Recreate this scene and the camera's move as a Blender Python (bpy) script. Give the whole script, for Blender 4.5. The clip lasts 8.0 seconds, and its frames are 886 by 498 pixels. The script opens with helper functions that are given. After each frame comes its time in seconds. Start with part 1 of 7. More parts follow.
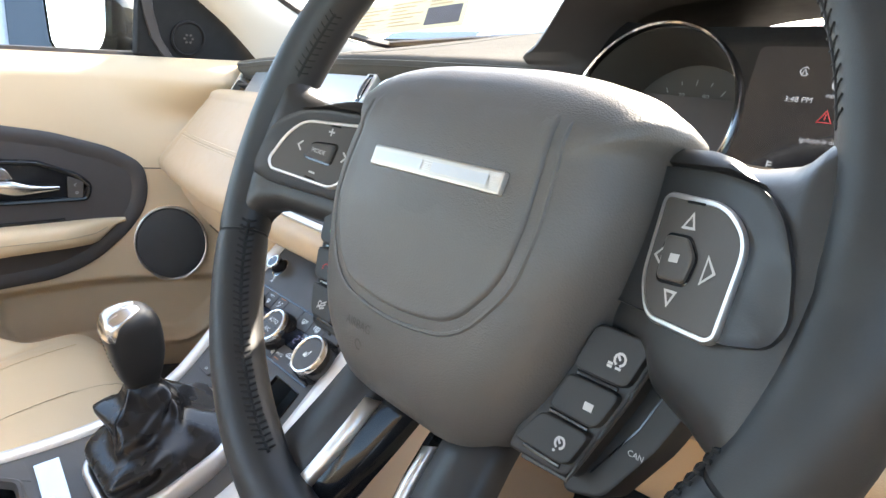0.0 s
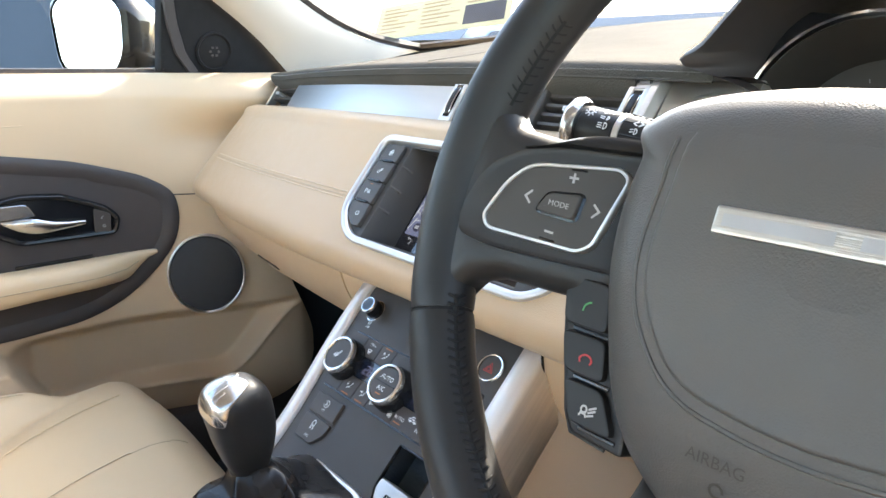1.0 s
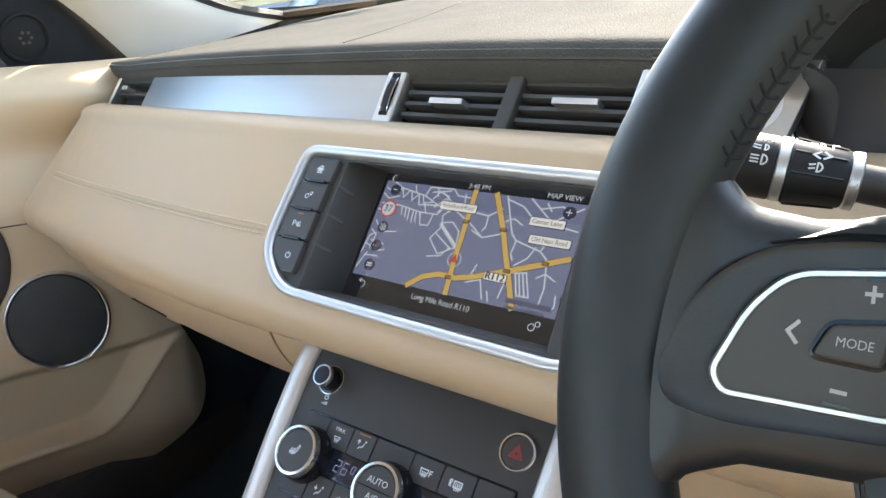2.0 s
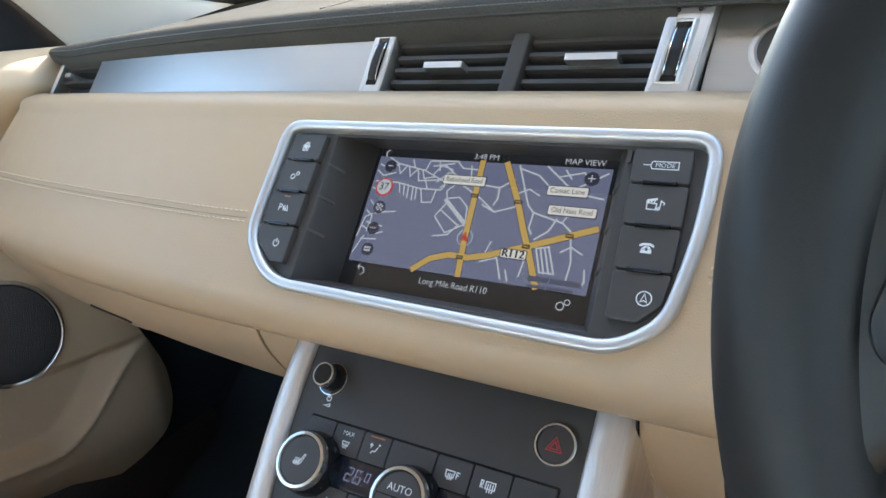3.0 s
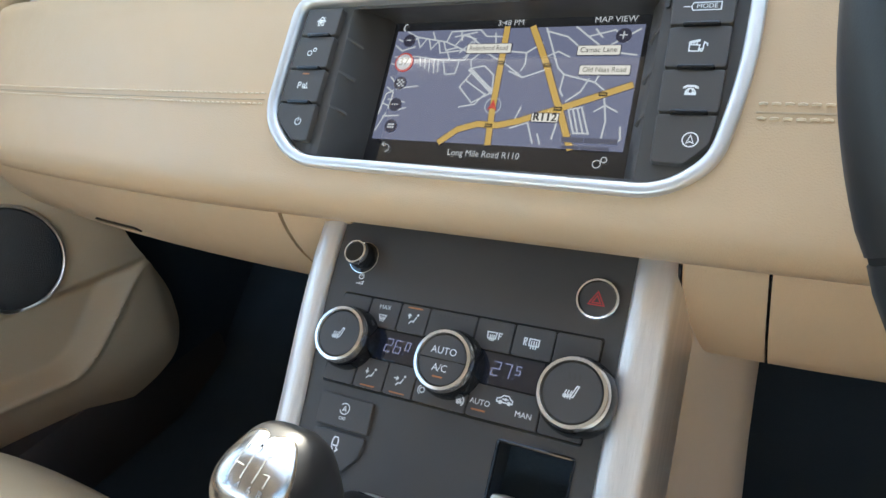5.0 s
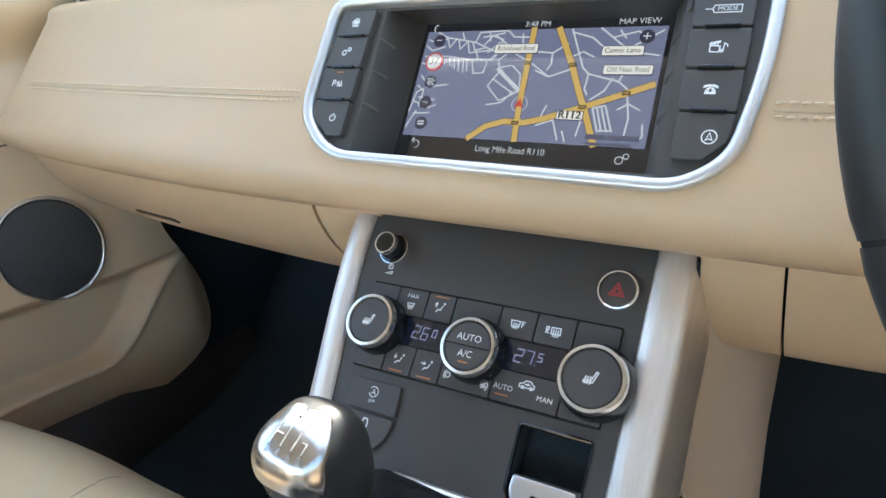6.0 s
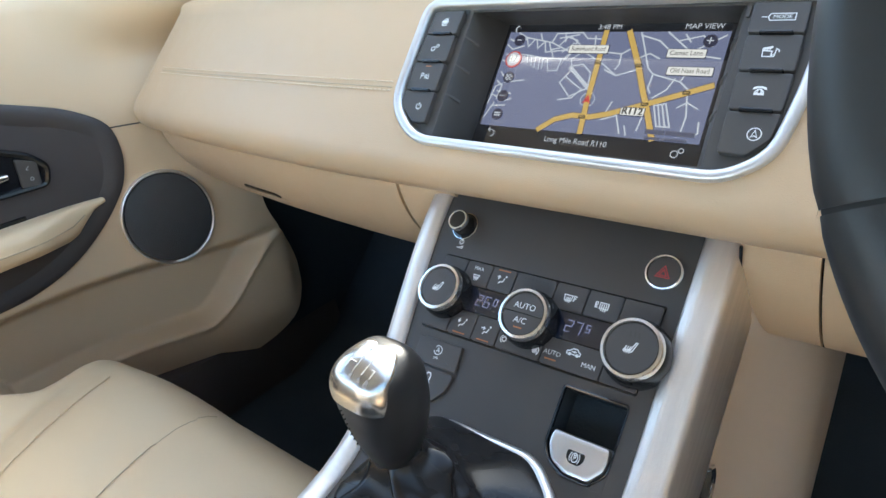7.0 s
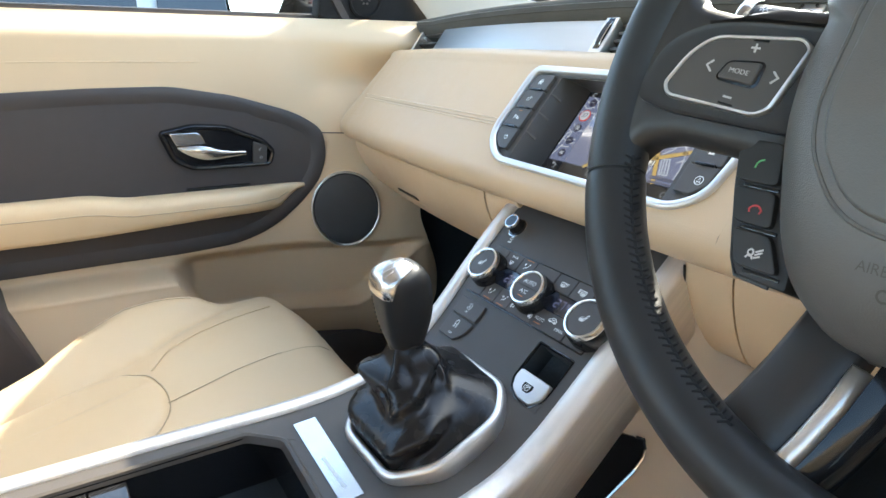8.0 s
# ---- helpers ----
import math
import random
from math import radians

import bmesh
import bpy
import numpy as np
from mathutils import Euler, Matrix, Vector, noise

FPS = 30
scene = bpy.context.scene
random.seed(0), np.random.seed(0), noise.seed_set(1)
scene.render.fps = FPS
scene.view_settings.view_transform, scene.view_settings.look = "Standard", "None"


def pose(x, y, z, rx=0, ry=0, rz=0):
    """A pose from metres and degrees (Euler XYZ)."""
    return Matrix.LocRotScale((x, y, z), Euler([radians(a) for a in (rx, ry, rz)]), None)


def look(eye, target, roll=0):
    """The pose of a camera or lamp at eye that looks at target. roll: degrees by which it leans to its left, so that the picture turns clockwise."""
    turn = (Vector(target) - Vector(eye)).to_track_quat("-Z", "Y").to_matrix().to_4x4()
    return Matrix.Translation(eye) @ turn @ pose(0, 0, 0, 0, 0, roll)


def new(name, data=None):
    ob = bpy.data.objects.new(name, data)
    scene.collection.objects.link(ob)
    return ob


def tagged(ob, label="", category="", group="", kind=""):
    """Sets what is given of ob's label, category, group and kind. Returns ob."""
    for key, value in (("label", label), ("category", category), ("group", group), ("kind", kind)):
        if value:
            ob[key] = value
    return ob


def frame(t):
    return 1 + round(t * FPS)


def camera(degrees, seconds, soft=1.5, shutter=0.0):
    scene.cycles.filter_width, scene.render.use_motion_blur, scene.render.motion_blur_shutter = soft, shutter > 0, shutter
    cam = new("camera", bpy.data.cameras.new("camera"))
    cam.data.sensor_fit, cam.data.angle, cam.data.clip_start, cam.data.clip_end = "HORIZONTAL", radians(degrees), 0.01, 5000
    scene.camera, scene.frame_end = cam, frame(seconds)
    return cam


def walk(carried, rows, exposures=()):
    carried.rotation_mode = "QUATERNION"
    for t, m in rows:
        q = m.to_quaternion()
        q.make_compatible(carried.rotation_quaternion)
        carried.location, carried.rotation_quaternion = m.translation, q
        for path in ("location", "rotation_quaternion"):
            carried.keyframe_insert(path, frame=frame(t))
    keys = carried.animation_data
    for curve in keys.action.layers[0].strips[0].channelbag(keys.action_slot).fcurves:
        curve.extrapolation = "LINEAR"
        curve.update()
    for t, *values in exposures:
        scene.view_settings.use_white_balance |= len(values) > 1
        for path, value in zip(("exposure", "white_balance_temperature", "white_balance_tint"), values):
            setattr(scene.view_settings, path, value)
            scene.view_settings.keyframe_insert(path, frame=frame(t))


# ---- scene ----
from mathutils import bvhtree

cam = camera(67.4, 8.0)
PATH = [
    (0, (0.588, -0.389, 1.085), (-0.876, 0.865, 0.552), 3.1),
    (0.5, (0.527, -0.395, 1.067), (-0.869, 0.922, 0.504), 3.8),
    (0.6, (0.511, -0.403, 1.071), (-0.9, 0.901, 0.515), 3.3),
    (0.8, (0.472, -0.414, 1.081), (-0.957, 0.866, 0.514), 1.6),
    (1, (0.430, -0.423, 1.093), (-1.007, 0.858, 0.550), 0.3),
    (1.2, (0.382, -0.42, 1.102), (-0.998, 0.923, 0.56), 0.3),
    (1.5, (0.321, -0.403, 1.12), (-0.954, 1.038, 0.575), -0.7),
    (1.7, (0.29, -0.389, 1.121), (-0.899, 1.105, 0.526), -1.9),
    (2.8, (0.209, -0.361, 1.086), (-0.77, 1.226, 0.364), -3.1),
    (3, (0.201, -0.361, 1.091), (-0.769, 1.245, 0.399), -4.2),
    (3.5, (0.177, -0.357, 1.094), (-0.729, 1.301, 0.436), -4.8),
    (4, (0.169, -0.354, 1.103), (-0.708, 1.315, 0.436), -6.0),
    (4.5, (0.173, -0.359, 1.091), (-0.691, 1.291, 0.362), -6.1),
    (5, (0.176, -0.389, 1.051), (-0.725, 1.173, 0.186), -6.2),
    (5.2, (0.174, -0.396, 1.043), (-0.715, 1.158, 0.153), -5.6),
    (6.3, (0.192, -0.411, 1.057), (-0.805, 1.101, 0.209), -6.6),
    (6.5, (0.199, -0.417, 1.057), (-0.82, 1.079, 0.208), -6.5),
    (7, (0.225, -0.444, 1.06), (-0.954, 0.939, 0.225), -6.1),
    (7.2, (0.246, -0.449, 1.057), (-1.026, 0.86, 0.238), -6.5),
    (7.5, (0.301, -0.469, 1.051), (-1.119, 0.718, 0.292), -5.5),
    (7.8, (0.384, -0.473, 1.04), (-1.156, 0.583, 0.323), -3.2),
    (8, (0.456, -0.491, 1.047), (-1.153, 0.527, 0.436), 1.4),
]
walk(cam, [(t, look(eye, target, roll)) for t, eye, target, roll in PATH],
     exposures=[(0, 3.74, 7200, 10), (1.5, 3.38, 7050, 8), (2.8, 3.02, 6800, 6), (3.5, 3.00, 6700, 6), (4.5, 2.94, 7000, 5), (5.2, 3.42, 7050, 4), (6.5, 3.42, 6650, 4), (7.2, 3.47, 6720, 4), (8, 3.50, 6850, 4)])

# ---- light and exposure ----
EXPOSURE = 2.8
SUN_AZ, SUN_EL = radians(-10), radians(35.8)
world = bpy.data.worlds.new("sky")
scene.world = world
world.use_nodes = True
wn = world.node_tree
sky = wn.nodes.new("ShaderNodeTexSky")
sky.sky_type = "NISHITA"
sky.sun_disc = False
sky.sun_elevation = SUN_EL
sky.air_density = 0.8
sky.sun_rotation = SUN_AZ
sky.dust_density = 1.6
wn.nodes["Background"].inputs["Strength"].default_value = 0.15
wn.links.new(sky.outputs["Color"], wn.nodes["Background"].inputs["Color"])
sun_data = bpy.data.lights.new("sun", "SUN")
sun_data.energy, sun_data.angle, sun_data.color = 2.5, radians(0.6), (1.0, 0.94, 0.86)
sun = new("sun", sun_data)
sun_way = Vector((math.sin(SUN_AZ) * math.cos(SUN_EL), math.cos(SUN_AZ) * math.cos(SUN_EL), math.sin(SUN_EL)))
sun.matrix_world = look(sun_way * 20, (0, 0, 0))


# ---- materials ----
def material(name, color, rough=0.5, metal=0.0, grain=0.0, grain_size=400.0, vary=0.12, vary_size=6.0, coat=0.0, stretch=None, cells=False, spec=0.5, turn=0.0):
    """A surface with colour variation at two scales, roughness wear and a fine relief."""
    m = bpy.data.materials.new(name)
    m.use_nodes = True
    t = m.node_tree
    b = t.nodes["Principled BSDF"]
    co = t.nodes.new("ShaderNodeTexCoord")
    src = co.outputs["Object"]
    if stretch:
        mp = t.nodes.new("ShaderNodeMapping")
        mp.vector_type = "TEXTURE"
        mp.inputs["Scale"].default_value = [1 / k for k in stretch]
        mp.inputs["Rotation"].default_value = (radians(turn), 0, 0)
        t.links.new(src, mp.inputs["Vector"])
        src = mp.outputs["Vector"]
    big = t.nodes.new("ShaderNodeTexNoise")
    big.inputs["Scale"].default_value = vary_size
    big.inputs["Detail"].default_value = 4
    t.links.new(src, big.inputs["Vector"])
    ramp = t.nodes.new("ShaderNodeMix")
    ramp.data_type = "RGBA"
    ramp.inputs[6].default_value = (*[c * (1 - vary) for c in color], 1)
    ramp.inputs[7].default_value = (*[min(1, c * (1 + vary)) for c in color], 1)
    t.links.new(big.outputs["Fac"], ramp.inputs[0])
    t.links.new(ramp.outputs[2], b.inputs["Base Color"])
    b.inputs["Metallic"].default_value = metal
    b.inputs["Coat Weight"].default_value = coat
    b.inputs["Specular IOR Level"].default_value = spec
    mid = t.nodes.new("ShaderNodeTexNoise")
    mid.inputs["Scale"].default_value = vary_size * 9
    t.links.new(src, mid.inputs["Vector"])
    rr = t.nodes.new("ShaderNodeMapRange")
    rr.inputs["To Min"].default_value = max(0.02, rough * 0.8)
    rr.inputs["To Max"].default_value = min(1, rough * 1.2)
    t.links.new(mid.outputs["Fac"], rr.inputs["Value"])
    t.links.new(rr.outputs["Result"], b.inputs["Roughness"])
    if grain:
        if cells:
            tex = t.nodes.new("ShaderNodeTexVoronoi")
            tex.feature = "SMOOTH_F1"
            out = tex.outputs["Distance"]
        else:
            tex = t.nodes.new("ShaderNodeTexNoise")
            tex.inputs["Detail"].default_value = 3
            out = tex.outputs["Fac"]
        tex.inputs["Scale"].default_value = grain_size
        t.links.new(src, tex.inputs["Vector"])
        bump = t.nodes.new("ShaderNodeBump")
        bump.inputs["Strength"].default_value = grain
        bump.inputs["Distance"].default_value = 0.0006
        t.links.new(out, bump.inputs["Height"])
        t.links.new(bump.outputs["Normal"], b.inputs["Normal"])
    return m


def glow(name, color, strength):
    m = bpy.data.materials.new(name)
    m.use_nodes = True
    b = m.node_tree.nodes["Principled BSDF"]
    b.inputs["Base Color"].default_value = (0.01, 0.01, 0.012, 1)
    b.inputs["Roughness"].default_value = 0.10
    b.inputs["Coat Weight"].default_value = 1.0
    b.inputs["Coat Roughness"].default_value = 0.04
    b.inputs["Emission Color"].default_value = (*color, 1)
    b.inputs["Emission Strength"].default_value = strength
    return m


def pane(name, tint=(0.93, 0.96, 0.95)):
    m = bpy.data.materials.new(name)
    m.use_nodes = True
    t = m.node_tree
    t.nodes.remove(t.nodes["Principled BSDF"])
    clear, gloss, mix = (t.nodes.new("ShaderNode" + k) for k in ("BsdfTransparent", "BsdfGlossy", "MixShader"))
    clear.inputs["Color"].default_value = (*tint, 1)
    gloss.inputs["Roughness"].default_value = 0.02
    mix.inputs[0].default_value = 0.03
    t.links.new(clear.outputs[0], mix.inputs[1])
    t.links.new(gloss.outputs[0], mix.inputs[2])
    t.links.new(mix.outputs[0], t.nodes["Material Output"].inputs["Surface"])
    return m


LEATHER = material("tan_leather", (0.54, 0.372, 0.222), 0.47, grain=0.34, grain_size=1300, vary=0.06, cells=True)
LEATHER_SEAT = material("cream_leather", (0.665, 0.49, 0.297), 0.45, grain=0.22, grain_size=1300, vary=0.07, cells=True)
DOOR_TAN = material("door_tan", (0.62, 0.455, 0.29), 0.55, grain=0.2, grain_size=900, vary=0.05, cells=True)
HARD_TAN = material("hard_tan_plastic", (0.64, 0.53, 0.42), 0.5, grain=0.4, grain_size=1300, vary=0.06)
PAD = material("soft_dash_pad", (0.082, 0.075, 0.065), 0.9, grain=1.0, grain_size=620, vary=0.22, vary_size=14, cells=True, spec=0.02)
VALANCE = material("grey_soft_trim", (0.120, 0.108, 0.098), 0.85, grain=0.3, grain_size=700, vary=0.12, spec=0.1)
DARK = material("dark_trim", (0.050, 0.041, 0.038), 0.55, grain=0.10, grain_size=1100, vary=0.15)
PANEL = material("satin_black_panel", (0.056, 0.047, 0.040), 0.48, grain=0.12, grain_size=1600, vary=0.15)
BUTTON = material("button_black", (0.062, 0.053, 0.046), 0.48, grain=0.1, grain_size=1500, vary=0.15)
GLOSS = material("gloss_black", (0.012, 0.012, 0.013), 0.12, vary=0.2)
WHEEL_LEATHER = material("wheel_leather", (0.019, 0.019, 0.0195), 0.44, spec=0.4, grain=0.06, grain_size=2600, vary=0.15, cells=True)
HUB_PLASTIC = material("hub_plastic", (0.093, 0.084, 0.076), 0.48, grain=0.22, grain_size=1500, vary=0.12, cells=True)
BOOT_LEATHER = material("boot_leather", (0.012, 0.011, 0.011), 0.27, grain=0.07, grain_size=900, vary=0.2, cells=True, spec=0.32)
ALU = material("brushed_aluminium", (0.56, 0.525, 0.475), 0.40, metal=1.0, grain=0.25, grain_size=60, vary=0.05, vary_size=3, stretch=(1, 30, 30))
ALU_SIDE = material("brushed_aluminium_trim", (0.86, 0.80, 0.735), 0.46, metal=1.0, grain=0.5, grain_size=90, vary=0.16, vary_size=9, stretch=(12, 1, 40), turn=43)
FASCIA = material("brushed_fascia", (0.57, 0.545, 0.515), 0.35, metal=1.0, grain=0.06, grain_size=60, vary=0.06, vary_size=3, stretch=(1, 30, 30))
SATIN = material("satin_silver", (0.78, 0.75, 0.715), 0.38, metal=1.0, vary=0.03)
CHROME = material("chrome", (0.86, 0.86, 0.86), 0.12, metal=1.0, vary=0.04)
WHITE_MARK = material("white_print", (0.80, 0.79, 0.76), 0.6, vary=0.05)
ORANGE_MARK = material("amber_print", (0.46, 0.16, 0.055), 0.6, vary=0.05)
RED_MARK = material("red_print", (0.55, 0.05, 0.05), 0.6, vary=0.05)
GREEN_MARK = material("green_print", (0.12, 0.42, 0.14), 0.6, vary=0.05)
DIM_MARK = material("grey_print", (0.30, 0.30, 0.30), 0.6, vary=0.05)
FRAME_SILVER = material("frame_silver", (0.66, 0.64, 0.615), 0.40, metal=0.75, vary=0.04, grain=0.05, grain_size=2000)
BADGE_PRINT = material("badge_print", (0.50, 0.50, 0.50), 0.42, metal=1.0, vary=0.05)
BADGE_METAL = material("badge_metal", (0.50, 0.52, 0.54), 0.22, metal=1.0, grain=0.05, grain_size=200, vary=0.10, vary_size=14)
CAP = material("polished_cap", (0.62, 0.605, 0.585), 0.23, metal=1.0, vary=0.05)
KNOB_METAL = material("bright_knob_metal", (0.84, 0.82, 0.78), 0.22, metal=1.0, vary=0.04)
THREAD = material("pale_thread", (0.72, 0.58, 0.40), 0.7, vary=0.1)
GREY_THREAD = material("grey_thread", (0.22, 0.215, 0.20), 0.7, vary=0.2)
SAIL_BLACK = material("sail_black", (0.016, 0.015, 0.015), 0.8, grain=0.2, grain_size=1200, vary=0.15, spec=0.2)
KEY_BLACK = material("key_black", (0.019, 0.017, 0.016), 0.45, vary=0.15, spec=0.35)
SEAM = material("leather_seam", (0.46, 0.345, 0.225), 0.7, vary=0.1)
SPOKE_BLACK = material("spoke_black", (0.024, 0.0225, 0.022), 0.42, grain=0.08, grain_size=1800, vary=0.15)
WHEEL_MARK = material("grey_wheel_print", (0.50, 0.47, 0.45), 0.6, vary=0.05)
THREAD_DARK = material("black_thread", (0.020, 0.020, 0.020), 0.75, vary=0.2, spec=0.2)
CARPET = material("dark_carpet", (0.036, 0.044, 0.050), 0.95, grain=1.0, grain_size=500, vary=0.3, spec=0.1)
GRILLE = material("speaker_mesh", (0.046, 0.046, 0.047), 0.6, grain=1.0, grain_size=900, vary=0.1, cells=True)
HEADLINER = material("headliner", (0.70, 0.67, 0.62), 0.9, grain=0.5, grain_size=900, vary=0.05)
PILLAR = material("pillar_cloth", (0.56, 0.49, 0.40), 0.8, grain=0.5, grain_size=900, vary=0.05)
MIRROR = material("mirror_silver", (0.92, 0.93, 0.93), 0.02, metal=1.0, vary=0.01)
ASPHALT = material("asphalt", (0.052, 0.051, 0.050), 0.9, grain=1.0, grain_size=60, vary=0.25, vary_size=0.8)
PAPER = material("cream_paper", (0.72, 0.51, 0.25), 0.8, vary=0.05)
PAPER_INK = material("brown_ink", (0.50, 0.27, 0.12), 0.8, vary=0.1)
PAPER_DARK = material("dark_ink", (0.09, 0.06, 0.05), 0.8, vary=0.3)
GLASS = pane("window_glass")
TINTED = pane("tinted_glass", (0.72, 0.74, 0.72))
LIT = 0.50 / 2 ** EXPOSURE
MAP_BLUE = glow("map_ground", (0.205, 0.235, 0.395), LIT)
MAP_WHITE = glow("map_street", (0.68, 0.74, 0.86), LIT)
MAP_LABEL = glow("map_label", (0.88, 0.89, 0.90), LIT * 1.1)
MAP_YELLOW = glow("map_road", (0.74, 0.50, 0.15), LIT)
MAP_BLACK = glow("map_black", (0.010, 0.010, 0.012), LIT)
MAP_GREY = glow("map_icon", (0.05, 0.05, 0.09), LIT)
MAP_PLACE = glow("map_place_print", (0.20, 0.22, 0.36), LIT * 0.55)
MAP_RED = glow("map_red", (0.70, 0.07, 0.06), LIT)
LCD_BLUE = glow("lcd_blue", (0.003, 0.006, 0.018), LIT)
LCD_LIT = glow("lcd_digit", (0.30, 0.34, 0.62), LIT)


# ---- mesh helpers ----
def thing(name, loc, label, category, group="", kind=""):
    ob = new(name)
    ob.empty_display_size = 0.02
    ob.location = loc
    return tagged(ob, label, category, group, kind)


def part(name, bm, mat, parent=None, label="", sharp=40):
    bmesh.ops.recalc_face_normals(bm, faces=bm.faces[:])
    me = bpy.data.meshes.new(name)
    bm.to_mesh(me)
    bm.free()
    me.materials.append(mat)
    me.polygons.foreach_set("use_smooth", [True] * len(me.polygons))
    me.set_sharp_from_angle(angle=radians(sharp))
    ob = new(name, me)
    if parent:
        root = parent
        while root.parent:
            root = root.parent
        ob.parent = parent
        if root is parent:
            ob.matrix_parent_inverse = Matrix.Translation(-Vector(parent.location))
    if label:
        tagged(ob, label)
    return ob


def smooth(t):
    t = min(1.0, max(0.0, t))
    return t * t * (3 - 2 * t)


def flat(o, lean):
    """A leaning plane through o: across, up along it, out of it."""
    o, a = Vector(o), radians(lean)
    up, out = Vector((0, math.sin(a), math.cos(a))), Vector((0, -math.cos(a), math.sin(a)))
    return lambda u, v, n=0.0: o + Vector((u, 0, 0)) + up * v + out * n


def loft(loops, around=True, along=False, caps=False, bm=None):
    bm = bm or bmesh.new()
    rows = [[bm.verts.new(p) for p in loop] for loop in loops]
    k = len(rows[0])
    for i in range(len(rows) if along else len(rows) - 1):
        a, b = rows[i], rows[(i + 1) % len(rows)]
        for j in range(k if around else k - 1):
            bm.faces.new((a[j], a[(j + 1) % k], b[(j + 1) % k], b[j]))
    if caps:
        bm.faces.new(rows[0])
        bm.faces.new(rows[-1])
    return bm


def inset(pts, d):
    """Moves a polygon's outline inwards by d."""
    k = len(pts)
    area = sum(pts[i][0] * pts[(i + 1) % k][1] - pts[(i + 1) % k][0] * pts[i][1] for i in range(k))
    s = 1 if area > 0 else -1
    out = []
    for i in range(k):
        a, b, c = Vector(pts[i - 1]), Vector(pts[i]), Vector(pts[(i + 1) % k])
        e, f = (b - a).normalized(), (c - b).normalized()
        n1, n2 = Vector((-e.y, e.x)), Vector((-f.y, f.x))
        m = n1 + n2
        m = m / max(0.4, m.dot(m) / 2) if m.length > 1e-6 else n1
        out.append((b.x + s * d * m.x, b.y + s * d * m.y))
    return out


def rounded(pts, r, seg=5):
    out, k = [], len(pts)
    for i in range(k):
        rad = r[i] if isinstance(r, (list, tuple)) else r
        a, b, c = Vector(pts[i - 1]), Vector(pts[i]), Vector(pts[(i + 1) % k])
        d = min(rad, (a - b).length * 0.45, (c - b).length * 0.45)
        p, q = b + (a - b).normalized() * d, b + (c - b).normalized() * d
        for j in range(seg + 1):
            t = j / seg
            s = p * (1 - t) ** 2 + b * 2 * t * (1 - t) + q * t * t
            out.append((s.x, s.y))
    return out


def box(u0, v0, u1, v1):
    return [(u0, v0), (u1, v0), (u1, v1), (u0, v1)]


def disc(cu, cv, r, k=32, ry=None):
    return [(cu + r * math.cos(2 * math.pi * i / k), cv + (ry or r) * math.sin(2 * math.pi * i / k)) for i in range(k)]


def prism(F, pts, n0, n1, bevel=0.001, bm=None):
    """A slab with softened upper edges."""
    b = bevel
    steps = [(0, n0), (0, n1 - b), (b * 0.3, n1 - b * 0.3), (b, n1), (b + min(b * 0.25, 0.0002), n1)]
    return loft([[F(u, v, n) for u, v in inset(pts, d)] for d, n in steps], caps=True, bm=bm)


def band(F, pts, steps, closed=True, bm=None):
    """A frame that follows an outline: steps are (inset, height) of its section."""
    return loft([[F(u, v, n) for u, v in inset(pts, d)] for d, n in steps], along=closed, bm=bm)


def star(F, pts, steps, centre, bm=None):
    """A bulging patch inside an outline; steps are (scale, height), the last one closes it."""
    cu, cv = centre
    loops = [[F(cu + s * (u - cu), cv + s * (v - cv), n) for u, v in pts] for s, n in steps]
    bm = loft(loops, bm=bm)
    bm.verts.ensure_lookup_table()
    last = bm.verts[-len(pts):]
    mid = bm.verts.new(F(cu, cv, steps[-1][1]))
    for i in range(len(pts)):
        bm.faces.new((last[i], last[(i + 1) % len(pts)], mid))
    return bm


def tube(path, r, k=8, closed=False, bm=None, flatten=1.0):
    path = [Vector(p) for p in path]
    loops, m = [], len(path)
    side = None
    for i, p in enumerate(path):
        a = path[i - 1] if (i or closed) else p
        b = path[(i + 1) % m] if (i < m - 1 or closed) else p
        d = (b - a).normalized()
        if side is None:
            side = d.orthogonal().normalized()
        side = (side - d * side.dot(d)).normalized()
        up = d.cross(side)
        rad = r(i / (m - 1)) if callable(r) else r
        loops.append([p + side * rad * math.cos(2 * math.pi * j / k) + up * rad * flatten * math.sin(2 * math.pi * j / k) for j in range(k)])
    return loft(loops, along=closed, caps=not closed, bm=bm)


def sheet(fn, us, vs, bm=None, skip=None):
    bm = bm or bmesh.new()
    rows = [[bm.verts.new(fn(u, v)) for u in us] for v in vs]
    for i in range(len(vs) - 1):
        for j in range(len(us) - 1):
            if not (skip and skip(i, j)):
                bm.faces.new((rows[i][j], rows[i][j + 1], rows[i + 1][j + 1], rows[i + 1][j]))
    return bm


def thick(bm, d, way=(0, 0, -1)):
    """Gives a sheet thickness on the side that lies that way."""
    made = bmesh.ops.extrude_face_region(bm, geom=bm.faces[:], use_keep_orig=True)
    off = Vector(way).normalized() * d
    for v in made["geom"]:
        if isinstance(v, bmesh.types.BMVert):
            v.co += off
    return bm


def steps(a, b, k):
    return [a + (b - a) * i / k for i in range(k + 1)]


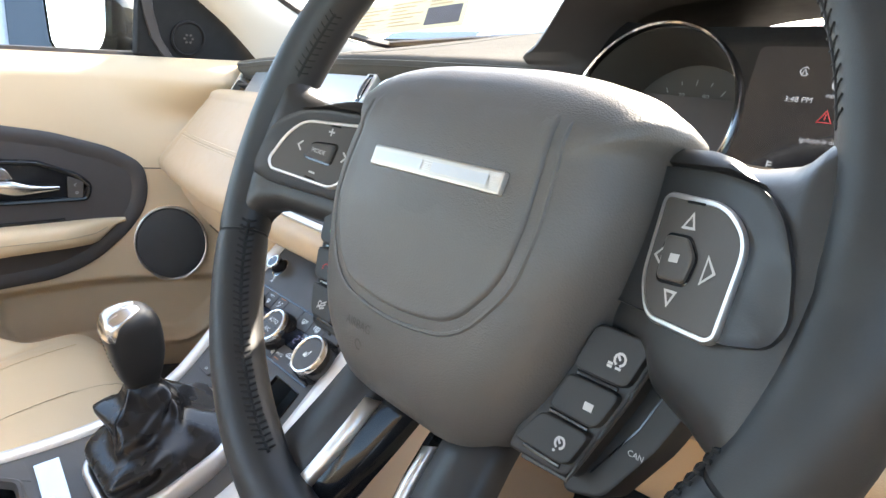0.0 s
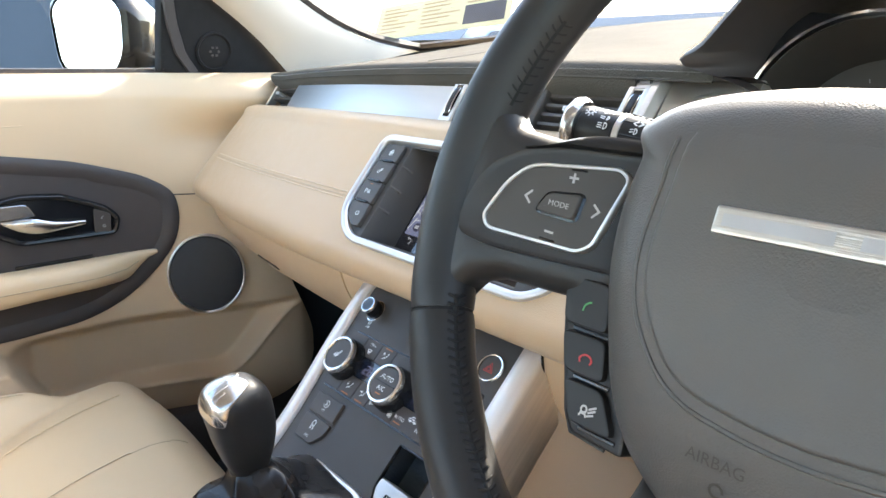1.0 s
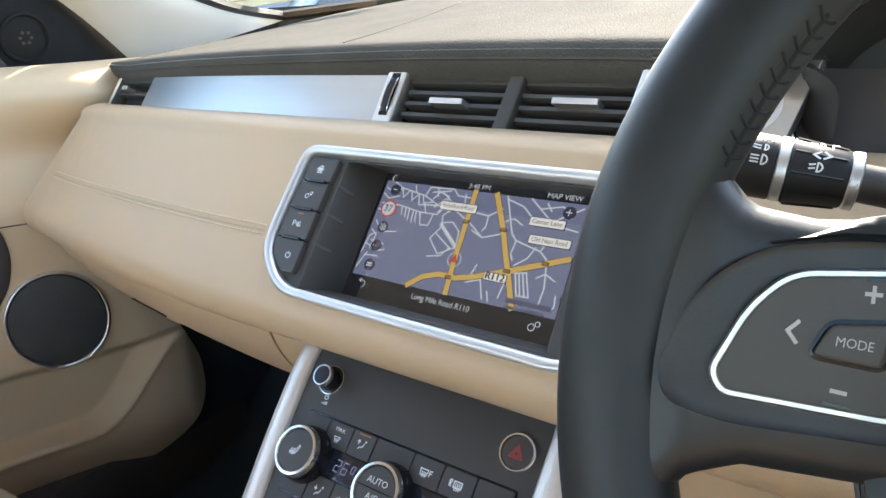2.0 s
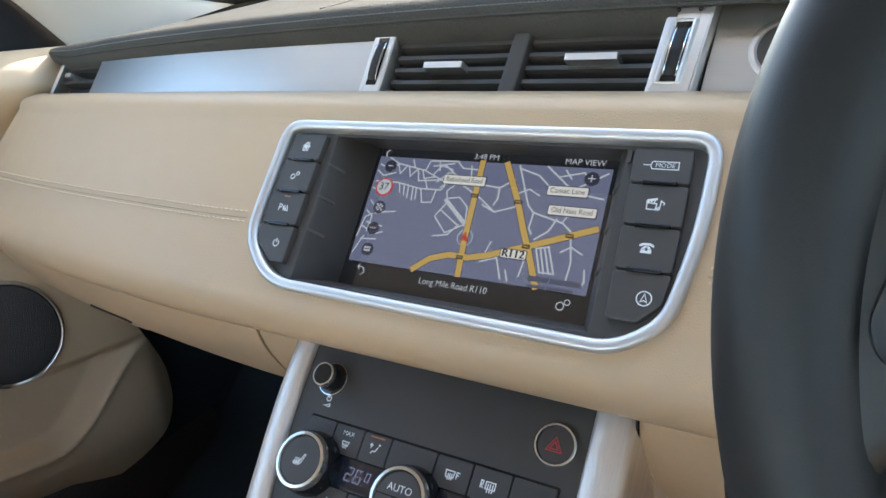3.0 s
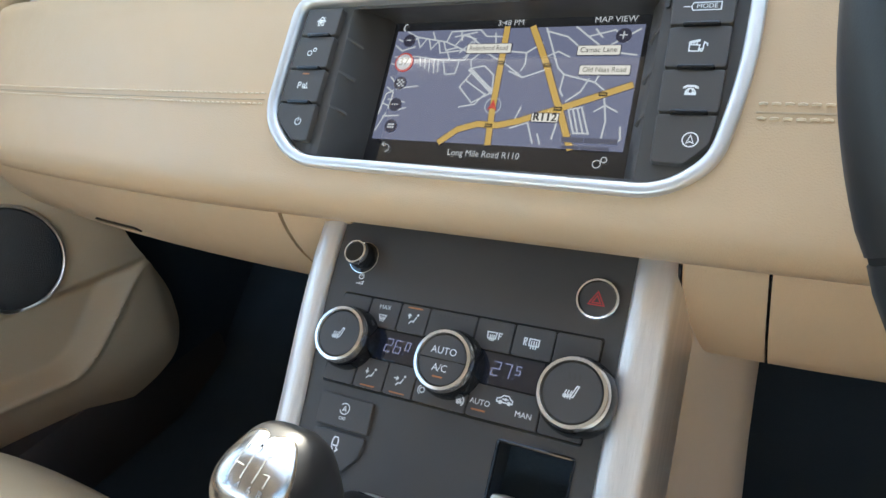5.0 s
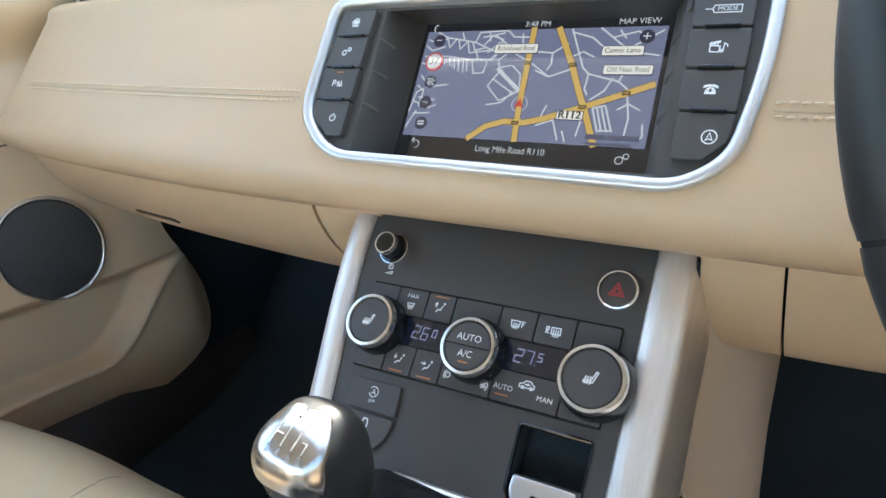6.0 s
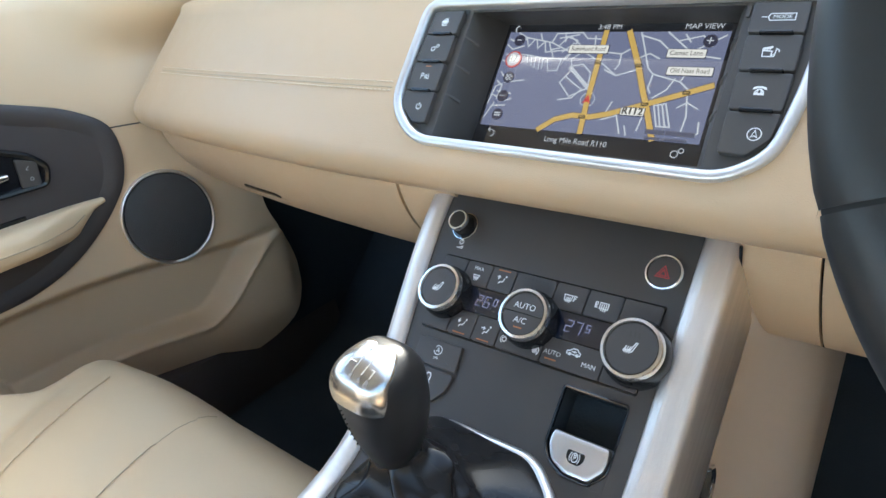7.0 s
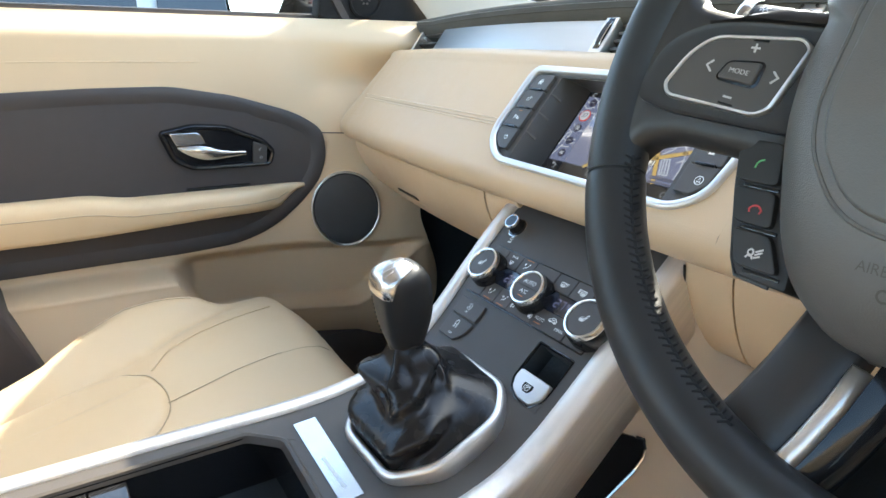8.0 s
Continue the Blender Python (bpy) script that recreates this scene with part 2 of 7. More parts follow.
def strokes(F, lines, width, n, bm=None, h=0.0002):
    """Flat printed lines: each is a flat run of u, v values."""
    bm = bm or bmesh.new()
    for line in lines:
        p = [Vector(line[i:i + 2]) for i in range(0, len(line), 2)]
        p = [a for i, a in enumerate(p) if i == 0 or (a - p[i - 1]).length > 1e-6]
        if len(p) < 2:
            continue
        e = [(b - a).normalized() for a, b in zip(p, p[1:])]
        ring = len(p) > 3 and (p[0] - p[-1]).length < 1e-6
        row = []
        for i, a in enumerate(p):
            d0, d1 = e[i - 1] if (i or ring) else e[0], e[i] if i < len(e) else (e[0] if ring else e[-1])
            s = Vector((-d0.y - d1.y, d0.x + d1.x))
            s = Vector((-d0.y, d0.x)) if s.length < 0.2 else s.normalized() * min(1.8, 2 / s.length)
            if not ring and i in (0, len(p) - 1):
                a = a + (e[0] * -1 if i == 0 else e[-1]) * width * 0.3
            row.append([bm.verts.new(F(a.x + k * s.x * width / 2, a.y + k * s.y * width / 2, n + h)) for k in (1, -1)])
        for a, b in zip(row, row[1:]):
            bm.faces.new((a[0], a[1], b[1], b[0]))
    return bm


def words(text, size, F, u, v, n, width=0.0):
    """The built-in font as a mesh, laid on a plane."""
    c = bpy.data.curves.new("words", "FONT")
    c.body, c.size, c.align_x, c.align_y, c.resolution_u = text, size, "CENTER", "CENTER", 3
    ob = bpy.data.objects.new("words", c)
    scene.collection.objects.link(ob)
    me = bpy.data.meshes.new_from_object(ob.evaluated_get(bpy.context.evaluated_depsgraph_get()))
    bpy.data.objects.remove(ob)
    bpy.data.curves.remove(c)
    bm = bmesh.new()
    bm.from_mesh(me)
    bpy.data.meshes.remove(me)
    xs = [w.co.x for w in bm.verts]
    k = width / (max(xs) - min(xs)) if width and xs else 1.0
    for w in bm.verts:
        w.co = F(u + w.co.x * k, v + w.co.y, n)
    return bm


def mm(*values):
    return [x / 1000 for x in values]


def shifted(F, du, dv, s=1.0):
    return lambda u, v, n=0.0: F(du + s * u, dv + s * v, n)


def arc(cu, cv, r, a0, a1, k=10):
    out = []
    for i in range(k + 1):
        a = radians(a0 + (a1 - a0) * i / k)
        out += [cu + r * math.cos(a), cv + r * math.sin(a)]
    return out


# ---- the cabin shell ----
def door_x(y, z, side=-1):
    """The inner face of a front door: it swells towards the dash, and its lower half has a pocket."""
    x = 0.765 - 0.095 * smooth((y + 0.15) / 0.34) * (1 - smooth((z - 0.88) / 0.18))
    x -= 0.105 * smooth((y + 0.07) / 0.21) * smooth((z - 0.950) / 0.085) * (1 - smooth((z - 1.050) / 0.05))
    x += 0.022 * smooth((z - 1.03) / 0.05)
    ridge = 0.524 + 0.122 * smooth((y - 0.03) / 0.16)
    x -= 0.0055 * math.exp(-((z - ridge + 0.008) / 0.008) ** 2) * smooth((y + 0.30) / 0.05) * (1 - 0.7 * smooth((y - 0.12) / 0.07))
    hollow = 0.050 * (1 - smooth((z - 0.622) / 0.034)) * smooth((y + 0.30) / 0.05)
    front = 1 - smooth((z - ridge + 0.012) / (0.018 + 0.016 * smooth((y - 0.06) / 0.10)))
    x += hollow * (1 - 0.90 * front * smooth((y + 0.30) / 0.05))
    x += 0.012 * smooth((y - 0.17) / 0.05) ** 2 * (1 - smooth((z - 0.78) / 0.1))
    x -= (0.060 + 0.30 * max(0.0, 0.615 - z)) * (1 - smooth((z - 0.622 + 0.03 * smooth((y + 0.31) / 0.06)) / 0.022)) * (1 - smooth((y + 0.312 + 0.55 * (z - 0.64)) / 0.016))
    x += 0.02 * (1 - smooth((z - 0.40) / 0.1))
    return side * x


def door_face(y, z, n=0.0):
    e = 0.004
    dy = (door_x(y + e, z) - door_x(y - e, z)) / (2 * e)
    dz = (door_x(y, z + e) - door_x(y, z - e)) / (2 * e)
    q = Vector((1, -dy, -dz)).normalized()
    return Vector((door_x(y, z), y, z)) + q * n


passenger_door = thing("door_1", (-0.80, -0.3, 0.42), "closed passenger door with tan trim and dark leather inset", "car door", kind="structure")
FRONT = lambda z: 0.165 + 0.09 * smooth((z - 0.80) / 0.18) + 0.053 * smooth((0.715 - z) / 0.16) - 0.22 * (1 - math.sqrt(max(0.0, 1 - (max(0.0, 0.53 - z) / 0.112) ** 2)))
ys, zs = steps(0, 1, 240), steps(0.42, 1.072, 200)
bm = sheet(lambda s, z: Vector((door_x(-1.0 + s * (1.0 + FRONT(z)), z), -1.0 + s * (1.0 + FRONT(z)), z)), ys, zs)
part("door_panel", thick(bm, 0.012, (-1, 0, 0)), DOOR_TAN, passenger_door, "tan soft door trim panel", sharp=60)
INSET = rounded([(-1.0, 0.94), (-0.7, 0.945), (-0.514, 0.949), (-0.40, 0.954), (-0.273, 0.955), (-0.161, 0.936), (-0.060, 0.905), (-0.014, 0.875), (-0.009, 0.826),
                 (-0.020, 0.782), (-0.050, 0.740), (-0.092, 0.700), (-0.130, 0.678), (-0.179, 0.664), (-0.280, 0.658), (-0.394, 0.658), (-0.558, 0.656), (-1.0, 0.65)], 0.022, 4)
part("inset_panel", star(door_face, INSET, [(1, 0.0), (0.999, 0.002), (0.98, 0.003), (0.9, 0.003), (0.75, 0.003), (0.6, 0.003), (0.4, 0.003), (0.2, 0.003)], (-0.45, 0.81)), DARK, passenger_door, "dark brown leather door inset")
part("inset_border", band(door_face, INSET, [(0, 0.0), (0.0008, 0.0040), (0.0040, 0.0058), (0.0120, 0.0064), (0.0200, 0.0054), (0.0270, 0.0028)], closed=False), DARK, passenger_door, "padded border of the door inset")


def arm_section(y):
    tip = smooth((-0.052 - y) / 0.060)
    top = 0.7745 + 0.010 * smooth((-0.35 - y) / 0.08)
    bot = 0.768 - 0.038 * tip - 0.013 * smooth((-0.15 - y) / 0.35)
    out = 0.014 + 0.049 * smooth((-0.052 - y) / 0.12)
    x0 = door_x(y, 0.76) - 0.004
    pts = [(0, top - 0.004), (0.3, top), (0.6, top + 0.0005), (0.80, top - 0.001), (0.92, top - 0.0015 - 0.0045 * tip), (0.98, top - 0.002 - 0.012 * tip), (1.0, top - 0.003 - 0.020 * tip),
           (1.0, top - 0.004 - 0.027 * tip), (0.97, bot + 0.010 * tip + 0.001), (0.90, bot + 0.004 * tip), (0.72, bot), (0, bot + 0.001)]
    return [Vector((x0 + out * a, y, z)) for a, z in pts]


part("armrest", loft([arm_section(y) for y in steps(-0.052, -1.0, 60)], caps=True), LEATHER_SEAT, passenger_door, "cream leather armrest", sharp=60)
part("armrest_seam", tube([arm_section(y)[6] + Vector((0.0003, 0, 0)) for y in steps(-0.085, -1.0, 40)], 0.0009, 5), SEAM, passenger_door)
part("pull_slot", prism(door_face, box(-0.262, 0.762, -0.150, 0.7785), 0.002, 0.007, 0.001), GLOSS, passenger_door)

handle = part("handle_bezel", band(door_face, rounded([(-0.300, 0.879), (-0.243, 0.890), (-0.185, 0.885), (-0.120, 0.858), (-0.100, 0.837), (-0.108, 0.810), (-0.249, 0.811), (-0.280, 0.829)], 0.01),
              [(-0.002, 0.003), (-0.001, 0.008), (0.002, 0.011), (0.006, 0.010), (0.009, 0.004)], closed=False), GLOSS, passenger_door, "gloss black door handle surround")
part("handle_cup", prism(door_face, inset(rounded([(-0.300, 0.879), (-0.243, 0.890), (-0.185, 0.885), (-0.120, 0.858), (-0.100, 0.837), (-0.108, 0.810), (-0.249, 0.811), (-0.280, 0.829)], 0.01), 0.006), 0.0035, 0.0055, 0.0008), GLOSS, handle)
bm = prism(door_face, rounded([(-0.284, 0.8775), (-0.238, 0.8770), (-0.232, 0.8720), (-0.2245, 0.8570), (-0.2740, 0.8555)], [0.002, 0.004, 0.004, 0.002, 0.003], 3), 0.006, 0.015, 0.0012)
part("pull_plate", bm, CAP, handle, "satin silver door pull plate")
lever = [(-0.272, 0.8535, 0.8490, 0.010), (-0.262, 0.8542, 0.8420, 0.013), (-0.250, 0.8545, 0.8350, 0.016), (-0.236, 0.8545, 0.8305, 0.019), (-0.2245, 0.8535, 0.8285, 0.020), (-0.213, 0.8490, 0.8285, 0.020), (-0.200, 0.8450, 0.8295, 0.019), (-0.180, 0.8420, 0.8310, 0.017), (-0.155, 0.8398, 0.8325, 0.012)]
bm = loft([[door_face(y, lo + (hi - lo) * k, n + d) for k, d in ((1.0, -0.004), (1.0, 0.0005), (0.90, 0.0020), (0.55, 0.0026), (0.12, 0.0012), (0.0, -0.001), (0.0, -0.006))] for y, hi, lo, n in lever], caps=True)
part("pull_lever", bm, CAP, handle, "satin silver door release lever", sharp=70)
lock = part("lock_switch", prism(door_face, rounded([(-0.140, 0.856), (-0.114, 0.846), (-0.117, 0.815), (-0.142, 0.814)], 0.004), 0.004, 0.011, 0.0015), BUTTON, passenger_door)
part("lock_symbol", strokes(door_face, [mm(-130, 840, -126, 843), mm(-130, 840, -128, 838)], 0.0012, 0.0112), DIM_MARK, lock)

SPK = (0.023, 0.720)
part("speaker_ring", band(door_face, disc(*SPK, 0.0625, 56, 0.0745), [(0, 0.0), (0, 0.004), (0.0010, 0.0068), (0.0024, 0.0076), (0.0036, 0.0066), (0.0044, 0.002)], closed=False), SATIN, passenger_door, "thin bright speaker ring")
part("speaker_grille", star(door_face, disc(*SPK, 0.0585, 56, 0.0705), [(1, 0.003), (0.97, 0.0055), (0.8, 0.0075), (0.5, 0.009), (0.2, 0.0095)], SPK), GRILLE, passenger_door, "dark mesh speaker grille")
part("panel_seam", tube([door_face(y, 0.868 - 0.02 * (y + 0.02), 0.0003) for y in steps(-0.022, 0.085, 12)], 0.0011, 5), DARK, passenger_door)
part("sill_seam", tube([door_face(y, 0.985 + 0.01 * smooth((y + 0.9) / 0.5), 0.0002) for y in steps(-1.0, -0.22, 24)], 0.0009, 5), DOOR_TAN, passenger_door)
part("sill_strip", prism(lambda y, z, n=0: Vector((-0.80 + n, y, z)), box(-1.0, 1.066, 0.03, 1.080), 0.0, 0.010, 0.003), DARK, passenger_door)
part("lock_symbol", strokes(door_face, [arc(-0.1265, 0.826, 0.0022, 0, 360, 10)], 0.0012, 0.0112), DIM_MARK, lock)
SAIL = rounded([(-0.004, 1.074), (0.030, 1.066), (0.085, 1.052), (0.150, 1.058), (0.250, 1.066), (0.215, 1.105), (0.150, 1.165), (0.075, 1.212), (0.0, 1.262)], [0.004, 0.02, 0.03, 0.03, 0.01, 0.05, 0.05, 0.05, 0.004], 5)
SAIL_F = lambda y, z, n=0.0: Vector((-0.783 + 0.25 * max(0, z - 1.07) + n, y, z))
sail = part("sail_panel", prism(SAIL_F, SAIL, -0.012, 0.014, 0.006), SAIL_BLACK, passenger_door, "dark triangular mirror sail panel")
part("sail_frame", loft([[SAIL_F(y + d, z, n) for d, n in ((-0.010, 0.012), (-0.008, 0.0185), (0.008, 0.0185), (0.011, 0.012))] for y, z in ((0.004, 1.258), (0.008, 1.200), (0.016, 1.150), (0.030, 1.105), (0.052, 1.074), (0.075, 1.060))], caps=True), DARK, sail, "raised frame along the window")
part("tweeter_ring", band(SAIL_F, disc(0.090, 1.108, 0.034, 36), [(0, 0.013), (0.001, 0.018), (0.004, 0.019), (0.007, 0.014)], closed=False), SAIL_BLACK, sail)
part("tweeter_mesh", star(SAIL_F, disc(0.090, 1.108, 0.028, 36), [(1, 0.0145), (0.6, 0.0165), (0.3, 0.0175)], (0.090, 1.108)), SAIL_BLACK, sail)
bm = bmesh.new()
for i in range(6):
    a = math.pi * i / 3
    loft([[SAIL_F(u, v, n) for u, v in disc(0.090 + 0.0075 * math.cos(a), 1.108 + 0.0075 * math.sin(a), 0.0022, 10)] for n in (0.0155, 0.0185)], caps=True, bm=bm)
part("tweeter_dots", bm, BUTTON, sail)

glass_side = part("window_glass", thick(sheet(lambda y, z: Vector((-0.792 + 0.33 * (z - 1.07), y, z)), steps(-1.0, 0.06, 4), steps(1.07, 1.46, 6)), 0.004, (-1, 0, 0)), GLASS, passenger_door, "clear side window glass")
glass_side.visible_shadow = False

# Unseen driver's-side panes, added to dim the daylight that enters from the right.
for name, y0, y1 in (("window_2", -1.0, 0.10), ("window_3", -1.85, -1.14)):
    bm = thick(sheet(lambda y, z: Vector((0.800 - 0.44 * (z - 1.07), y, z)), steps(y0, y1, 2), steps(1.07, 1.41, 3)), 0.004, (1, 0, 0))
    tagged(part(name, bm, TINTED, None), "unseen side window glass, tinted to dim the daylight", "window", kind="structure")

# far door, floor, roof and rear, which close the cabin
bm = sheet(lambda s, z: Vector((door_x(-1.0 + s * 1.2, z, 1) + 0.02, -1.0 + s * 1.2, z)), steps(0, 1, 30), steps(0.36, 1.072, 30))
tagged(part("door_2", thick(bm, 0.012, (1, 0, 0)), DOOR_TAN, None), "closed tan driver's door panel", "car door", kind="structure")
bm = sheet(lambda x, s: Vector((x, 0.62 - 2.7 * s, 0.35 + 0.30 * (1 - smooth(s / 0.16)))), steps(-0.84, 0.84, 6), steps(0, 1, 24))
tagged(part("floor", thick(bm, 0.02), CARPET, None), "dark carpeted car floor and footwell", "floor", kind="structure")
bm = sheet(lambda x, z: Vector((x, 0.60, z)), steps(-0.84, 0.84, 4), steps(0.5, 1.14, 4))
tagged(part("wall_bulkhead", thick(bm, 0.02, (0, 1, 0)), CARPET, None), "dark footwell bulkhead under the dashboard", "bulkhead", kind="structure")
bm = sheet(lambda x, y: Vector((x, y, 1.52 - 0.10 * (x / 0.6) ** 2 - 0.05 * smooth((y + 0.45) / 0.3))), steps(-0.60, 0.60, 16), steps(-2.1, -0.17, 12))
tagged(part("ceiling", thick(bm, 0.03, (0, 0, 1)), HEADLINER, None), "pale fabric roof lining", "roof lining", kind="structure")
for side in (-1, 1):
    bm = bmesh.new()
    for y0, y1 in ((-1.14, -1.0), (-2.1, -1.85)):
        loft([[Vector((side * (x + 0.0), y, z)) for x, z in ((0.80, 0.36), (0.80, 1.07), (0.62, 1.45), (0.58, 1.45), (0.75, 1.07), (0.75, 0.36))] for y in (y0, y1)], caps=True, bm=bm)
    loft([[Vector((side * x, y, z)) for x, z in ((0.82, 0.36), (0.82, 1.07), (0.77, 1.07), (0.77, 0.36))] for y in (-1.85, -1.14)], caps=True, bm=bm)
    loft([[Vector((side * x, y, z)) for x, z in ((0.645, 1.40), (0.60, 1.48), (0.56, 1.46), (0.60, 1.40))] for y in (-2.1, -0.20)], caps=True, bm=bm)
    tagged(part("wall_left" if side < 0 else "wall_right", bm, PILLAR, None), "rear side wall, centre pillar and roof rail of the car", "car body side", kind="structure")
bm = bmesh.new()
loft([[Vector((x, y, z)) for y, z in ((-2.1, 0.36), (-2.1, 1.08), (-2.06, 1.08), (-2.06, 0.36))] for x in (-0.84, 0.84)], caps=True, bm=bm)
for side in (-1, 1):
    bm2 = loft([[Vector((side * x, y, z)) for x, z in ((0.69, 0.33), (0.70, 0.43), (0.72, 0.455), (0.84, 0.455), (0.84, 0.33))] for y in (0.30, -1.2)], caps=True)
    tagged(part("trim_sill_left" if side < 0 else "trim_sill_right", bm2, DARK, None), "dark door sill trim above the carpet", "sill trim", kind="structure")
    bm2 = sheet(lambda y, z: Vector((side * (0.815 - 0.108 * smooth((0.99 - z) / 0.12)), y, z)), steps(0.17, 0.66, 8), steps(0.34, 1.125, 20))
    tagged(part("wall_kick_left" if side < 0 else "wall_kick_right", thick(bm2, 0.02, (side, 0, 0)), CARPET, None), "dark side wall of the footwell", "footwell wall", kind="structure")
for side in (-1, 1):
    bm2 = sheet(lambda y, z: Vector((side * (0.835 - 0.03 * smooth((z - 0.9) / 0.2)), y, z)), steps(0.70, -1.2, 10), steps(0.30, 1.062, 8))
    tagged(part("wall_outer_left" if side < 0 else "wall_outer_right", thick(bm2, 0.01, (side, 0, 0)), DARK, None), "outer skin of the car's door and wing", "car body side", kind="structure")
tagged(part("wall_rear", bm, HARD_TAN, None), "rear seat and tailgate wall", "car body", kind="structure")

# Dark block that fills the gap between the rear door trim and the seat.
bm = prism(lambda y, z, n=0.0: Vector((-0.77 + n, y, z)), rounded([(-0.80, 0.655), (-0.565, 0.655), (-0.545, 0.606), (-0.500, 0.493), (-0.480, 0.44), (-0.80, 0.44)], 0.01, 4), 0.0, 0.115, 0.008)
tagged(part("trim_pillar_left", bm, DARK, None), "dark block in the gap beside the passenger seat", "pillar trim", kind="structure")

LOW = [(0.748, 0.240, 1.058), (0.738, 0.160, 1.135), (0.722, 0.060, 1.205), (0.675, -0.15, 1.34), (0.615, -0.42, 1.455)]
HIGH = [(0.755, 0.56, 1.115), (0.735, 0.40, 1.138), (0.716, 0.25, 1.196), (0.655, -0.00, 1.335), (0.575, -0.19, 1.462)]


def along(pts, t):
    """A smooth way through a few points."""
    k = len(pts) - 1
    s = min(k - 1e-6, max(0, t * k))
    i = int(s)
    f = s - i
    p = [Vector(pts[min(k, max(0, i + j))]) for j in (-1, 0, 1, 2)]
    return 0.5 * (2 * p[1] + (p[2] - p[0]) * f + (2 * p[0] - 5 * p[1] + 4 * p[2] - p[3]) * f * f + (3 * p[1] - p[0] - 3 * p[2] + p[3]) * f ** 3)


for side in (-1, 1):
    def pillar_at(w, t):
        a, b = along(LOW, t), along(HIGH, t)
        p = a.lerp(b, w)
        p += Vector((-0.6, -0.45, 0.0)) * (0.035 * math.sin(math.pi * w) ** 0.7)
        return Vector((side * p.x, p.y, p.z))
    tagged(part("trim_pillar_left" if side < 0 else "trim_pillar_right", thick(sheet(pillar_at, steps(0, 1, 14), steps(0, 1, 26)), 0.01, (side, 0.5, 0)), PILLAR, None),
           "pale cloth-covered windscreen pillar trim", "pillar trim", kind="structure")


def screen_at(x, t):
    e = along(HIGH, t)
    w = x / 0.76
    return Vector((x / 0.76 * (e.x + 0.012), e.y + 0.10 * (1 - w * w), e.z + 0.03 * (1 - w * w) + 0.008))


windscreen = tagged(part("window_1", thick(sheet(screen_at, steps(-0.76, 0.76, 20), steps(0, 1, 16)), 0.005, (0, 1, 1)), GLASS, None), "raked clear windscreen glass", "windscreen", kind="structure")
windscreen.visible_shadow = False
bm = tube([screen_at(s * 0.75, t) + Vector((0, 0, 0.0)) for s, t in [(-1, k) for k in steps(0.95, 0, 20)] + [(w, 0) for w in steps(-1, 1, 30)] + [(1, k) for k in steps(0, 0.95, 20)]], 0.009, 6)
tagged(part("trim_windscreen_seal", bm, DARK, None), "thin black windscreen seal", "seal", kind="structure")


# ---- dashboard ----
dashboard = thing("dashboard", (0, 0.25, 0.80), "dashboard with tan leather bolster, dark stitched top and brushed metal fascia", "dashboard")


def sweep(x):
    a = max(0.0, abs(x) - 0.17)
    return (0.05 * a * a / 0.12 if a < 0.06 else 0.05 * (a - 0.03)) + 0.20 * a * a


def drop(x):
    return -0.012 * (max(0.0, abs(x) - 0.17) / 0.45) ** 1.6


def dash(x, y, z):
    return Vector((x, y + sweep(x), z + drop(x)))


BACK = [(0.050, 1.030), (0.046, 1.034), (0.034, 1.0335), (0.024, 1.031), (0.0180, 1.0265), (0.0155, 1.0195)]
FACE = [(0.0156 - 0.636 * k, 1.0195 - 0.7716 * k) for k in steps(0.006, 0.137, 10)]
def on_face(k, tuck=0.0):
    return 0.0156 - 0.636 * k + tuck * 0.77, 1.0195 - 0.7716 * k - tuck * 0.64


CURL = [(-0.0752, 0.9065), (-0.0762, 0.899), (-0.0735, 0.890), (-0.066, 0.883), (-0.055, 0.879), (-0.046, 0.879), (-0.030, 0.884)]
PROFILE = BACK + FACE + CURL


def bolster_loop(s, side):
    """One section of the bolster; past its end it turns forward into the door."""
    edge = 0.625
    if s <= edge:
        return [dash(side * s, y, z) for y, z in PROFILE]
    a = (s - edge) / 0.07
    a = min(1.35, a)
    px, py = edge, sweep(edge) + 0.055
    return [Vector((side * (px + (0.055 - y) * math.sin(a)), py - (0.055 - y) * math.cos(a), z + drop(edge))) for y, z in PROFILE]


for side, name in ((-1, "bolster"), (1, "bolster")):
    rows = [bolster_loop(s, side) for s in steps(0.17, 0.72, 62)]
    part(name, loft(rows, around=False), LEATHER, dashboard, "tan leather dash bolster", sharp=80)
B = flat((0, -0.024, 0.9715), 39.5)
FRAME = rounded([(-0.1485, 0.058), (-0.1505, -0.036), (-0.118, -0.0665), (0.118, -0.0685), (0.1435, -0.050), (0.1525, 0.0), (0.1535, 0.058)], [0.018, 0.02, 0.03, 0.03, 0.02, 0.05, 0.018], 6)
FRAME = [(1.012 * u, 1.012 * v) for u, v in FRAME]
hole = inset(FRAME, 0.004)
outer = []
for u, v in hole:
    k = min(0.17 / abs(u) if u else 9, (0.0562 if v > 0 else 0.0748) / abs(v) if v else 9)
    outer.append((u * k, v * k))
for cu, cv in box(-0.17, -0.0748, 0.17, 0.0562):
    i = min(range(len(outer)), key=lambda j: (outer[j][0] - cu) ** 2 + (outer[j][1] - cv) ** 2)
    outer[i] = (cu, cv)
bm = loft([[B(u, v, 0) for u, v in hole], [B(u, v, 0) for u, v in outer]])
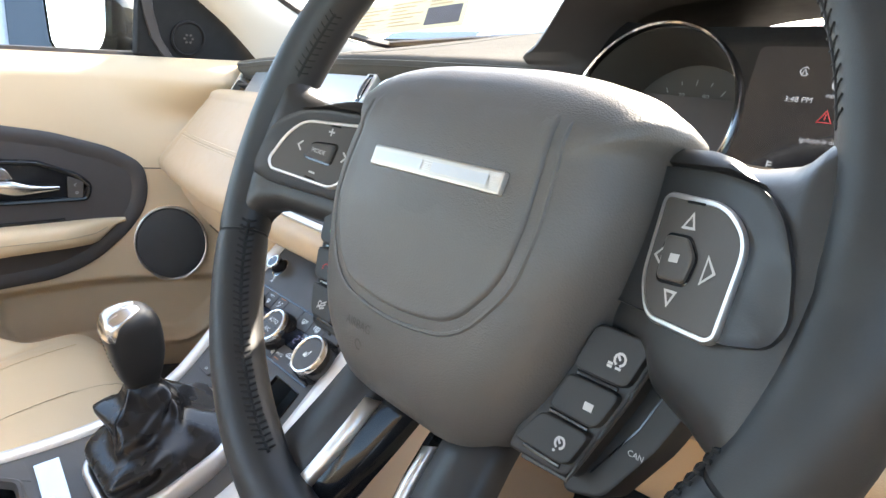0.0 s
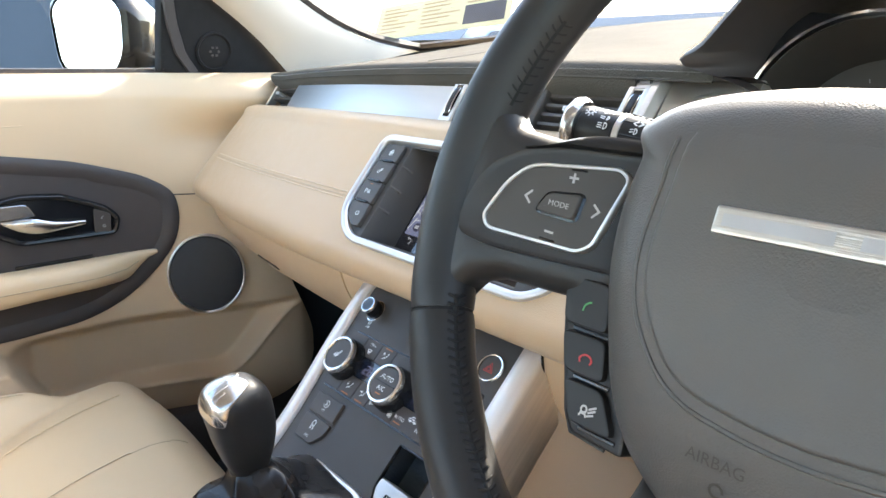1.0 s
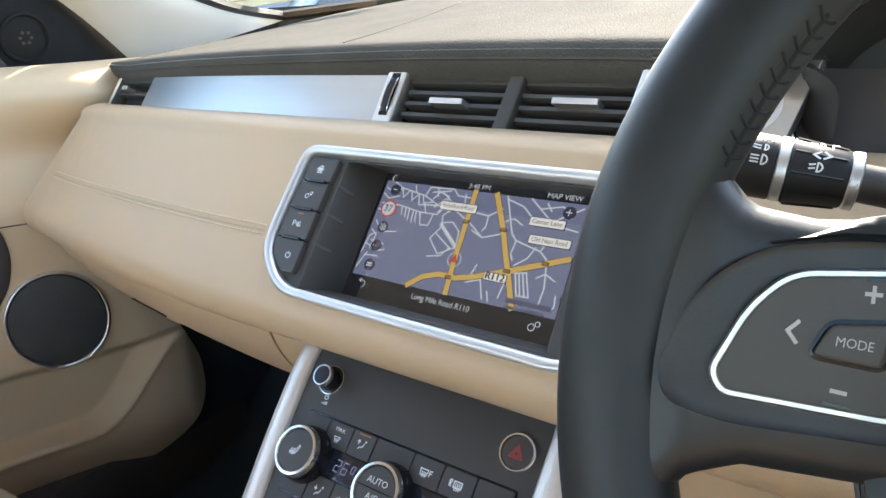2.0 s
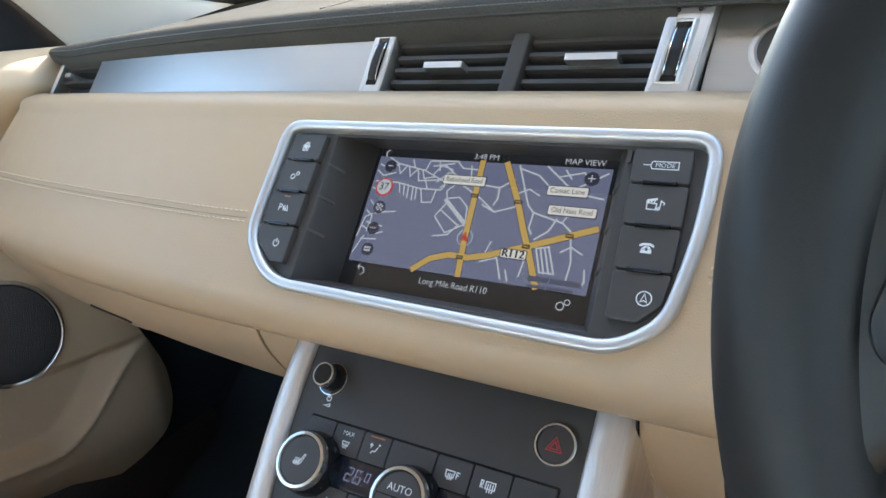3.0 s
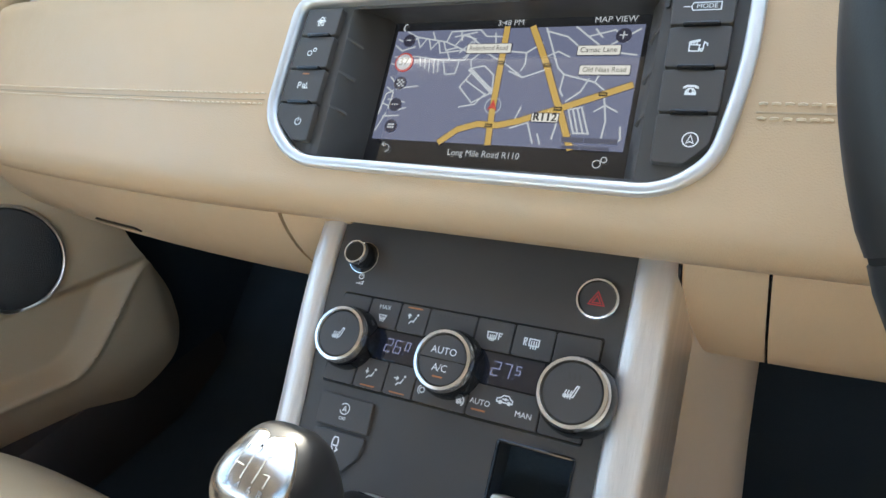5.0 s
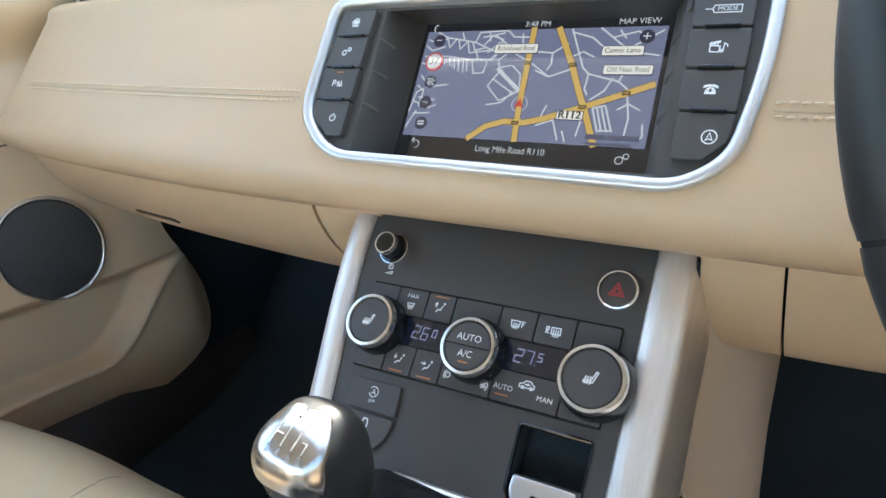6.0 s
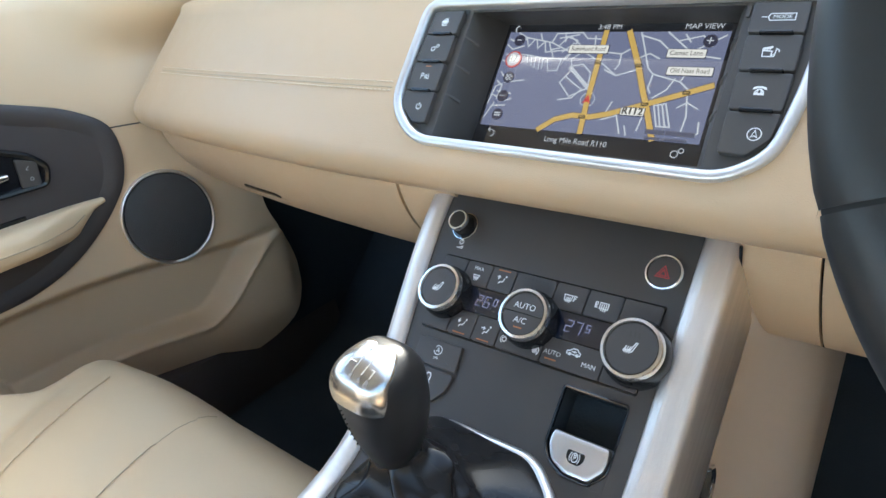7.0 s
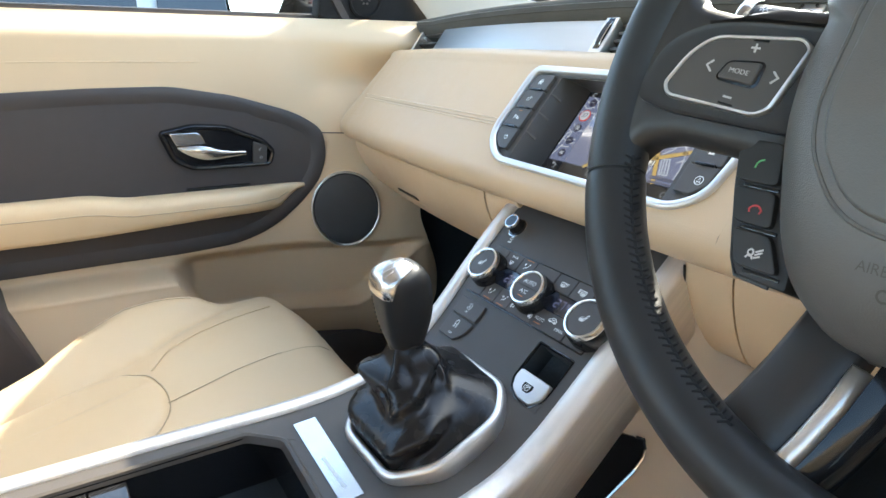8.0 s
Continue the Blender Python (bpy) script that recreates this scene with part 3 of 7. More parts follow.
for u0, u1, v0 in ((-0.17, 0.17, 0),):
    top_rows = [[dash(x, y, z) for y, z in BACK + [on_face(0.003), on_face(0.006)]] for x in steps(u0, u1, 12)]
    loft(top_rows, around=False, bm=bm)
    low_rows = [[dash(x, y, z) for y, z in [on_face(0.137), on_face(0.140)] + CURL] for x in steps(u0, u1, 12)]
    loft(low_rows, around=False, bm=bm)
part("bolster_centre", bm, LEATHER, dashboard, "tan leather surround of the display", sharp=80)


def face_at(x, z, n=0.0):
    """A point of the bolster's leaning face at a height."""
    y = -0.024 + (z - 0.9715) * 0.636 / 0.7716
    return dash(x, y - 0.7716 * n, z + 0.636 * n)


for x0, x1, k in ((-0.158, -0.625, 90), (0.157, 0.50, 60)):
    part("bolster_seam", tube([face_at(x, 0.9555, 0.0001) for x in steps(x0, x1, 40)], 0.0006, 5), SEAM, dashboard)
    bm = bmesh.new()
    for row in (0.9590, 0.9530):
        for i in range(k):
            a, b = x0 + (x1 - x0) * (i + 0.15) / k, x0 + (x1 - x0) * (i + 0.8) / k
            tube([face_at(a, row, 0.0003), face_at((a + b) / 2, row, 0.0011), face_at(b, row, 0.0003)], 0.0008 if x0 > 0 else 0.00062, 4, bm=bm)
    part("bolster_stitching", bm, THREAD, dashboard, "pale double stitching", sharp=80)

# fascia strip above the bolster: brushed metal, vents, start plate
LOWER, UPPER = (0.052, 1.028), (0.080, 1.078)


FASCIA_TOP = lambda x: 1.0 + 0.12 * smooth((x + 0.50) / 0.40)


def fascia(x, h, n=0.0):
    y = LOWER[0] + (UPPER[0] - LOWER[0]) * h
    z = LOWER[1] + (UPPER[1] - LOWER[1]) * h
    return dash(x, y - 0.87 * n, z + 0.49 * n)


part("fascia_backing", sheet(lambda x, h: fascia(x, h, -0.028), steps(-0.65, 0.62, 40), steps(-0.05, 1.16, 3)), DARK, dashboard)
bm = sheet(lambda x, h: fascia(x - 0.025 * (1 - h) * smooth((-0.3 - x) / 0.2), h * FASCIA_TOP(x), 0.0), steps(-0.495, -0.108, 40), steps(0, 1, 5))
part("fascia_panel", thick(bm, 0.004, (0, 1, -0.5)), FASCIA, dashboard, "brushed aluminium fascia panel")


def vent_panel(x0, x1, name, top=1.0, hw=0.0034, proud=0.003):
    lean = 0.008
    p = part(name, prism(lambda u, v, n=0.0: fascia(u + lean * (v - 0.5), v, n), rounded(box(x0, 0.0, x1, top), [0.001] * 4, 2), -0.012, proud, 0.0015), SATIN, dashboard, "satin silver vent end plate")
    mid = x0 + (x1 - x0) * 0.5 - (0.0015 if proud > 0.004 else 0)
    d0 = proud - 0.003
    part("thumbwheel_slot", prism(lambda u, v, n=0.0: fascia(u + lean * (v - 0.5), v, n), rounded(box(mid - hw * 1.3, 0.16, mid + hw * 1.3, 0.80), 0.002, 3), 0.001, 0.0035 + d0, 0.0003), GLOSS, p)
    if proud > 0.004:
        part("thumbwheel_bezel", band(lambda u, v, n=0.0: fascia(u + lean * (v - 0.5), v, n + d0), rounded(box(mid - hw * 1.35, 0.14, mid + hw * 1.35, 0.82), 0.002, 3), [(0, 0.002), (0, 0.0046), (-0.0015, 0.0050), (-0.0032, 0.003)], closed=False), SATIN, p)
        for s in (-0.0062, 0.0062):
            part("screw", star(lambda u, v, n=0.0: fascia(mid + s + u + lean * 0.5, 0.935 + v / 0.05, n + d0), disc(0, 0, 0.0014, 14), [(1, 0.002), (0.9, 0.0036), (0.5, 0.0030)], (0, 0)), DARK, p)
    loops = []
    for i in range(17):
        a = -1 + 2 * i / 16
        h, n = 0.48 + 0.26 * a, 0.0035 + d0 + 0.0026 * math.sqrt(max(0.0, 1 - a * a))
        loops.append([fascia(mid + s + lean * (h - 0.5), h, n - d) for s, d in ((-hw, 0.0012), (-hw * 0.6, 0), (hw * 0.6, 0), (hw, 0.0012))])
    part("thumbwheel", loft(loops, around=False), KEY_BLACK, p, "ribbed black thumbwheel")
    for e in (-hw * 1.05, hw * 1.05):
        part("wheel_edge", tube([fascia(mid + e + lean * (0.48 + 0.26 * a - 0.5), 0.48 + 0.26 * a, 0.0030 + d0 + 0.0026 * math.sqrt(max(0.0, 1 - a * a))) for a in steps(-1, 1, 14)], 0.0006, 5), CHROME, p)


vent_panel(-0.110, -0.090, "vent_end_plate", 1.10)
vent_panel(0.105, 0.1318, "vent_end_plate", 1.14, 0.0036, 0.006)


def vent(x0, x1, tab, slats=7, slant=0.008):
    v = part("air_vent", prism(lambda u, w, n=0.0: fascia(u + slant * (w - 0.5), w, n), box(x0, 0.0, x1, FASCIA_TOP(x0)), -0.027, -0.022, 0.0005), DARK, dashboard, "black slatted air vent")
    for i in range(slats):
        h = 0.08 + (FASCIA_TOP(x0) - 0.14) * i / (slats - 1)
        sx = slant * (h - 0.5)
        loops = [[fascia(x + sx, h + dh, n) for dh, n in ((-0.042, -0.020), (-0.050, -0.007), (-0.024, -0.0040), (0.030, -0.0045), (0.044, -0.007), (0.036, -0.020))] for x in (x0 + 0.0005, x1 - 0.0005)]
        part("slat", loft(loops, caps=True), PANEL, v)
    if tab:
        t0, t1, th = tab
        F = lambda u, w, n=0.0: fascia(u, w, n)
        part("vent_tab", prism(F, rounded(box(t0, th - 0.040, t1, th + 0.040), 0.0012, 2), -0.008, 0.0055, 0.0010), SATIN, v, "chrome vent adjuster tab")
    return v


vent(-0.088, 0.004, (-0.0577, -0.0263, 0.40))
vent(0.018, 0.103, (0.0475, 0.0820, 0.46))
part("vent_divider", prism(lambda u, w, n=0.0: fascia(u + 0.008 * (w - 0.5), w, n), box(0.0045, 0.0, 0.0175, 1.12), -0.022, 0.0005, 0.002), PANEL, dashboard)
vent(-0.612, -0.515, (-0.585, -0.568, 0.45), 4, 0.03)
part("vent_end_plate", prism(lambda u, w, n=0.0: fascia(u + 0.03 * (w - 0.5), w, n), box(-0.626, 0.08, -0.614, 0.92), -0.012, 0.0005, 0.0015), SATIN, dashboard)
START_F = lambda u, w, n=0.0: fascia(u + 0.006 * (w - 0.5), w, n) + Vector((0, 0.012, 0))
plate = part("start_plate", prism(START_F, rounded([(0.1335, -0.06), (0.199, -0.06), (0.207, 1.04), (0.1335, 1.04)], 0.002, 2), -0.012, 0.002, 0.001), ALU, dashboard, "brushed metal start button plate")
SB = flat((0.1735, 0.0795, 1.0515), 29.5)
part("start_ring", band(SB, disc(0, 0, 0.0195, 48), [(0, 0.0), (0, 0.004), (0.0012, 0.0046), (0.0032, 0.0044), (0.0045, 0.003)], closed=False), SATIN, plate, "chrome start button ring")
button = part("start_button", star(SB, disc(0, 0, 0.0152, 40), [(1, 0.0025), (0.97, 0.0045), (0.8, 0.0050), (0.4, 0.0046)], (0, 0)), BUTTON, plate, "round black start button")
part("start_lettering", words("START", 0.0042, SB, 0, 0.0046, 0.0054), WHEEL_MARK, plate)
part("start_lettering", words("ENGINE", 0.0022, SB, 0, 0.0000, 0.0054), WHITE_MARK, plate)
part("start_lettering", words("STOP", 0.0042, SB, 0, -0.0046, 0.0054), WHEEL_MARK, plate)


# stitched top pad
def pad_z(x, y):
    f = smooth((y - 0.06) / 0.9) * 0.55 + 0.45 * min(1.0, (y - 0.06) / 0.5)
    return 1.094 - 0.024 * (x / 0.6) ** 2 + f * 0.085 * (1 - 0.25 * (x / 0.75) ** 2)


def pad_at(x, k):
    """k under 0 runs round the rolled front edge, over 0 along the top."""
    base = 0.070 + sweep(x) - 0.006 * smooth((abs(x) - 0.5) / 0.2) + 0.05 * max(0.0, (abs(x) - 0.60) / 0.13) ** 2
    roll = 0.0135 * (1 - 0.6 * smooth((abs(x) - 0.56) / 0.10))
    if k <= 0:
        a = -k * math.pi / 2 * 1.25
        y, z = base + roll - roll * math.sin(a), pad_z(x, base) - roll + roll * math.cos(a)
        if k < -0.95:
            z -= 1.2 * roll * (-k - 0.95) / 0.55
            y += roll * (-k - 0.95) / 0.55
        return Vector((x, y, z))
    y = base + roll + k * (0.60 - base)
    return Vector((x, y, pad_z(x, base) + (pad_z(x, y) - pad_z(x, base + 0.01))))


XS = steps(-0.735, 0.735, 90)
part("top_pad", thick(sheet(pad_at, XS, [-1.5, -1.25, -1.0, -0.8, -0.6, -0.4, -0.2, 0.0, 0.02, 0.05, 0.1, 0.2, 0.35, 0.5, 0.7, 0.85, 1.0], skip=lambda i, j: (0.170 < XS[j] < 0.545 and i < 11) or (0.098 < XS[j] < 0.30 and i < 4)), 0.004), PAD, dashboard, "dark grained stitched dash top", sharp=80)
part("valance", sheet(lambda x, h: pad_at(x, -1.3).lerp(fascia(x, FASCIA_TOP(x), -0.004) if -0.68 < x < 0.62 else pad_at(x, -1.5), h), steps(-0.66, 0.1345, 60), steps(0, 1, 3)), VALANCE, dashboard, "soft grey lip under the dash pad")
part("start_surround", sheet(lambda x, h: pad_at(x, -0.62).lerp(START_F(x, 1.02, -0.003), h), steps(0.1335, 0.210, 8), steps(0, 1, 4)), DARK, dashboard)
bm = bmesh.new()
for i in range(260):
    x = -0.66 + 0.84 * i / 260
    tube([pad_at(x, -0.55), pad_at(x + 0.0011, -0.55) + Vector((0, -0.0004, 0.0006)), pad_at(x + 0.0022, -0.55)], 0.00035, 4, bm=bm)
part("pad_stitching", bm, GREY_THREAD, dashboard, "grey stitching along the dash edge", sharp=80)
part("pad_seam", tube([pad_at(x, -0.80) for x in steps(-0.68, 0.18, 60)], 0.0012, 5), PAD, dashboard)
part("pad_seam", tube([pad_at(-0.17 - 0.10 * k, 0.01 + k * 0.9) + Vector((0, 0, 0.0003)) for k in steps(0, 1, 24)], 0.0006, 5), THREAD_DARK, dashboard)


# glove box and knee panels below the bolster
def under(x, k, depth, low):
    """The rounded face that runs back and down from under the bolster."""
    y = -0.050 + (depth + 0.050) * k ** 1.6
    z = 0.8795 - (0.8795 - low) * (1 - (1 - k) ** 1.25)
    return dash(x, y, z)


glove = part("glovebox", thick(sheet(lambda x, k: under(x, k, 0.040, 0.769), steps(-0.668, -0.157, 40), steps(0, 1, 14)), 0.01, (0, 1, 0.4)), LEATHER, dashboard, "tan glovebox lid", sharp=80)
part("glovebox_floor", sheet(lambda x, k: under(x, 1, 0.040, 0.769) + Vector((0, 0.5 * k, 0.02 * k)), steps(-0.668, -0.10, 20), steps(0, 1, 3)), CARPET, dashboard)
GL = lambda x, z, n=0.0: under(x, 0.50 + (0.80 - z) * 14, 0.040, 0.769) + Vector((0, -0.8 * n, -0.5 * n))
part("glovebox_latch", prism(GL, [(-0.478, 0.7985), (-0.392, 0.7985), (-0.398, 0.8015), (-0.474, 0.8015)], -0.002, 0.0022, 0.0004), GLOSS, glove, "slim dark glovebox latch")
scoop = star(GL, disc(-0.42, 0.7935, 0.050, 24, 0.0035), [(1, -0.0005), (0.8, 0.0012), (0.4, 0.002)], (-0.42, 0.7935))
part("latch_scoop", scoop, LEATHER, glove)
part("lower_panel", thick(sheet(lambda x, k: under(x, k, 0.040 - 0.05 * smooth((x + 0.155) / 0.06), 0.769 + 0.085 * smooth((x + 0.155) / 0.06)), steps(-0.1535, -0.095, 10), steps(0, 1, 12)), 0.01, (0, 1, 0.4)), LEATHER, dashboard, "tan trim beside the centre stack", sharp=80)
KNEE_LOW = 0.794
knee_left = lambda k: 0.128 + 0.013 * smooth((k - 0.55) / 0.45)
knee_split = lambda k: 0.1728 + 0.0035 * k
part("knee_panel", thick(sheet(lambda w, k: under(knee_left(k) + w * (knee_split(k) - 0.0009 - knee_left(k)), k, -0.012, KNEE_LOW), steps(0, 1, 10), steps(0, 1, 18)), 0.01, (0, 1, 0.4)), LEATHER, dashboard, "tan knee trim beside the stack", sharp=80)
part("knee_panel", thick(sheet(lambda w, k: under(knee_split(k) + 0.0009 + w * (0.66 - knee_split(k)), k, -0.012, KNEE_LOW), steps(0, 1, 30), steps(0, 1, 12)), 0.01, (0, 1, 0.4)), LEATHER, dashboard, "tan driver's knee panel", sharp=80)
part("knee_seam", tube([under(knee_left(k), k, -0.012, KNEE_LOW) + Vector((0.0004, -0.0008, 0)) for k in steps(0.05, 1, 24)], 0.0012, 6), GLOSS, dashboard)
part("knee_floor", sheet(lambda x, k: under(x, 1, -0.012, KNEE_LOW) + Vector((0, 0.6 * k, 0.02 * k)), steps(0.166, 0.67, 20), steps(0, 1, 3)), CARPET, dashboard)
part("knee_gap", thick(sheet(lambda w, k: under(knee_split(k) - 0.003 + 0.006 * w, k, -0.009, KNEE_LOW) + Vector((0, 0.004, 0)), steps(0, 1, 2), steps(0, 1, 12)), 0.004, (0, 1, 0.4)), GLOSS, dashboard)
part("steering_column", loft([[Vector((0.366 + 0.060 * math.cos(a) * s, y, zc + 0.045 * math.sin(a) * s)) for a in steps(0, 2 * math.pi, 20)[:-1]] for y, zc, s in ((-0.115, 0.998, 0.8), (-0.11, 1.0, 1.0), (0.03, 0.965, 1.15), (0.10, 0.945, 1.2))], caps=True), DARK, dashboard, "black steering column shroud")

# binnacle hood and instruments
HALF_RIM = [(0.216, 1.010), (0.220, 1.045), (0.217, 1.068), (0.196, 1.081), (0.155, 1.0945), (0.172, 1.108), (0.194, 1.130), (0.217, 1.152), (0.250, 1.164), (0.305, 1.170), (0.366, 1.172)]
HALF_IN = [(0.212, 1.000), (0.208, 1.030), (0.204, 1.055), (0.202, 1.075), (0.202, 1.090), (0.206, 1.105), (0.214, 1.120), (0.230, 1.133), (0.258, 1.143), (0.305, 1.147), (0.366, 1.148)]


def hood_loop(half, y, s=1.0, lift=0.0, lean=0.0):
    pts = half + [(0.732 - x, z) for x, z in half[-2::-1]]
    run = [along([(x, z, 0) for x, z in pts], t) for t in steps(0, 1, 72)]
    return [Vector((0.366 + (p.x - 0.366) * s, y + lean * (p.y - 1.09), 1.01 + (p.y - 1.01) * s + lift)) for p in run]


bm = loft([hood_loop(HALF_RIM, 0.42, 1.30, -0.06), hood_loop(HALF_RIM, 0.30, 1.24, -0.035), hood_loop(HALF_RIM, 0.18, 1.13, -0.012), hood_loop(HALF_RIM, 0.10, 1.04, -0.002, -0.2), hood_loop(HALF_RIM, 0.074, 1.012, 0.0, -0.25), hood_loop(HALF_RIM, 0.066, 1.0, -0.001, -0.25),
           hood_loop(HALF_RIM, 0.064, 0.985, -0.001, -0.25), hood_loop(HALF_IN, 0.085, 1.02, 0.0, -0.1), hood_loop(HALF_IN, 0.125, 0.985, 0.0)], around=False)
part("binnacle_hood", bm, DARK, dashboard, "dark hooded instrument binnacle", sharp=80)
bm = bmesh.new()
edge = hood_loop(HALF_RIM, 0.071, 1.008, 0.0006, -0.25)
for i in range(15, 34):
    for k in range(3):
        p, q = edge[i].lerp(edge[i + 1], k / 3), edge[i].lerp(edge[i + 1], (k + 0.6) / 3)
        tube([p, q], 0.0006, 4, bm=bm)
part("hood_stitching", bm, THREAD, dashboard, sharp=80)

cluster = thing("instrument_cluster", (0.366, 0.11, 1.0), "dark instrument cluster with chrome-ringed dials and a lit centre display", "instrument cluster")
IC = flat((0.366, 0.093, 1.058), 18)
DIALS, DEEP = (-0.0945, 0.139), -0.060
bm = bmesh.new()
for outline in [rounded(box(-0.175, -0.066, 0.180, 0.092), 0.04)] + [disc(cu, -0.004, 0.0735, 48) for cu in DIALS]:
    ring = [bm.verts.new(IC(u, v)) for u, v in outline]
    for v0, v1 in zip(ring, ring[1:] + ring[:1]):
        bm.edges.new((v0, v1))
bmesh.ops.triangle_fill(bm, use_beauty=True, use_dissolve=False, edges=bm.edges[:], normal=IC(0, 0, 1) - IC(0, 0, 0))
part("cluster_face", bm, GLOSS, cluster, "glossy black cluster face")
for cu in DIALS:
    dial = part("dial_ring", band(IC, disc(cu, -0.004, 0.0770, 72), [(0, 0.0), (0, 0.006), (0.0010, 0.0072), (0.0026, 0.006), (0.0031, -0.002)], closed=False), CHROME, cluster, "slim chrome dial ring")
    part("dial_tunnel", loft([[IC(u, v, n) for u, v in disc(cu, -0.004, r, 48)] for r, n in ((0.0739, 0.0005), (0.070, -0.020), (0.064, DEEP))]), PANEL, dial, "dark tunnel around the dial")
    part("dial_face", prism(IC, disc(cu, -0.004, 0.0645, 48), DEEP - 0.003, DEEP, 0.0003), PANEL, dial)
    marks = []
    for i in range(17):
        a = radians(225 - 270 * i / 16)
        r0 = 0.0475 if i % 2 else 0.0455
        marks.append([cu + r0 * math.cos(a), r0 * math.sin(a) - 0.004, cu + 0.0505 * math.cos(a), 0.0505 * math.sin(a) - 0.004])
    part("dial_marks", strokes(IC, marks, 0.0008, DEEP + 0.0004), DIM_MARK, dial)
    a = radians(225 - 4)
    part("dial_needle", strokes(IC, [[cu, -0.004, cu + 0.044 * math.cos(a), 0.044 * math.sin(a) - 0.004]], 0.0018, DEEP + 0.004), DIM_MARK, dial)
    for i, txt in enumerate(("10", "30", "50", "70", "90", "110", "130", "150") if cu < 0 else ("0", "1", "2", "3", "4", "5", "6")):
        a = radians(215 - 250 * i / (7 if cu < 0 else 6))
        part("dial_number", words(txt, 0.0066, IC, cu + 0.0375 * math.cos(a), 0.0375 * math.sin(a) - 0.004, DEEP + 0.0006), DIM_MARK, dial)
display = part("centre_display", prism(IC, rounded(box(-0.018, -0.060, 0.055, 0.055), 0.006), 0.0, 0.0008, 0.0002), MAP_BLACK, cluster)
part("display_text", words("0", 0.011, IC, 0.0405, 0.0288, 0.0012), MAP_WHITE, display)
part("display_text", words("mph", 0.0045, IC, 0.0402, 0.0215, 0.0012), MAP_WHITE, display)
part("display_text", words("3:48 PM", 0.0058, IC, 0.0197, 0.0173, 0.0012), MAP_WHITE, display)
part("display_text", words("Ignition is on", 0.0046, IC, 0.0405, -0.0098, 0.0012), MAP_WHITE, display)
part("warning_symbol", strokes(IC, [mm(36, 3, 45, 3, 40.5, 11, 36, 3), mm(40.5, 8.5, 40.5, 5)], 0.0009, 0.0012), RED_MARK, display)
part("display_symbol", strokes(IC, [mm(13, -33, 13, -27), mm(13, -28, 16, -28), mm(13, -30, 16, -30), mm(10, -33, 17, -33), mm(10, -35, 17, -35)], 0.0008, 0.0012), MAP_WHITE, display)
part("display_symbol", strokes(IC, [arc(0.0182, 0.0372, 0.003, 40, 320), mm(16.8, 35.6, 18.2, 39, 19.6, 35.6)], 0.0006, 0.0012), MAP_WHITE, display)

# ---- display unit ----
unit = thing("infotainment_display", (0, -0.05, 0.92), "built-in navigation display with silver frame and black button columns", "car display")
part("silver_frame", band(B, FRAME, [(0.0, -0.004), (0.0, 0.0022), (0.0008, 0.0036), (0.0024, 0.0042), (0.0060, 0.0038), (0.0074, 0.0024), (0.0078, 0.0), (0.0080, -0.006)], closed=False), FRAME_SILVER, unit, "satin silver display frame", sharp=80)
IN = inset(FRAME, 0.0076)


def squeeze(pts, w, v0, v1):
    k = v1 / max(v for u, v in pts)
    return [(max(-w, min(w, u)), max(v0, v) if v < 0 else v * k) for u, v in pts]


mouth = squeeze(IN, 0.1035, -0.0585, 0.0488)
deep = squeeze(IN, 0.0905, -0.0490, 0.058)
loops = [[B(u, v, -0.003) for u, v in IN], [B(u, v, -0.0035) for u, v in mouth], [B(u, v, -0.006) for u, v in squeeze(IN, 0.1015, -0.0575, 0.0505)],
         [B(u, v, -0.030) for u, v in squeeze(IN, 0.0925, -0.0500, 0.057)], [B(u, v, -0.038) for u, v in deep]]
part("housing", loft(loops), PANEL, unit, "black recessed screen housing", sharp=35)
lcd = part("screen", prism(B, box(-0.092, -0.0495, 0.092, 0.0585), -0.042, -0.0376, 0.0003), MAP_BLACK, unit, "lit map screen")
TOPV, LOWV, N = 0.0515, -0.0308, -0.0374
part("map_ground", prism(B, box(-0.0875, LOWV, 0.0875, TOPV), -0.0378, N, 0.0001), MAP_BLUE, lcd)
ROADS = [mm(-2.5, 51.4, -1.6, 24.0, -0.7, -5.6, 1.2, -30.2), mm(-33.7, -30.6, -22.4, -21.5, -9.0, -17.1, 5.1, -17.5, 19.0, -14.0, 24.5, -11.9, 46.9, -3.8, 66.7, 3.9, 85.3, 11.2), mm(15.9, 51.2, 29.3, 26.1, 39.8, 3.2, 44.5, -5.9, 55.5, -30.5)]
part("map_road_edge", strokes(B, ROADS, 0.0049, N + 0.0001), MAP_GREY, lcd)
for road in ROADS:
    part("map_road", strokes(B, [road], 0.0042, N + 0.0002), MAP_YELLOW, lcd)
STREETS = [mm(25.2, 50.6, 37.8, 22.7, 42.6, 18.1, 63.2, 13.0, 69.6, 7.9, 73.9, -12.0, 73.0, -26.6), mm(25.7, 48.5, 40.4, 44.1, 49.6, 36.5), mm(1.9, 34.6, 14.7, 33.3, 24.4, 40.1),
           mm(14.7, 33.3, 15.4, 25.1, 13.3, 20.9), mm(5.2, 20.3, 15.4, 16.0, 29.3, 21.1), mm(44.8, 51.0, 66.9, 33.6, 85.3, 31.0), mm(66.4, 36.5, 85.2, 48.3), mm(57.7, 49.0, 62.5, 43.2)]
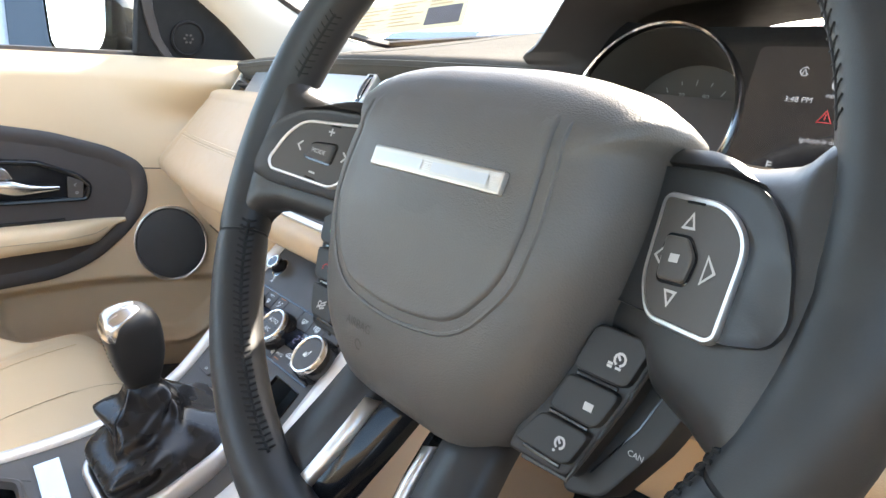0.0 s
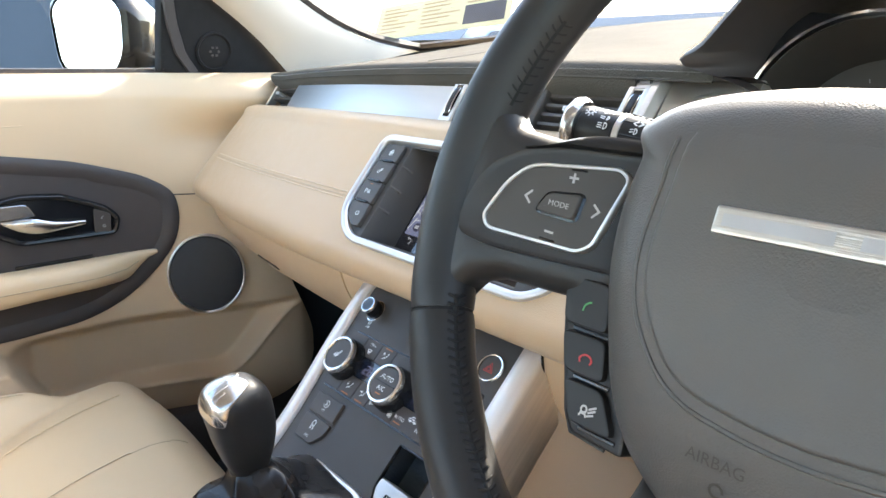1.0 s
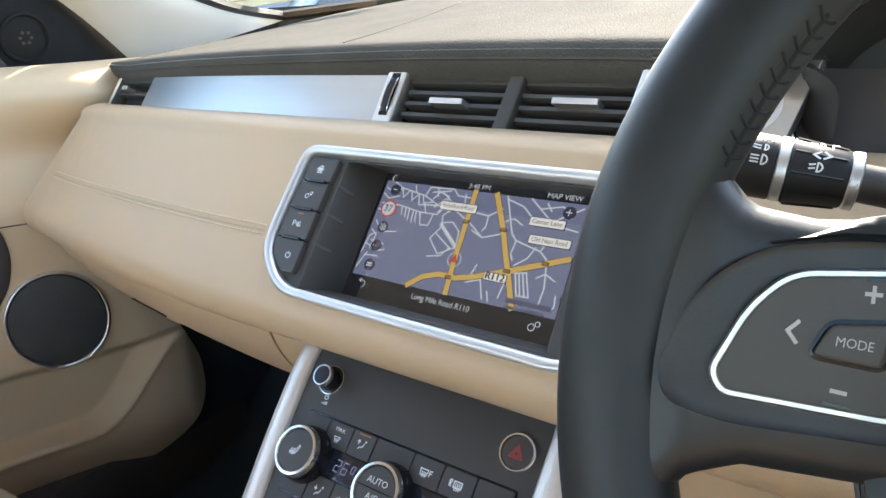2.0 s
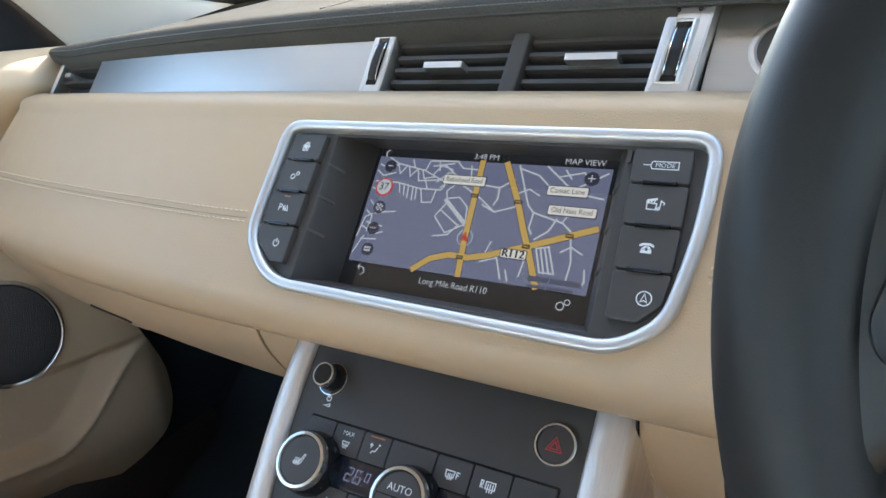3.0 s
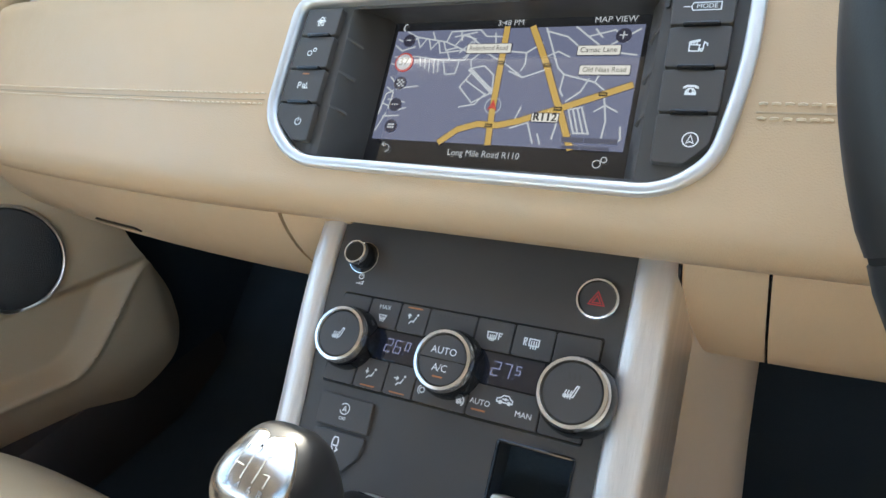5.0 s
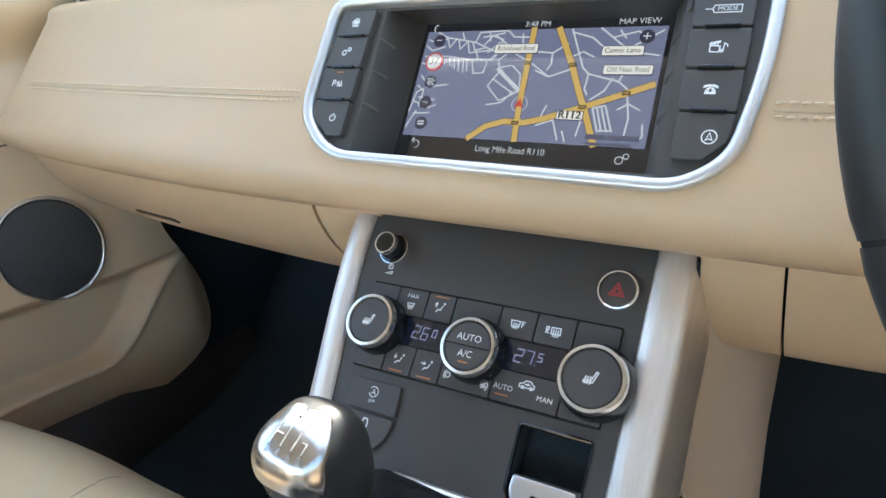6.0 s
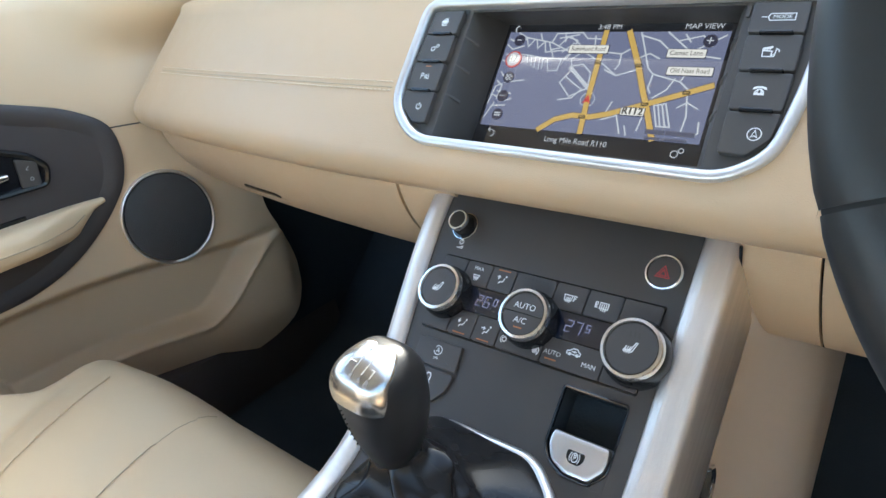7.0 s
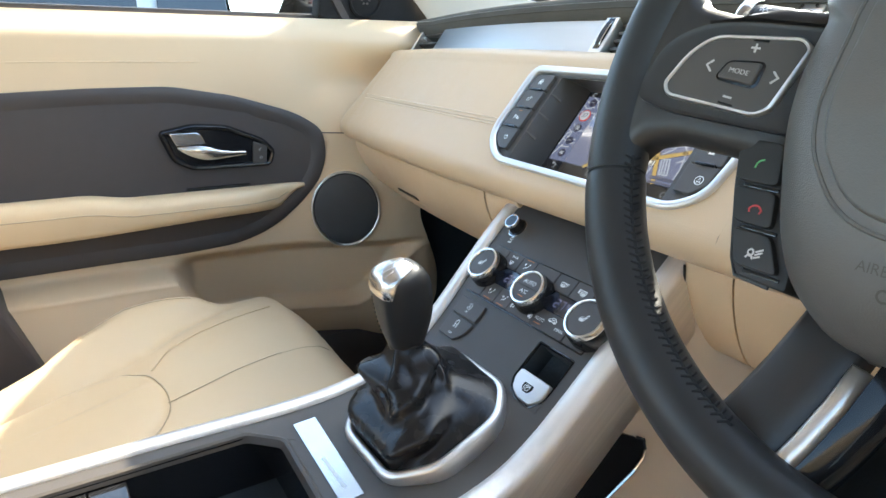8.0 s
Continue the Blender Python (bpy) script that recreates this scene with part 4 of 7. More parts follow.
STREETS += [mm(42.6, 18.1, 41.9, 7.3, 44.5, 3.6), mm(59.1, 15.5, 55.2, 6.6, 47.1, 0.1), mm(50.0, -5.4, 55.7, -20.6, 64.8, -20.4, 58.0, -3.6, 50.0, -5.4), mm(52.7, -4.7, 58.5, -20.8), mm(55.4, -4.1, 61.7, -20.6),
            mm(83.2, -15.5, 84.5, -23.3, 82.3, -25.4), mm(14.1, -18.9, 25.1, -14.7, 31.0, -28.3), mm(44.1, -13.6, 42.7, -25.0)]
part("street_network", strokes(B, STREETS, 0.0012, N + 0.0001), MAP_WHITE, lcd)
STREETS = [mm(-78.4, 50.7, -70.1, 46.5, -45.8, 42.2, -26.0, 33.7, -28.9, 28.3, -46.5, 28.2, -65.7, 31.4, -84.7, 31.4), mm(-45.8, 42.2, -43.4, 49.9, -21.7, 50.8), mm(-21.7, 50.8, -16.2, 45.8, -3.5, 45.3),
           mm(-28.2, 8.8, -16.9, -2.3, -2.4, 6.0, -21.4, 19.5, -28.2, 8.8), mm(-25.3, 14.1, -8.0, 3.5), mm(-25.5, -5.5, -14.5, -3.4, -8.2, 4.5), mm(-21.1, 22.6, -13.0, 24.2, -5.2, 17.7, -3.9, 7.8),
           mm(-13.2, 33.4, 3.4, 24.3, 13.8, 17.1)]
STREETS += [mm(-45.1, 28.0, -41.6, 18.0, -34.0, 18.6, -32.6, 28.8), mm(-56.0, 29.8, -54.6, 20.2), mm(-49, 28.4, -47.5, 20), mm(-87.0, -12.4, -84.5, 2.9, -79.2, 5.6), mm(-86.5, -24.7, -81.0, -11.5), mm(-77.2, 6.8, -60.5, 9.3), mm(16.0, -13.4, 18.6, -4.6),
            mm(-70, 46.5, -66, 38.5, -62, 44.8), mm(-60, 44.6, -57, 37, -52, 43.2), mm(-48, 42.5, -45, 36, -36, 38), mm(-86, 40, -80, 36, -70, 39), mm(-64, 31, -62, 24), mm(-38, 40, -33, 47, -24, 44, -26, 34), mm(-82, -1, -68, -3), mm(-84, 16, -80, 12),
            mm(-52, 43, -49, 34, -30, 36), mm(-58, 50, -55, 44), mm(-36, 50.5, -34, 43), mm(-30, 47, -20, 40, -14, 34), mm(-26, 42, -34, 34), mm(-22, 38, -30, 30), mm(-18, 34, -24, 28, -22, 22),
            mm(-60, 31, -58, 22), mm(-52, 29, -50.5, 19), mm(-44, 36, -40, 28), mm(-85, 45, -78, 42, -68, 46), mm(-86, 26, -79, 24, -70, 30), mm(-85, 8, -79, 4, -80, -8), mm(-86, -4, -72, -9, -66, -7), mm(-83, -14, -70, -13),
            mm(-10, 48, -8, 38, -3, 34), mm(-40, 46, -24, 49), mm(54, 44, 70, 48, 78, 40), mm(63, 13, 66, 20, 60, 24), mm(28, 30, 36, 34, 44, 30), mm(33, -22, 36, -29), mm(66, -6, 72, -2, 80, -6)]
part("street_network", strokes(B, STREETS, 0.0011, N + 0.0001), MAP_WHITE, lcd)
part("street_network", strokes(B, [mm(-22.9, 21.5, -2.0, 4.0)], 0.0030, N + 0.0001), MAP_WHITE, lcd)
H = N + 0.0008
for u0, v0, u1, v1, txt in ((-28.7, 33.4, 3.3, 39.9, "Robinhood Road"), (48.5, 31.2, 75.0, 37.4, "Camac Lane"), (52.0, 18.0, 83.0, 24.0, "Old Naas Road"), (27.4, -14.0, 44.6, -8.4, "R112")):
    corner = [(u0 / 1000, v0 / 1000), (u1 / 1000, v0 / 1000), (u1 / 1000, v1 / 1000), (u0 / 1000, v1 / 1000)]
    part("label_border", prism(B, rounded(inset(corner, -0.0005), 0.0008, 2), N, H - 0.0002, 0.0001), MAP_GREY, lcd)
    part("map_label", prism(B, rounded(corner, 0.0008, 2), N, H, 0.0001), MAP_LABEL, lcd)
    for bold in ((0.0,) if txt != "R112" else (-0.00028, 0.0, 0.00028)):
        part("label_text", words(txt, 0.0050 if txt != "R112" else 0.0074, B, (u0 + u1) / 2000 + bold, (v0 + v1) / 2000, H + 0.0002 + bold * 0.2, (u1 - u0) * 0.00086), MAP_BLACK, lcd)
part("screen_text", words("3:48 PM", 0.0058, B, -0.0005, 0.0549, H), MAP_WHITE, lcd)
part("screen_text", words("MAP VIEW", 0.0058, B, 0.0690, 0.0549, H), MAP_WHITE, lcd)
part("screen_text", words("Long Mile Road R110", 0.0064, B, -0.0006, -0.0378, H, 0.050), MAP_WHITE, lcd)
for v, w in ((-0.0252, 0.032), (-0.0300, 0.028)):
    part("map_place_bar", strokes(B, [[0.0505, v, 0.0505 + w * 0.36, v], [0.0505 + w * 0.44, v, 0.0505 + w, v]], 0.0034 if v > -0.028 else 0.0020, H), MAP_PLACE, lcd)
for u, v in ((-1.5, 26.0), (-0.7, -18.1), (30.7, 24.2), (43.4, -5.3), (69.7, 4.9)):
    part("traffic_light_icon", strokes(B, [mm(u - 1.8, v, u + 1.8, v)], 0.0026, H), MAP_BLACK, lcd)
    part("traffic_light_dots", strokes(B, [mm(u - 1.5, v, u - 0.9, v), mm(u - 0.3, v, u + 0.3, v), mm(u + 0.9, v, u + 1.5, v)], 0.0008, H + 0.0002), MAP_YELLOW, lcd)
for u, v in ((-75.9, 43.8), (-75.0, 11.1), (-74.7, -5.2), (-74.2, -21.2), (75.5, 43.9)):
    part("map_button", prism(B, disc(u / 1000, v / 1000, 0.0048, 24), N, H, 0.0001), MAP_GREY, lcd)
H2 = H + 0.0002
part("zoom_mark", strokes(B, [mm(-77.6, 43.8, -74.2, 43.8)], 0.0008, H2), MAP_WHITE, lcd)
part("zoom_mark", strokes(B, [mm(73.3, 43.9, 77.7, 43.9), mm(75.5, 41.7, 75.5, 46.1)], 0.0008, H2), MAP_WHITE, lcd)
part("more_mark", strokes(B, [mm(u, -5.2, u + 0.4, -5.2) for u in (-76.8, -74.9, -73.0)], 0.0010, H2), MAP_WHITE, lcd)
part("grid_mark", strokes(B, [mm(-76.3 + 1.9 * i, -20.2 - 2.0 * j, -75.5 + 1.9 * i, -20.2 - 2.0 * j) for i in range(3) for j in range(2)], 0.0014, H2), MAP_WHITE, lcd)
part("flag_mark", strokes(B, [mm(-77.1 + 1.5 * i, 13.0 - 1.4 * j, -76.2 + 1.5 * i, 13.0 - 1.4 * j) for i in range(4) for j in range(4) if (i + j) % 2 == 0], 0.0013, H2), MAP_WHITE, lcd)
part("speed_limit_sign", prism(B, disc(-0.0760, 0.0270, 0.0072, 32), N, H, 0.0001), MAP_RED, lcd)
part("speed_limit_face", prism(B, disc(-0.0760, 0.0270, 0.0060, 32), H, H2, 0.0001), MAP_WHITE, lcd)
part("speed_limit_number", words("37", 0.0082, B, -0.0760, 0.0270, H2 + 0.0001), MAP_BLACK, lcd)
part("position_ring", band(B, disc(-0.0009, -0.0041, 0.0058, 32), [(0, N + 0.0003), (0.0006, N + 0.0003)], closed=False), MAP_WHITE, lcd)
bm = bmesh.new()
bm.faces.new([bm.verts.new(B(u, v, H)) for u, v in ((-0.0009, 0.0002), (-0.0042, -0.0073), (-0.0009, -0.0058), (0.0024, -0.0073))])
part("position_arrow", bm, MAP_RED, lcd)
part("screen_symbol", strokes(B, [arc(-0.0740, -0.0375, 0.0028, -90, 110), mm(-75.2, -34.8, -77.0, -34.8), mm(-77.4, -34.8, -75.6, -33.2), mm(-77.4, -34.8, -75.6, -36.4)], 0.0006, H), MAP_WHITE, lcd)
part("screen_symbol", strokes(B, [arc(0.0735, -0.0395, 0.0024, 0, 360, 16), arc(0.0775, -0.0367, 0.0017, 0, 360, 14)], 0.0006, H), MAP_WHITE, lcd)
part("screen_symbol", strokes(B, [arc(-0.0795, 0.0535, 0.0028, 100, 230, 8)], 0.0010, H), MAP_WHITE, lcd)

SYMBOLS = {
    "home": [mm(-4, 0, 0, 4, 4, 0), mm(-2.2, 0.6, 2.2, 0.6), mm(-1.4, 1.4, 1.4, 1.4), mm(-2.0, -0.4, 2.0, -0.4), mm(-2.6, 0, -2.6, -3.4, -0.8, -3.4, -0.8, -1, 0.8, -1, 0.8, -3.4, 2.6, -3.4, 2.6, 0), mm(2.4, 2.6, 2.4, 3.8)],
    "gears": [arc(-0.0018, -0.0010, 0.0021, 0, 360, 14), arc(0.0026, 0.0019, 0.0015, 0, 360, 12)],
    "parking": [mm(-4.2, -2.5, -4.2, 2.5, -2, 2.5, -1.6, 1, -2, 0, -4.2, 0), arc(-0.0015, -0.0005, 0.0020, -40, 40, 5), arc(-0.0015, -0.0005, 0.0034, -40, 40, 5), mm(2.6, -2.4, 5.2, -2.4, 3.9, 2.2, 2.6, -2.4)],
    "power": [arc(0, -0.0004, 0.0028, 125, 415, 14), mm(0, 0.4, 0, 3.2)],
    "media": [mm(-4.6, -3.2, 0.8, -3.4, 1.2, 0.6, -4.8, 1.0, -4.6, -3.2), mm(-5.2, 1.9, 1.0, 3.4), mm(-4.8, 2.9, 1.0, 4.2), mm(-4.2, 1.0, -3.4, 2.6), mm(-2.4, 1.2, -1.6, 3.2), mm(-0.6, 1.4, 0.2, 3.6), mm(3.2, -2.4, 3.6, 2.6, 5.4, 1.6, 5.6, 0.2), arc(0.0024, -0.0026, 0.0008, 0, 360, 8)],
    "phone": [mm(-4.2, 1.2, -3.8, 2.2, -2, 3.0, 2, 3.0, 3.8, 2.2, 4.2, 1.2), mm(-3.4, 1.4, -2, 2.2, 2, 2.2, 3.4, 1.4), mm(-3.0, -2.8, 3.0, -2.8, 2.6, -0.6, 1.2, 1.0, -1.2, 1.0, -2.6, -0.6, -3.0, -2.8), mm(-2.4, -2.0, 2.4, -2.0), mm(-2.0, -1.2, -1.0, -1.2), mm(1.0, -1.2, 2.0, -1.2), mm(-1.4, -0.4, -0.9, 0.4), mm(1.4, -0.4, 0.9, 0.4)],
    "compass": [arc(0, 0, 0.0044, 0, 360, 22), mm(0, 2.8, -2, -2.2, 0, -1.2, 2, -2.2, 0, 2.8)],
}
BL = [[(-0.1385, 0.0475), (-0.1090, 0.0475), (-0.1100, 0.0275), (-0.1400, 0.0275)], [(-0.1403, 0.0262), (-0.1100, 0.0262), (-0.1105, 0.0030), (-0.1420, 0.0030)],
      [(-0.1420, 0.0018), (-0.1105, 0.0018), (-0.1108, -0.0220), (-0.1420, -0.0220)], [(-0.1420, -0.0232), (-0.1108, -0.0232), (-0.1108, -0.0495), (-0.1240, -0.0495), (-0.1420, -0.0345)]]
BR = [[(0.1085, 0.0475), (0.1400, 0.0475), (0.1405, 0.0275), (0.1090, 0.0275)], [(0.1092, 0.0262), (0.1405, 0.0262), (0.1405, 0.0030), (0.1097, 0.0030)],
      [(0.1098, 0.0018), (0.1405, 0.0018), (0.1400, -0.0220), (0.1102, -0.0220)], [(0.1103, -0.0232), (0.1400, -0.0232), (0.1380, -0.0390), (0.1270, -0.0500), (0.1108, -0.0495)]]
for cells, names in ((BL, ("home", "gears", "parking", "power")), (BR, ("mode", "media", "phone", "compass"))):
    for i, (pts, sym) in enumerate(zip(cells, names)):
        key = part("menu_button", prism(B, rounded(pts, 0.002, 3), -0.006, 0.0012, 0.0009), BUTTON, unit, "matt black menu button")
        cu, cv = sum(p[0] for p in pts[:4]) / 4, sum(p[1] for p in pts) / len(pts)
        if sym == "mode":
            part("button_symbol", words("MODE", 0.0037, B, cu + 0.0020, cv, 0.0015), WHITE_MARK, key)
            part("button_symbol", strokes(B, [[cu - 0.0048, cv - 0.0022, cu + 0.009, cv - 0.0022, cu + 0.009, cv + 0.0022, cu - 0.0048, cv + 0.0022, cu - 0.0058, cv, cu - 0.0048, cv - 0.0022], [cu - 0.0095, cv, cu - 0.0065, cv]], 0.0006, 0.0013), WHITE_MARK, key)
        else:
            part("button_symbol", strokes(shifted(B, cu, cv, 0.86), SYMBOLS[sym], 0.0008, 0.0013), WHITE_MARK, key)
        if sym == "parking":
            part("button_light", strokes(B, [[cu - 0.002, cv + 0.0085, cu + 0.003, cv + 0.0085]], 0.0010, 0.0013), ORANGE_MARK, key)
        if i < 3:
            part("button_ridge", prism(B, rounded(box(cu - 0.0085, pts[2][1] - 0.0014, cu + 0.0100, pts[2][1] + 0.0008), 0.001, 2), -0.004, 0.0030, 0.0008), GLOSS, unit)
            s = 1 if cu > 0 else -1
            part("housing_rib", tube([B(s * 0.1040, pts[2][1], -0.0042), B(s * 0.0995, pts[2][1] - 0.0008, -0.0100), B(s * 0.0975, pts[2][1] - 0.001, -0.0155)], 0.0014, 6), VALANCE, unit)
part("card_slot", prism(B, rounded(box(0.1045, 0.0400, 0.1068, 0.0475), 0.0005, 2), -0.004, -0.0020, 0.0003), BUTTON, unit)


# ---- centre console ----
console = thing("centre_console", (0, -0.35, 0.36), "satin black centre console with climate controls and brushed metal trims", "centre console")
C = flat((0, -0.064, 0.850), 46.4)
SPINE = [(-0.030, 0.883), (-0.042, 0.871), (-0.100, 0.816), (-0.150, 0.768), (-0.182, 0.741), (-0.215, 0.722), (-0.255, 0.711), (-0.310, 0.704), (-0.400, 0.700), (-0.600, 0.697), (-0.95, 0.695)]


def spine(s):
    """A point of the console's middle line; s is 0 at the bolster and 1 at the rear."""
    p = along([(0, y, z) for y, z in SPINE], s)
    q = along([(0, y, z) for y, z in SPINE], min(1, s + 0.01)) - along([(0, y, z) for y, z in SPINE], max(0, s - 0.01))
    t = Vector((0, q.y, q.z)).normalized()
    return p, Vector((0, t.z, -t.y)) if t.y < 0 else Vector((0, -t.z, t.y))


def left_edge(y):
    return -0.099 + 0.016 * smooth((-0.05 - y) / 0.13) - 0.010 * smooth((-0.25 - y) / 0.2)


def right_edge(y):
    return 0.105 + 0.004 * smooth((-0.15 - y) / 0.15)


SS = steps(0, 1, 80)
PIN0, PIN1 = -0.1280, -0.1675
ROWS_Y = sorted({round(spine(s)[0].y, 5) for s in SS} | {PIN0, PIN1, -0.338, -0.62}, reverse=True)


def spine_z(y):
    lo, hi = 0.0, 1.0
    for _ in range(40):
        m = (lo + hi) / 2
        if spine(m)[0].y > y:
            lo = m
        else:
            hi = m
    return spine(lo)[0].z


COLS = [0, 0.04, 0.10, 0.75, 0.93, 1]


def console_at(c, y):
    x = {0: left_edge(y), 1: right_edge(y), 0.10: -0.068, 0.75: 0.0475, 0.93: 0.0925, 0.04: (left_edge(y) - 0.068) / 2}[c]
    return Vector((x, y, spine_z(y)))


def opening(i, j):
    y = (ROWS_Y[i] + ROWS_Y[i + 1]) / 2
    return (PIN1 < y < PIN0 and COLS[j] == 0.75) or (-0.62 < y < -0.338 and 0.05 < COLS[j] < 0.9)


part("panel", thick(sheet(console_at, COLS, ROWS_Y, skip=opening), 0.003, (0, 0.7, -0.7)), PANEL, console, "satin black console panel", sharp=30)
# Dark sheet under the panel, laid in as the shade behind its openings.
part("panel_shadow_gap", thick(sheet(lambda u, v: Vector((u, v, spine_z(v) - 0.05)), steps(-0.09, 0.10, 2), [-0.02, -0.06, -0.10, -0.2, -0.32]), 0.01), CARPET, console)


def trim_loops(side, profile):
    loops = []
    for s in steps(0.03, 1, 70):
        p, up = spine(s)
        e = left_edge(p.y) if side < 0 else right_edge(p.y)
        loops.append([Vector((e + side * a, p.y + up.y * b, p.z + up.z * b - d)) for a, b, d in profile])
    return loops


part("side_trim", loft(trim_loops(-1, [(-0.0005, -0.006, 0), (-0.0002, 0.0015, 0), (0.0018, 0.0040, 0), (0.010, 0.0050, 0), (0.0165, 0.0035, 0), (0.0190, -0.001, 0), (0.0192, -0.006, 0.012), (0.0175, -0.006, 0.022)]), around=False), ALU_SIDE, console, "brushed aluminium console edge trim", sharp=80)
part("side_trim", loft(trim_loops(1, [(-0.0005, -0.006, 0), (-0.0002, 0.0015, 0), (0.0016, 0.0040, 0), (0.008, 0.0050, 0), (0.0195, 0.0046, 0), (0.0222, 0.0034, 0.0005), (0.0238, 0.0008, 0.002), (0.0262, -0.005, 0.011), (0.0285, -0.008, 0.030), (0.0305, -0.010, 0.052), (0.029, -0.010, 0.056)]), around=False), ALU_SIDE, console, "wide brushed aluminium console side trim", sharp=80)


def right_wall(y, z):
    return 0.128 + 0.043 * smooth((y + 0.07) / 0.14) + (0.03 - 0.037 * smooth((y + 0.02) / 0.14)) * smooth((0.70 - z) / 0.30)


def side_wall(side, y, k):
    z0 = spine_z(max(-0.95, min(-0.03, y))) - (0.05 if side > 0 else 0.018)
    if y > -0.03:
        z0 = 0.84 + 0.02 * smooth((y + 0.03) / 0.05)
    z = z0 + (0.36 - z0) * k
    x = right_wall(y, z) if side > 0 else 0.108 + 0.02 * k
    return Vector((side * x, y, z))


part("side_panel", thick(sheet(lambda w, k: side_wall(1, -0.95 + w * (1.20 - 0.09 * k), k), steps(1, 0, 50), steps(0, 1, 12)), 0.006, (-1, 0, 0)), HARD_TAN, console, "tan plastic console side", sharp=60)
part("side_panel", thick(sheet(lambda y, k: side_wall(-1, y, k), steps(0.10, -0.95, 50), steps(0, 1, 8)), 0.006, (1, 0, 0)), DARK, console, "dark console side", sharp=60)
SIDE = lambda y, z, n=0.0: Vector((right_wall(y, z) + n, y, z))
net = part("side_pocket", prism(SIDE, rounded([(-0.105, 0.735), (-0.076, 0.720), (-0.072, 0.706), (-0.085, 0.690), (-0.155, 0.658), (-0.24, 0.630), (-0.24, 0.645), (-0.18, 0.685), (-0.135, 0.715)], 0.006), 0.0, 0.003, 0.001), GLOSS, console, "black side pocket with chrome edge")
part("pocket_edge", tube([SIDE(y, z, 0.003) for y, z in ((-0.088, 0.727), (-0.076, 0.720), (-0.072, 0.710), (-0.074, 0.700), (-0.085, 0.690), (-0.117, 0.674), (-0.155, 0.658), (-0.24, 0.630))], 0.0016, 7), CHROME, net)


def knob(u, v, r, heated):
    base = part("climate_knob", loft([[C(a, b, n) for a, b in disc(u, v, q, 44)] for q, n in ((r * 1.15, 0.0), (r * 1.14, 0.006), (r * 1.08, 0.012), (r * 1.01, 0.0145), (r * 0.8, 0.0145))], caps=True), GLOSS, console, "black climate knob with chrome ring")
    part("knob_ring", band(C, disc(u, v, r, 44), [(-0.0006, 0.012), (-0.0004, 0.0165), (0.0006, 0.0184), (0.0024, 0.0187), (0.0034, 0.0165)], closed=False), KNOB_METAL, base)
    part("knob_cap", star(C, disc(u, v, r - 0.0034, 40), [(1, 0.0165), (0.985, 0.0174), (0.6, 0.0176)], (u, v)), BUTTON, base)
    F = shifted(C, u, v)
    if heated:
        part("seat_symbol", strokes(shifted(F, 0, 0, 0.8), [mm(-5.2, -2.4, 0.2, -2.0, 3.0, 4.6, 4.4, 4.4, 1.6, -3.2, -5.0, -3.6, -5.2, -2.4)] + [mm(x, -4.6, x + 0.5, -3.0, x - 0.3, -1.2, x + 0.4, 0.8) for x in (-4.0, -2.2, -0.4)], 0.0008, 0.0178), WHITE_MARK, base)
        part("level_marks", strokes(F, [mm(x, 7, x - 0.4, 10) for x in (-2.6, 0.2, 3.0)], 0.0012, 0.0177), PANEL, base)
    else:
        part("knob_lettering", words("AUTO", 0.0060, F, 0, 0.0050, 0.0179), WHITE_MARK, base)
        part("knob_lettering", words("A/C", 0.0060, F, 0, -0.0052, 0.0179), WHITE_MARK, base)
        part("knob_split", strokes(F, [mm(-15, 0, 15, 0)], 0.0005, 0.0177), GLOSS, base)
        part("knob_light", strokes(F, [mm(-3, -10.3, 3, -10.3)], 0.0010, 0.0178), ORANGE_MARK, base)


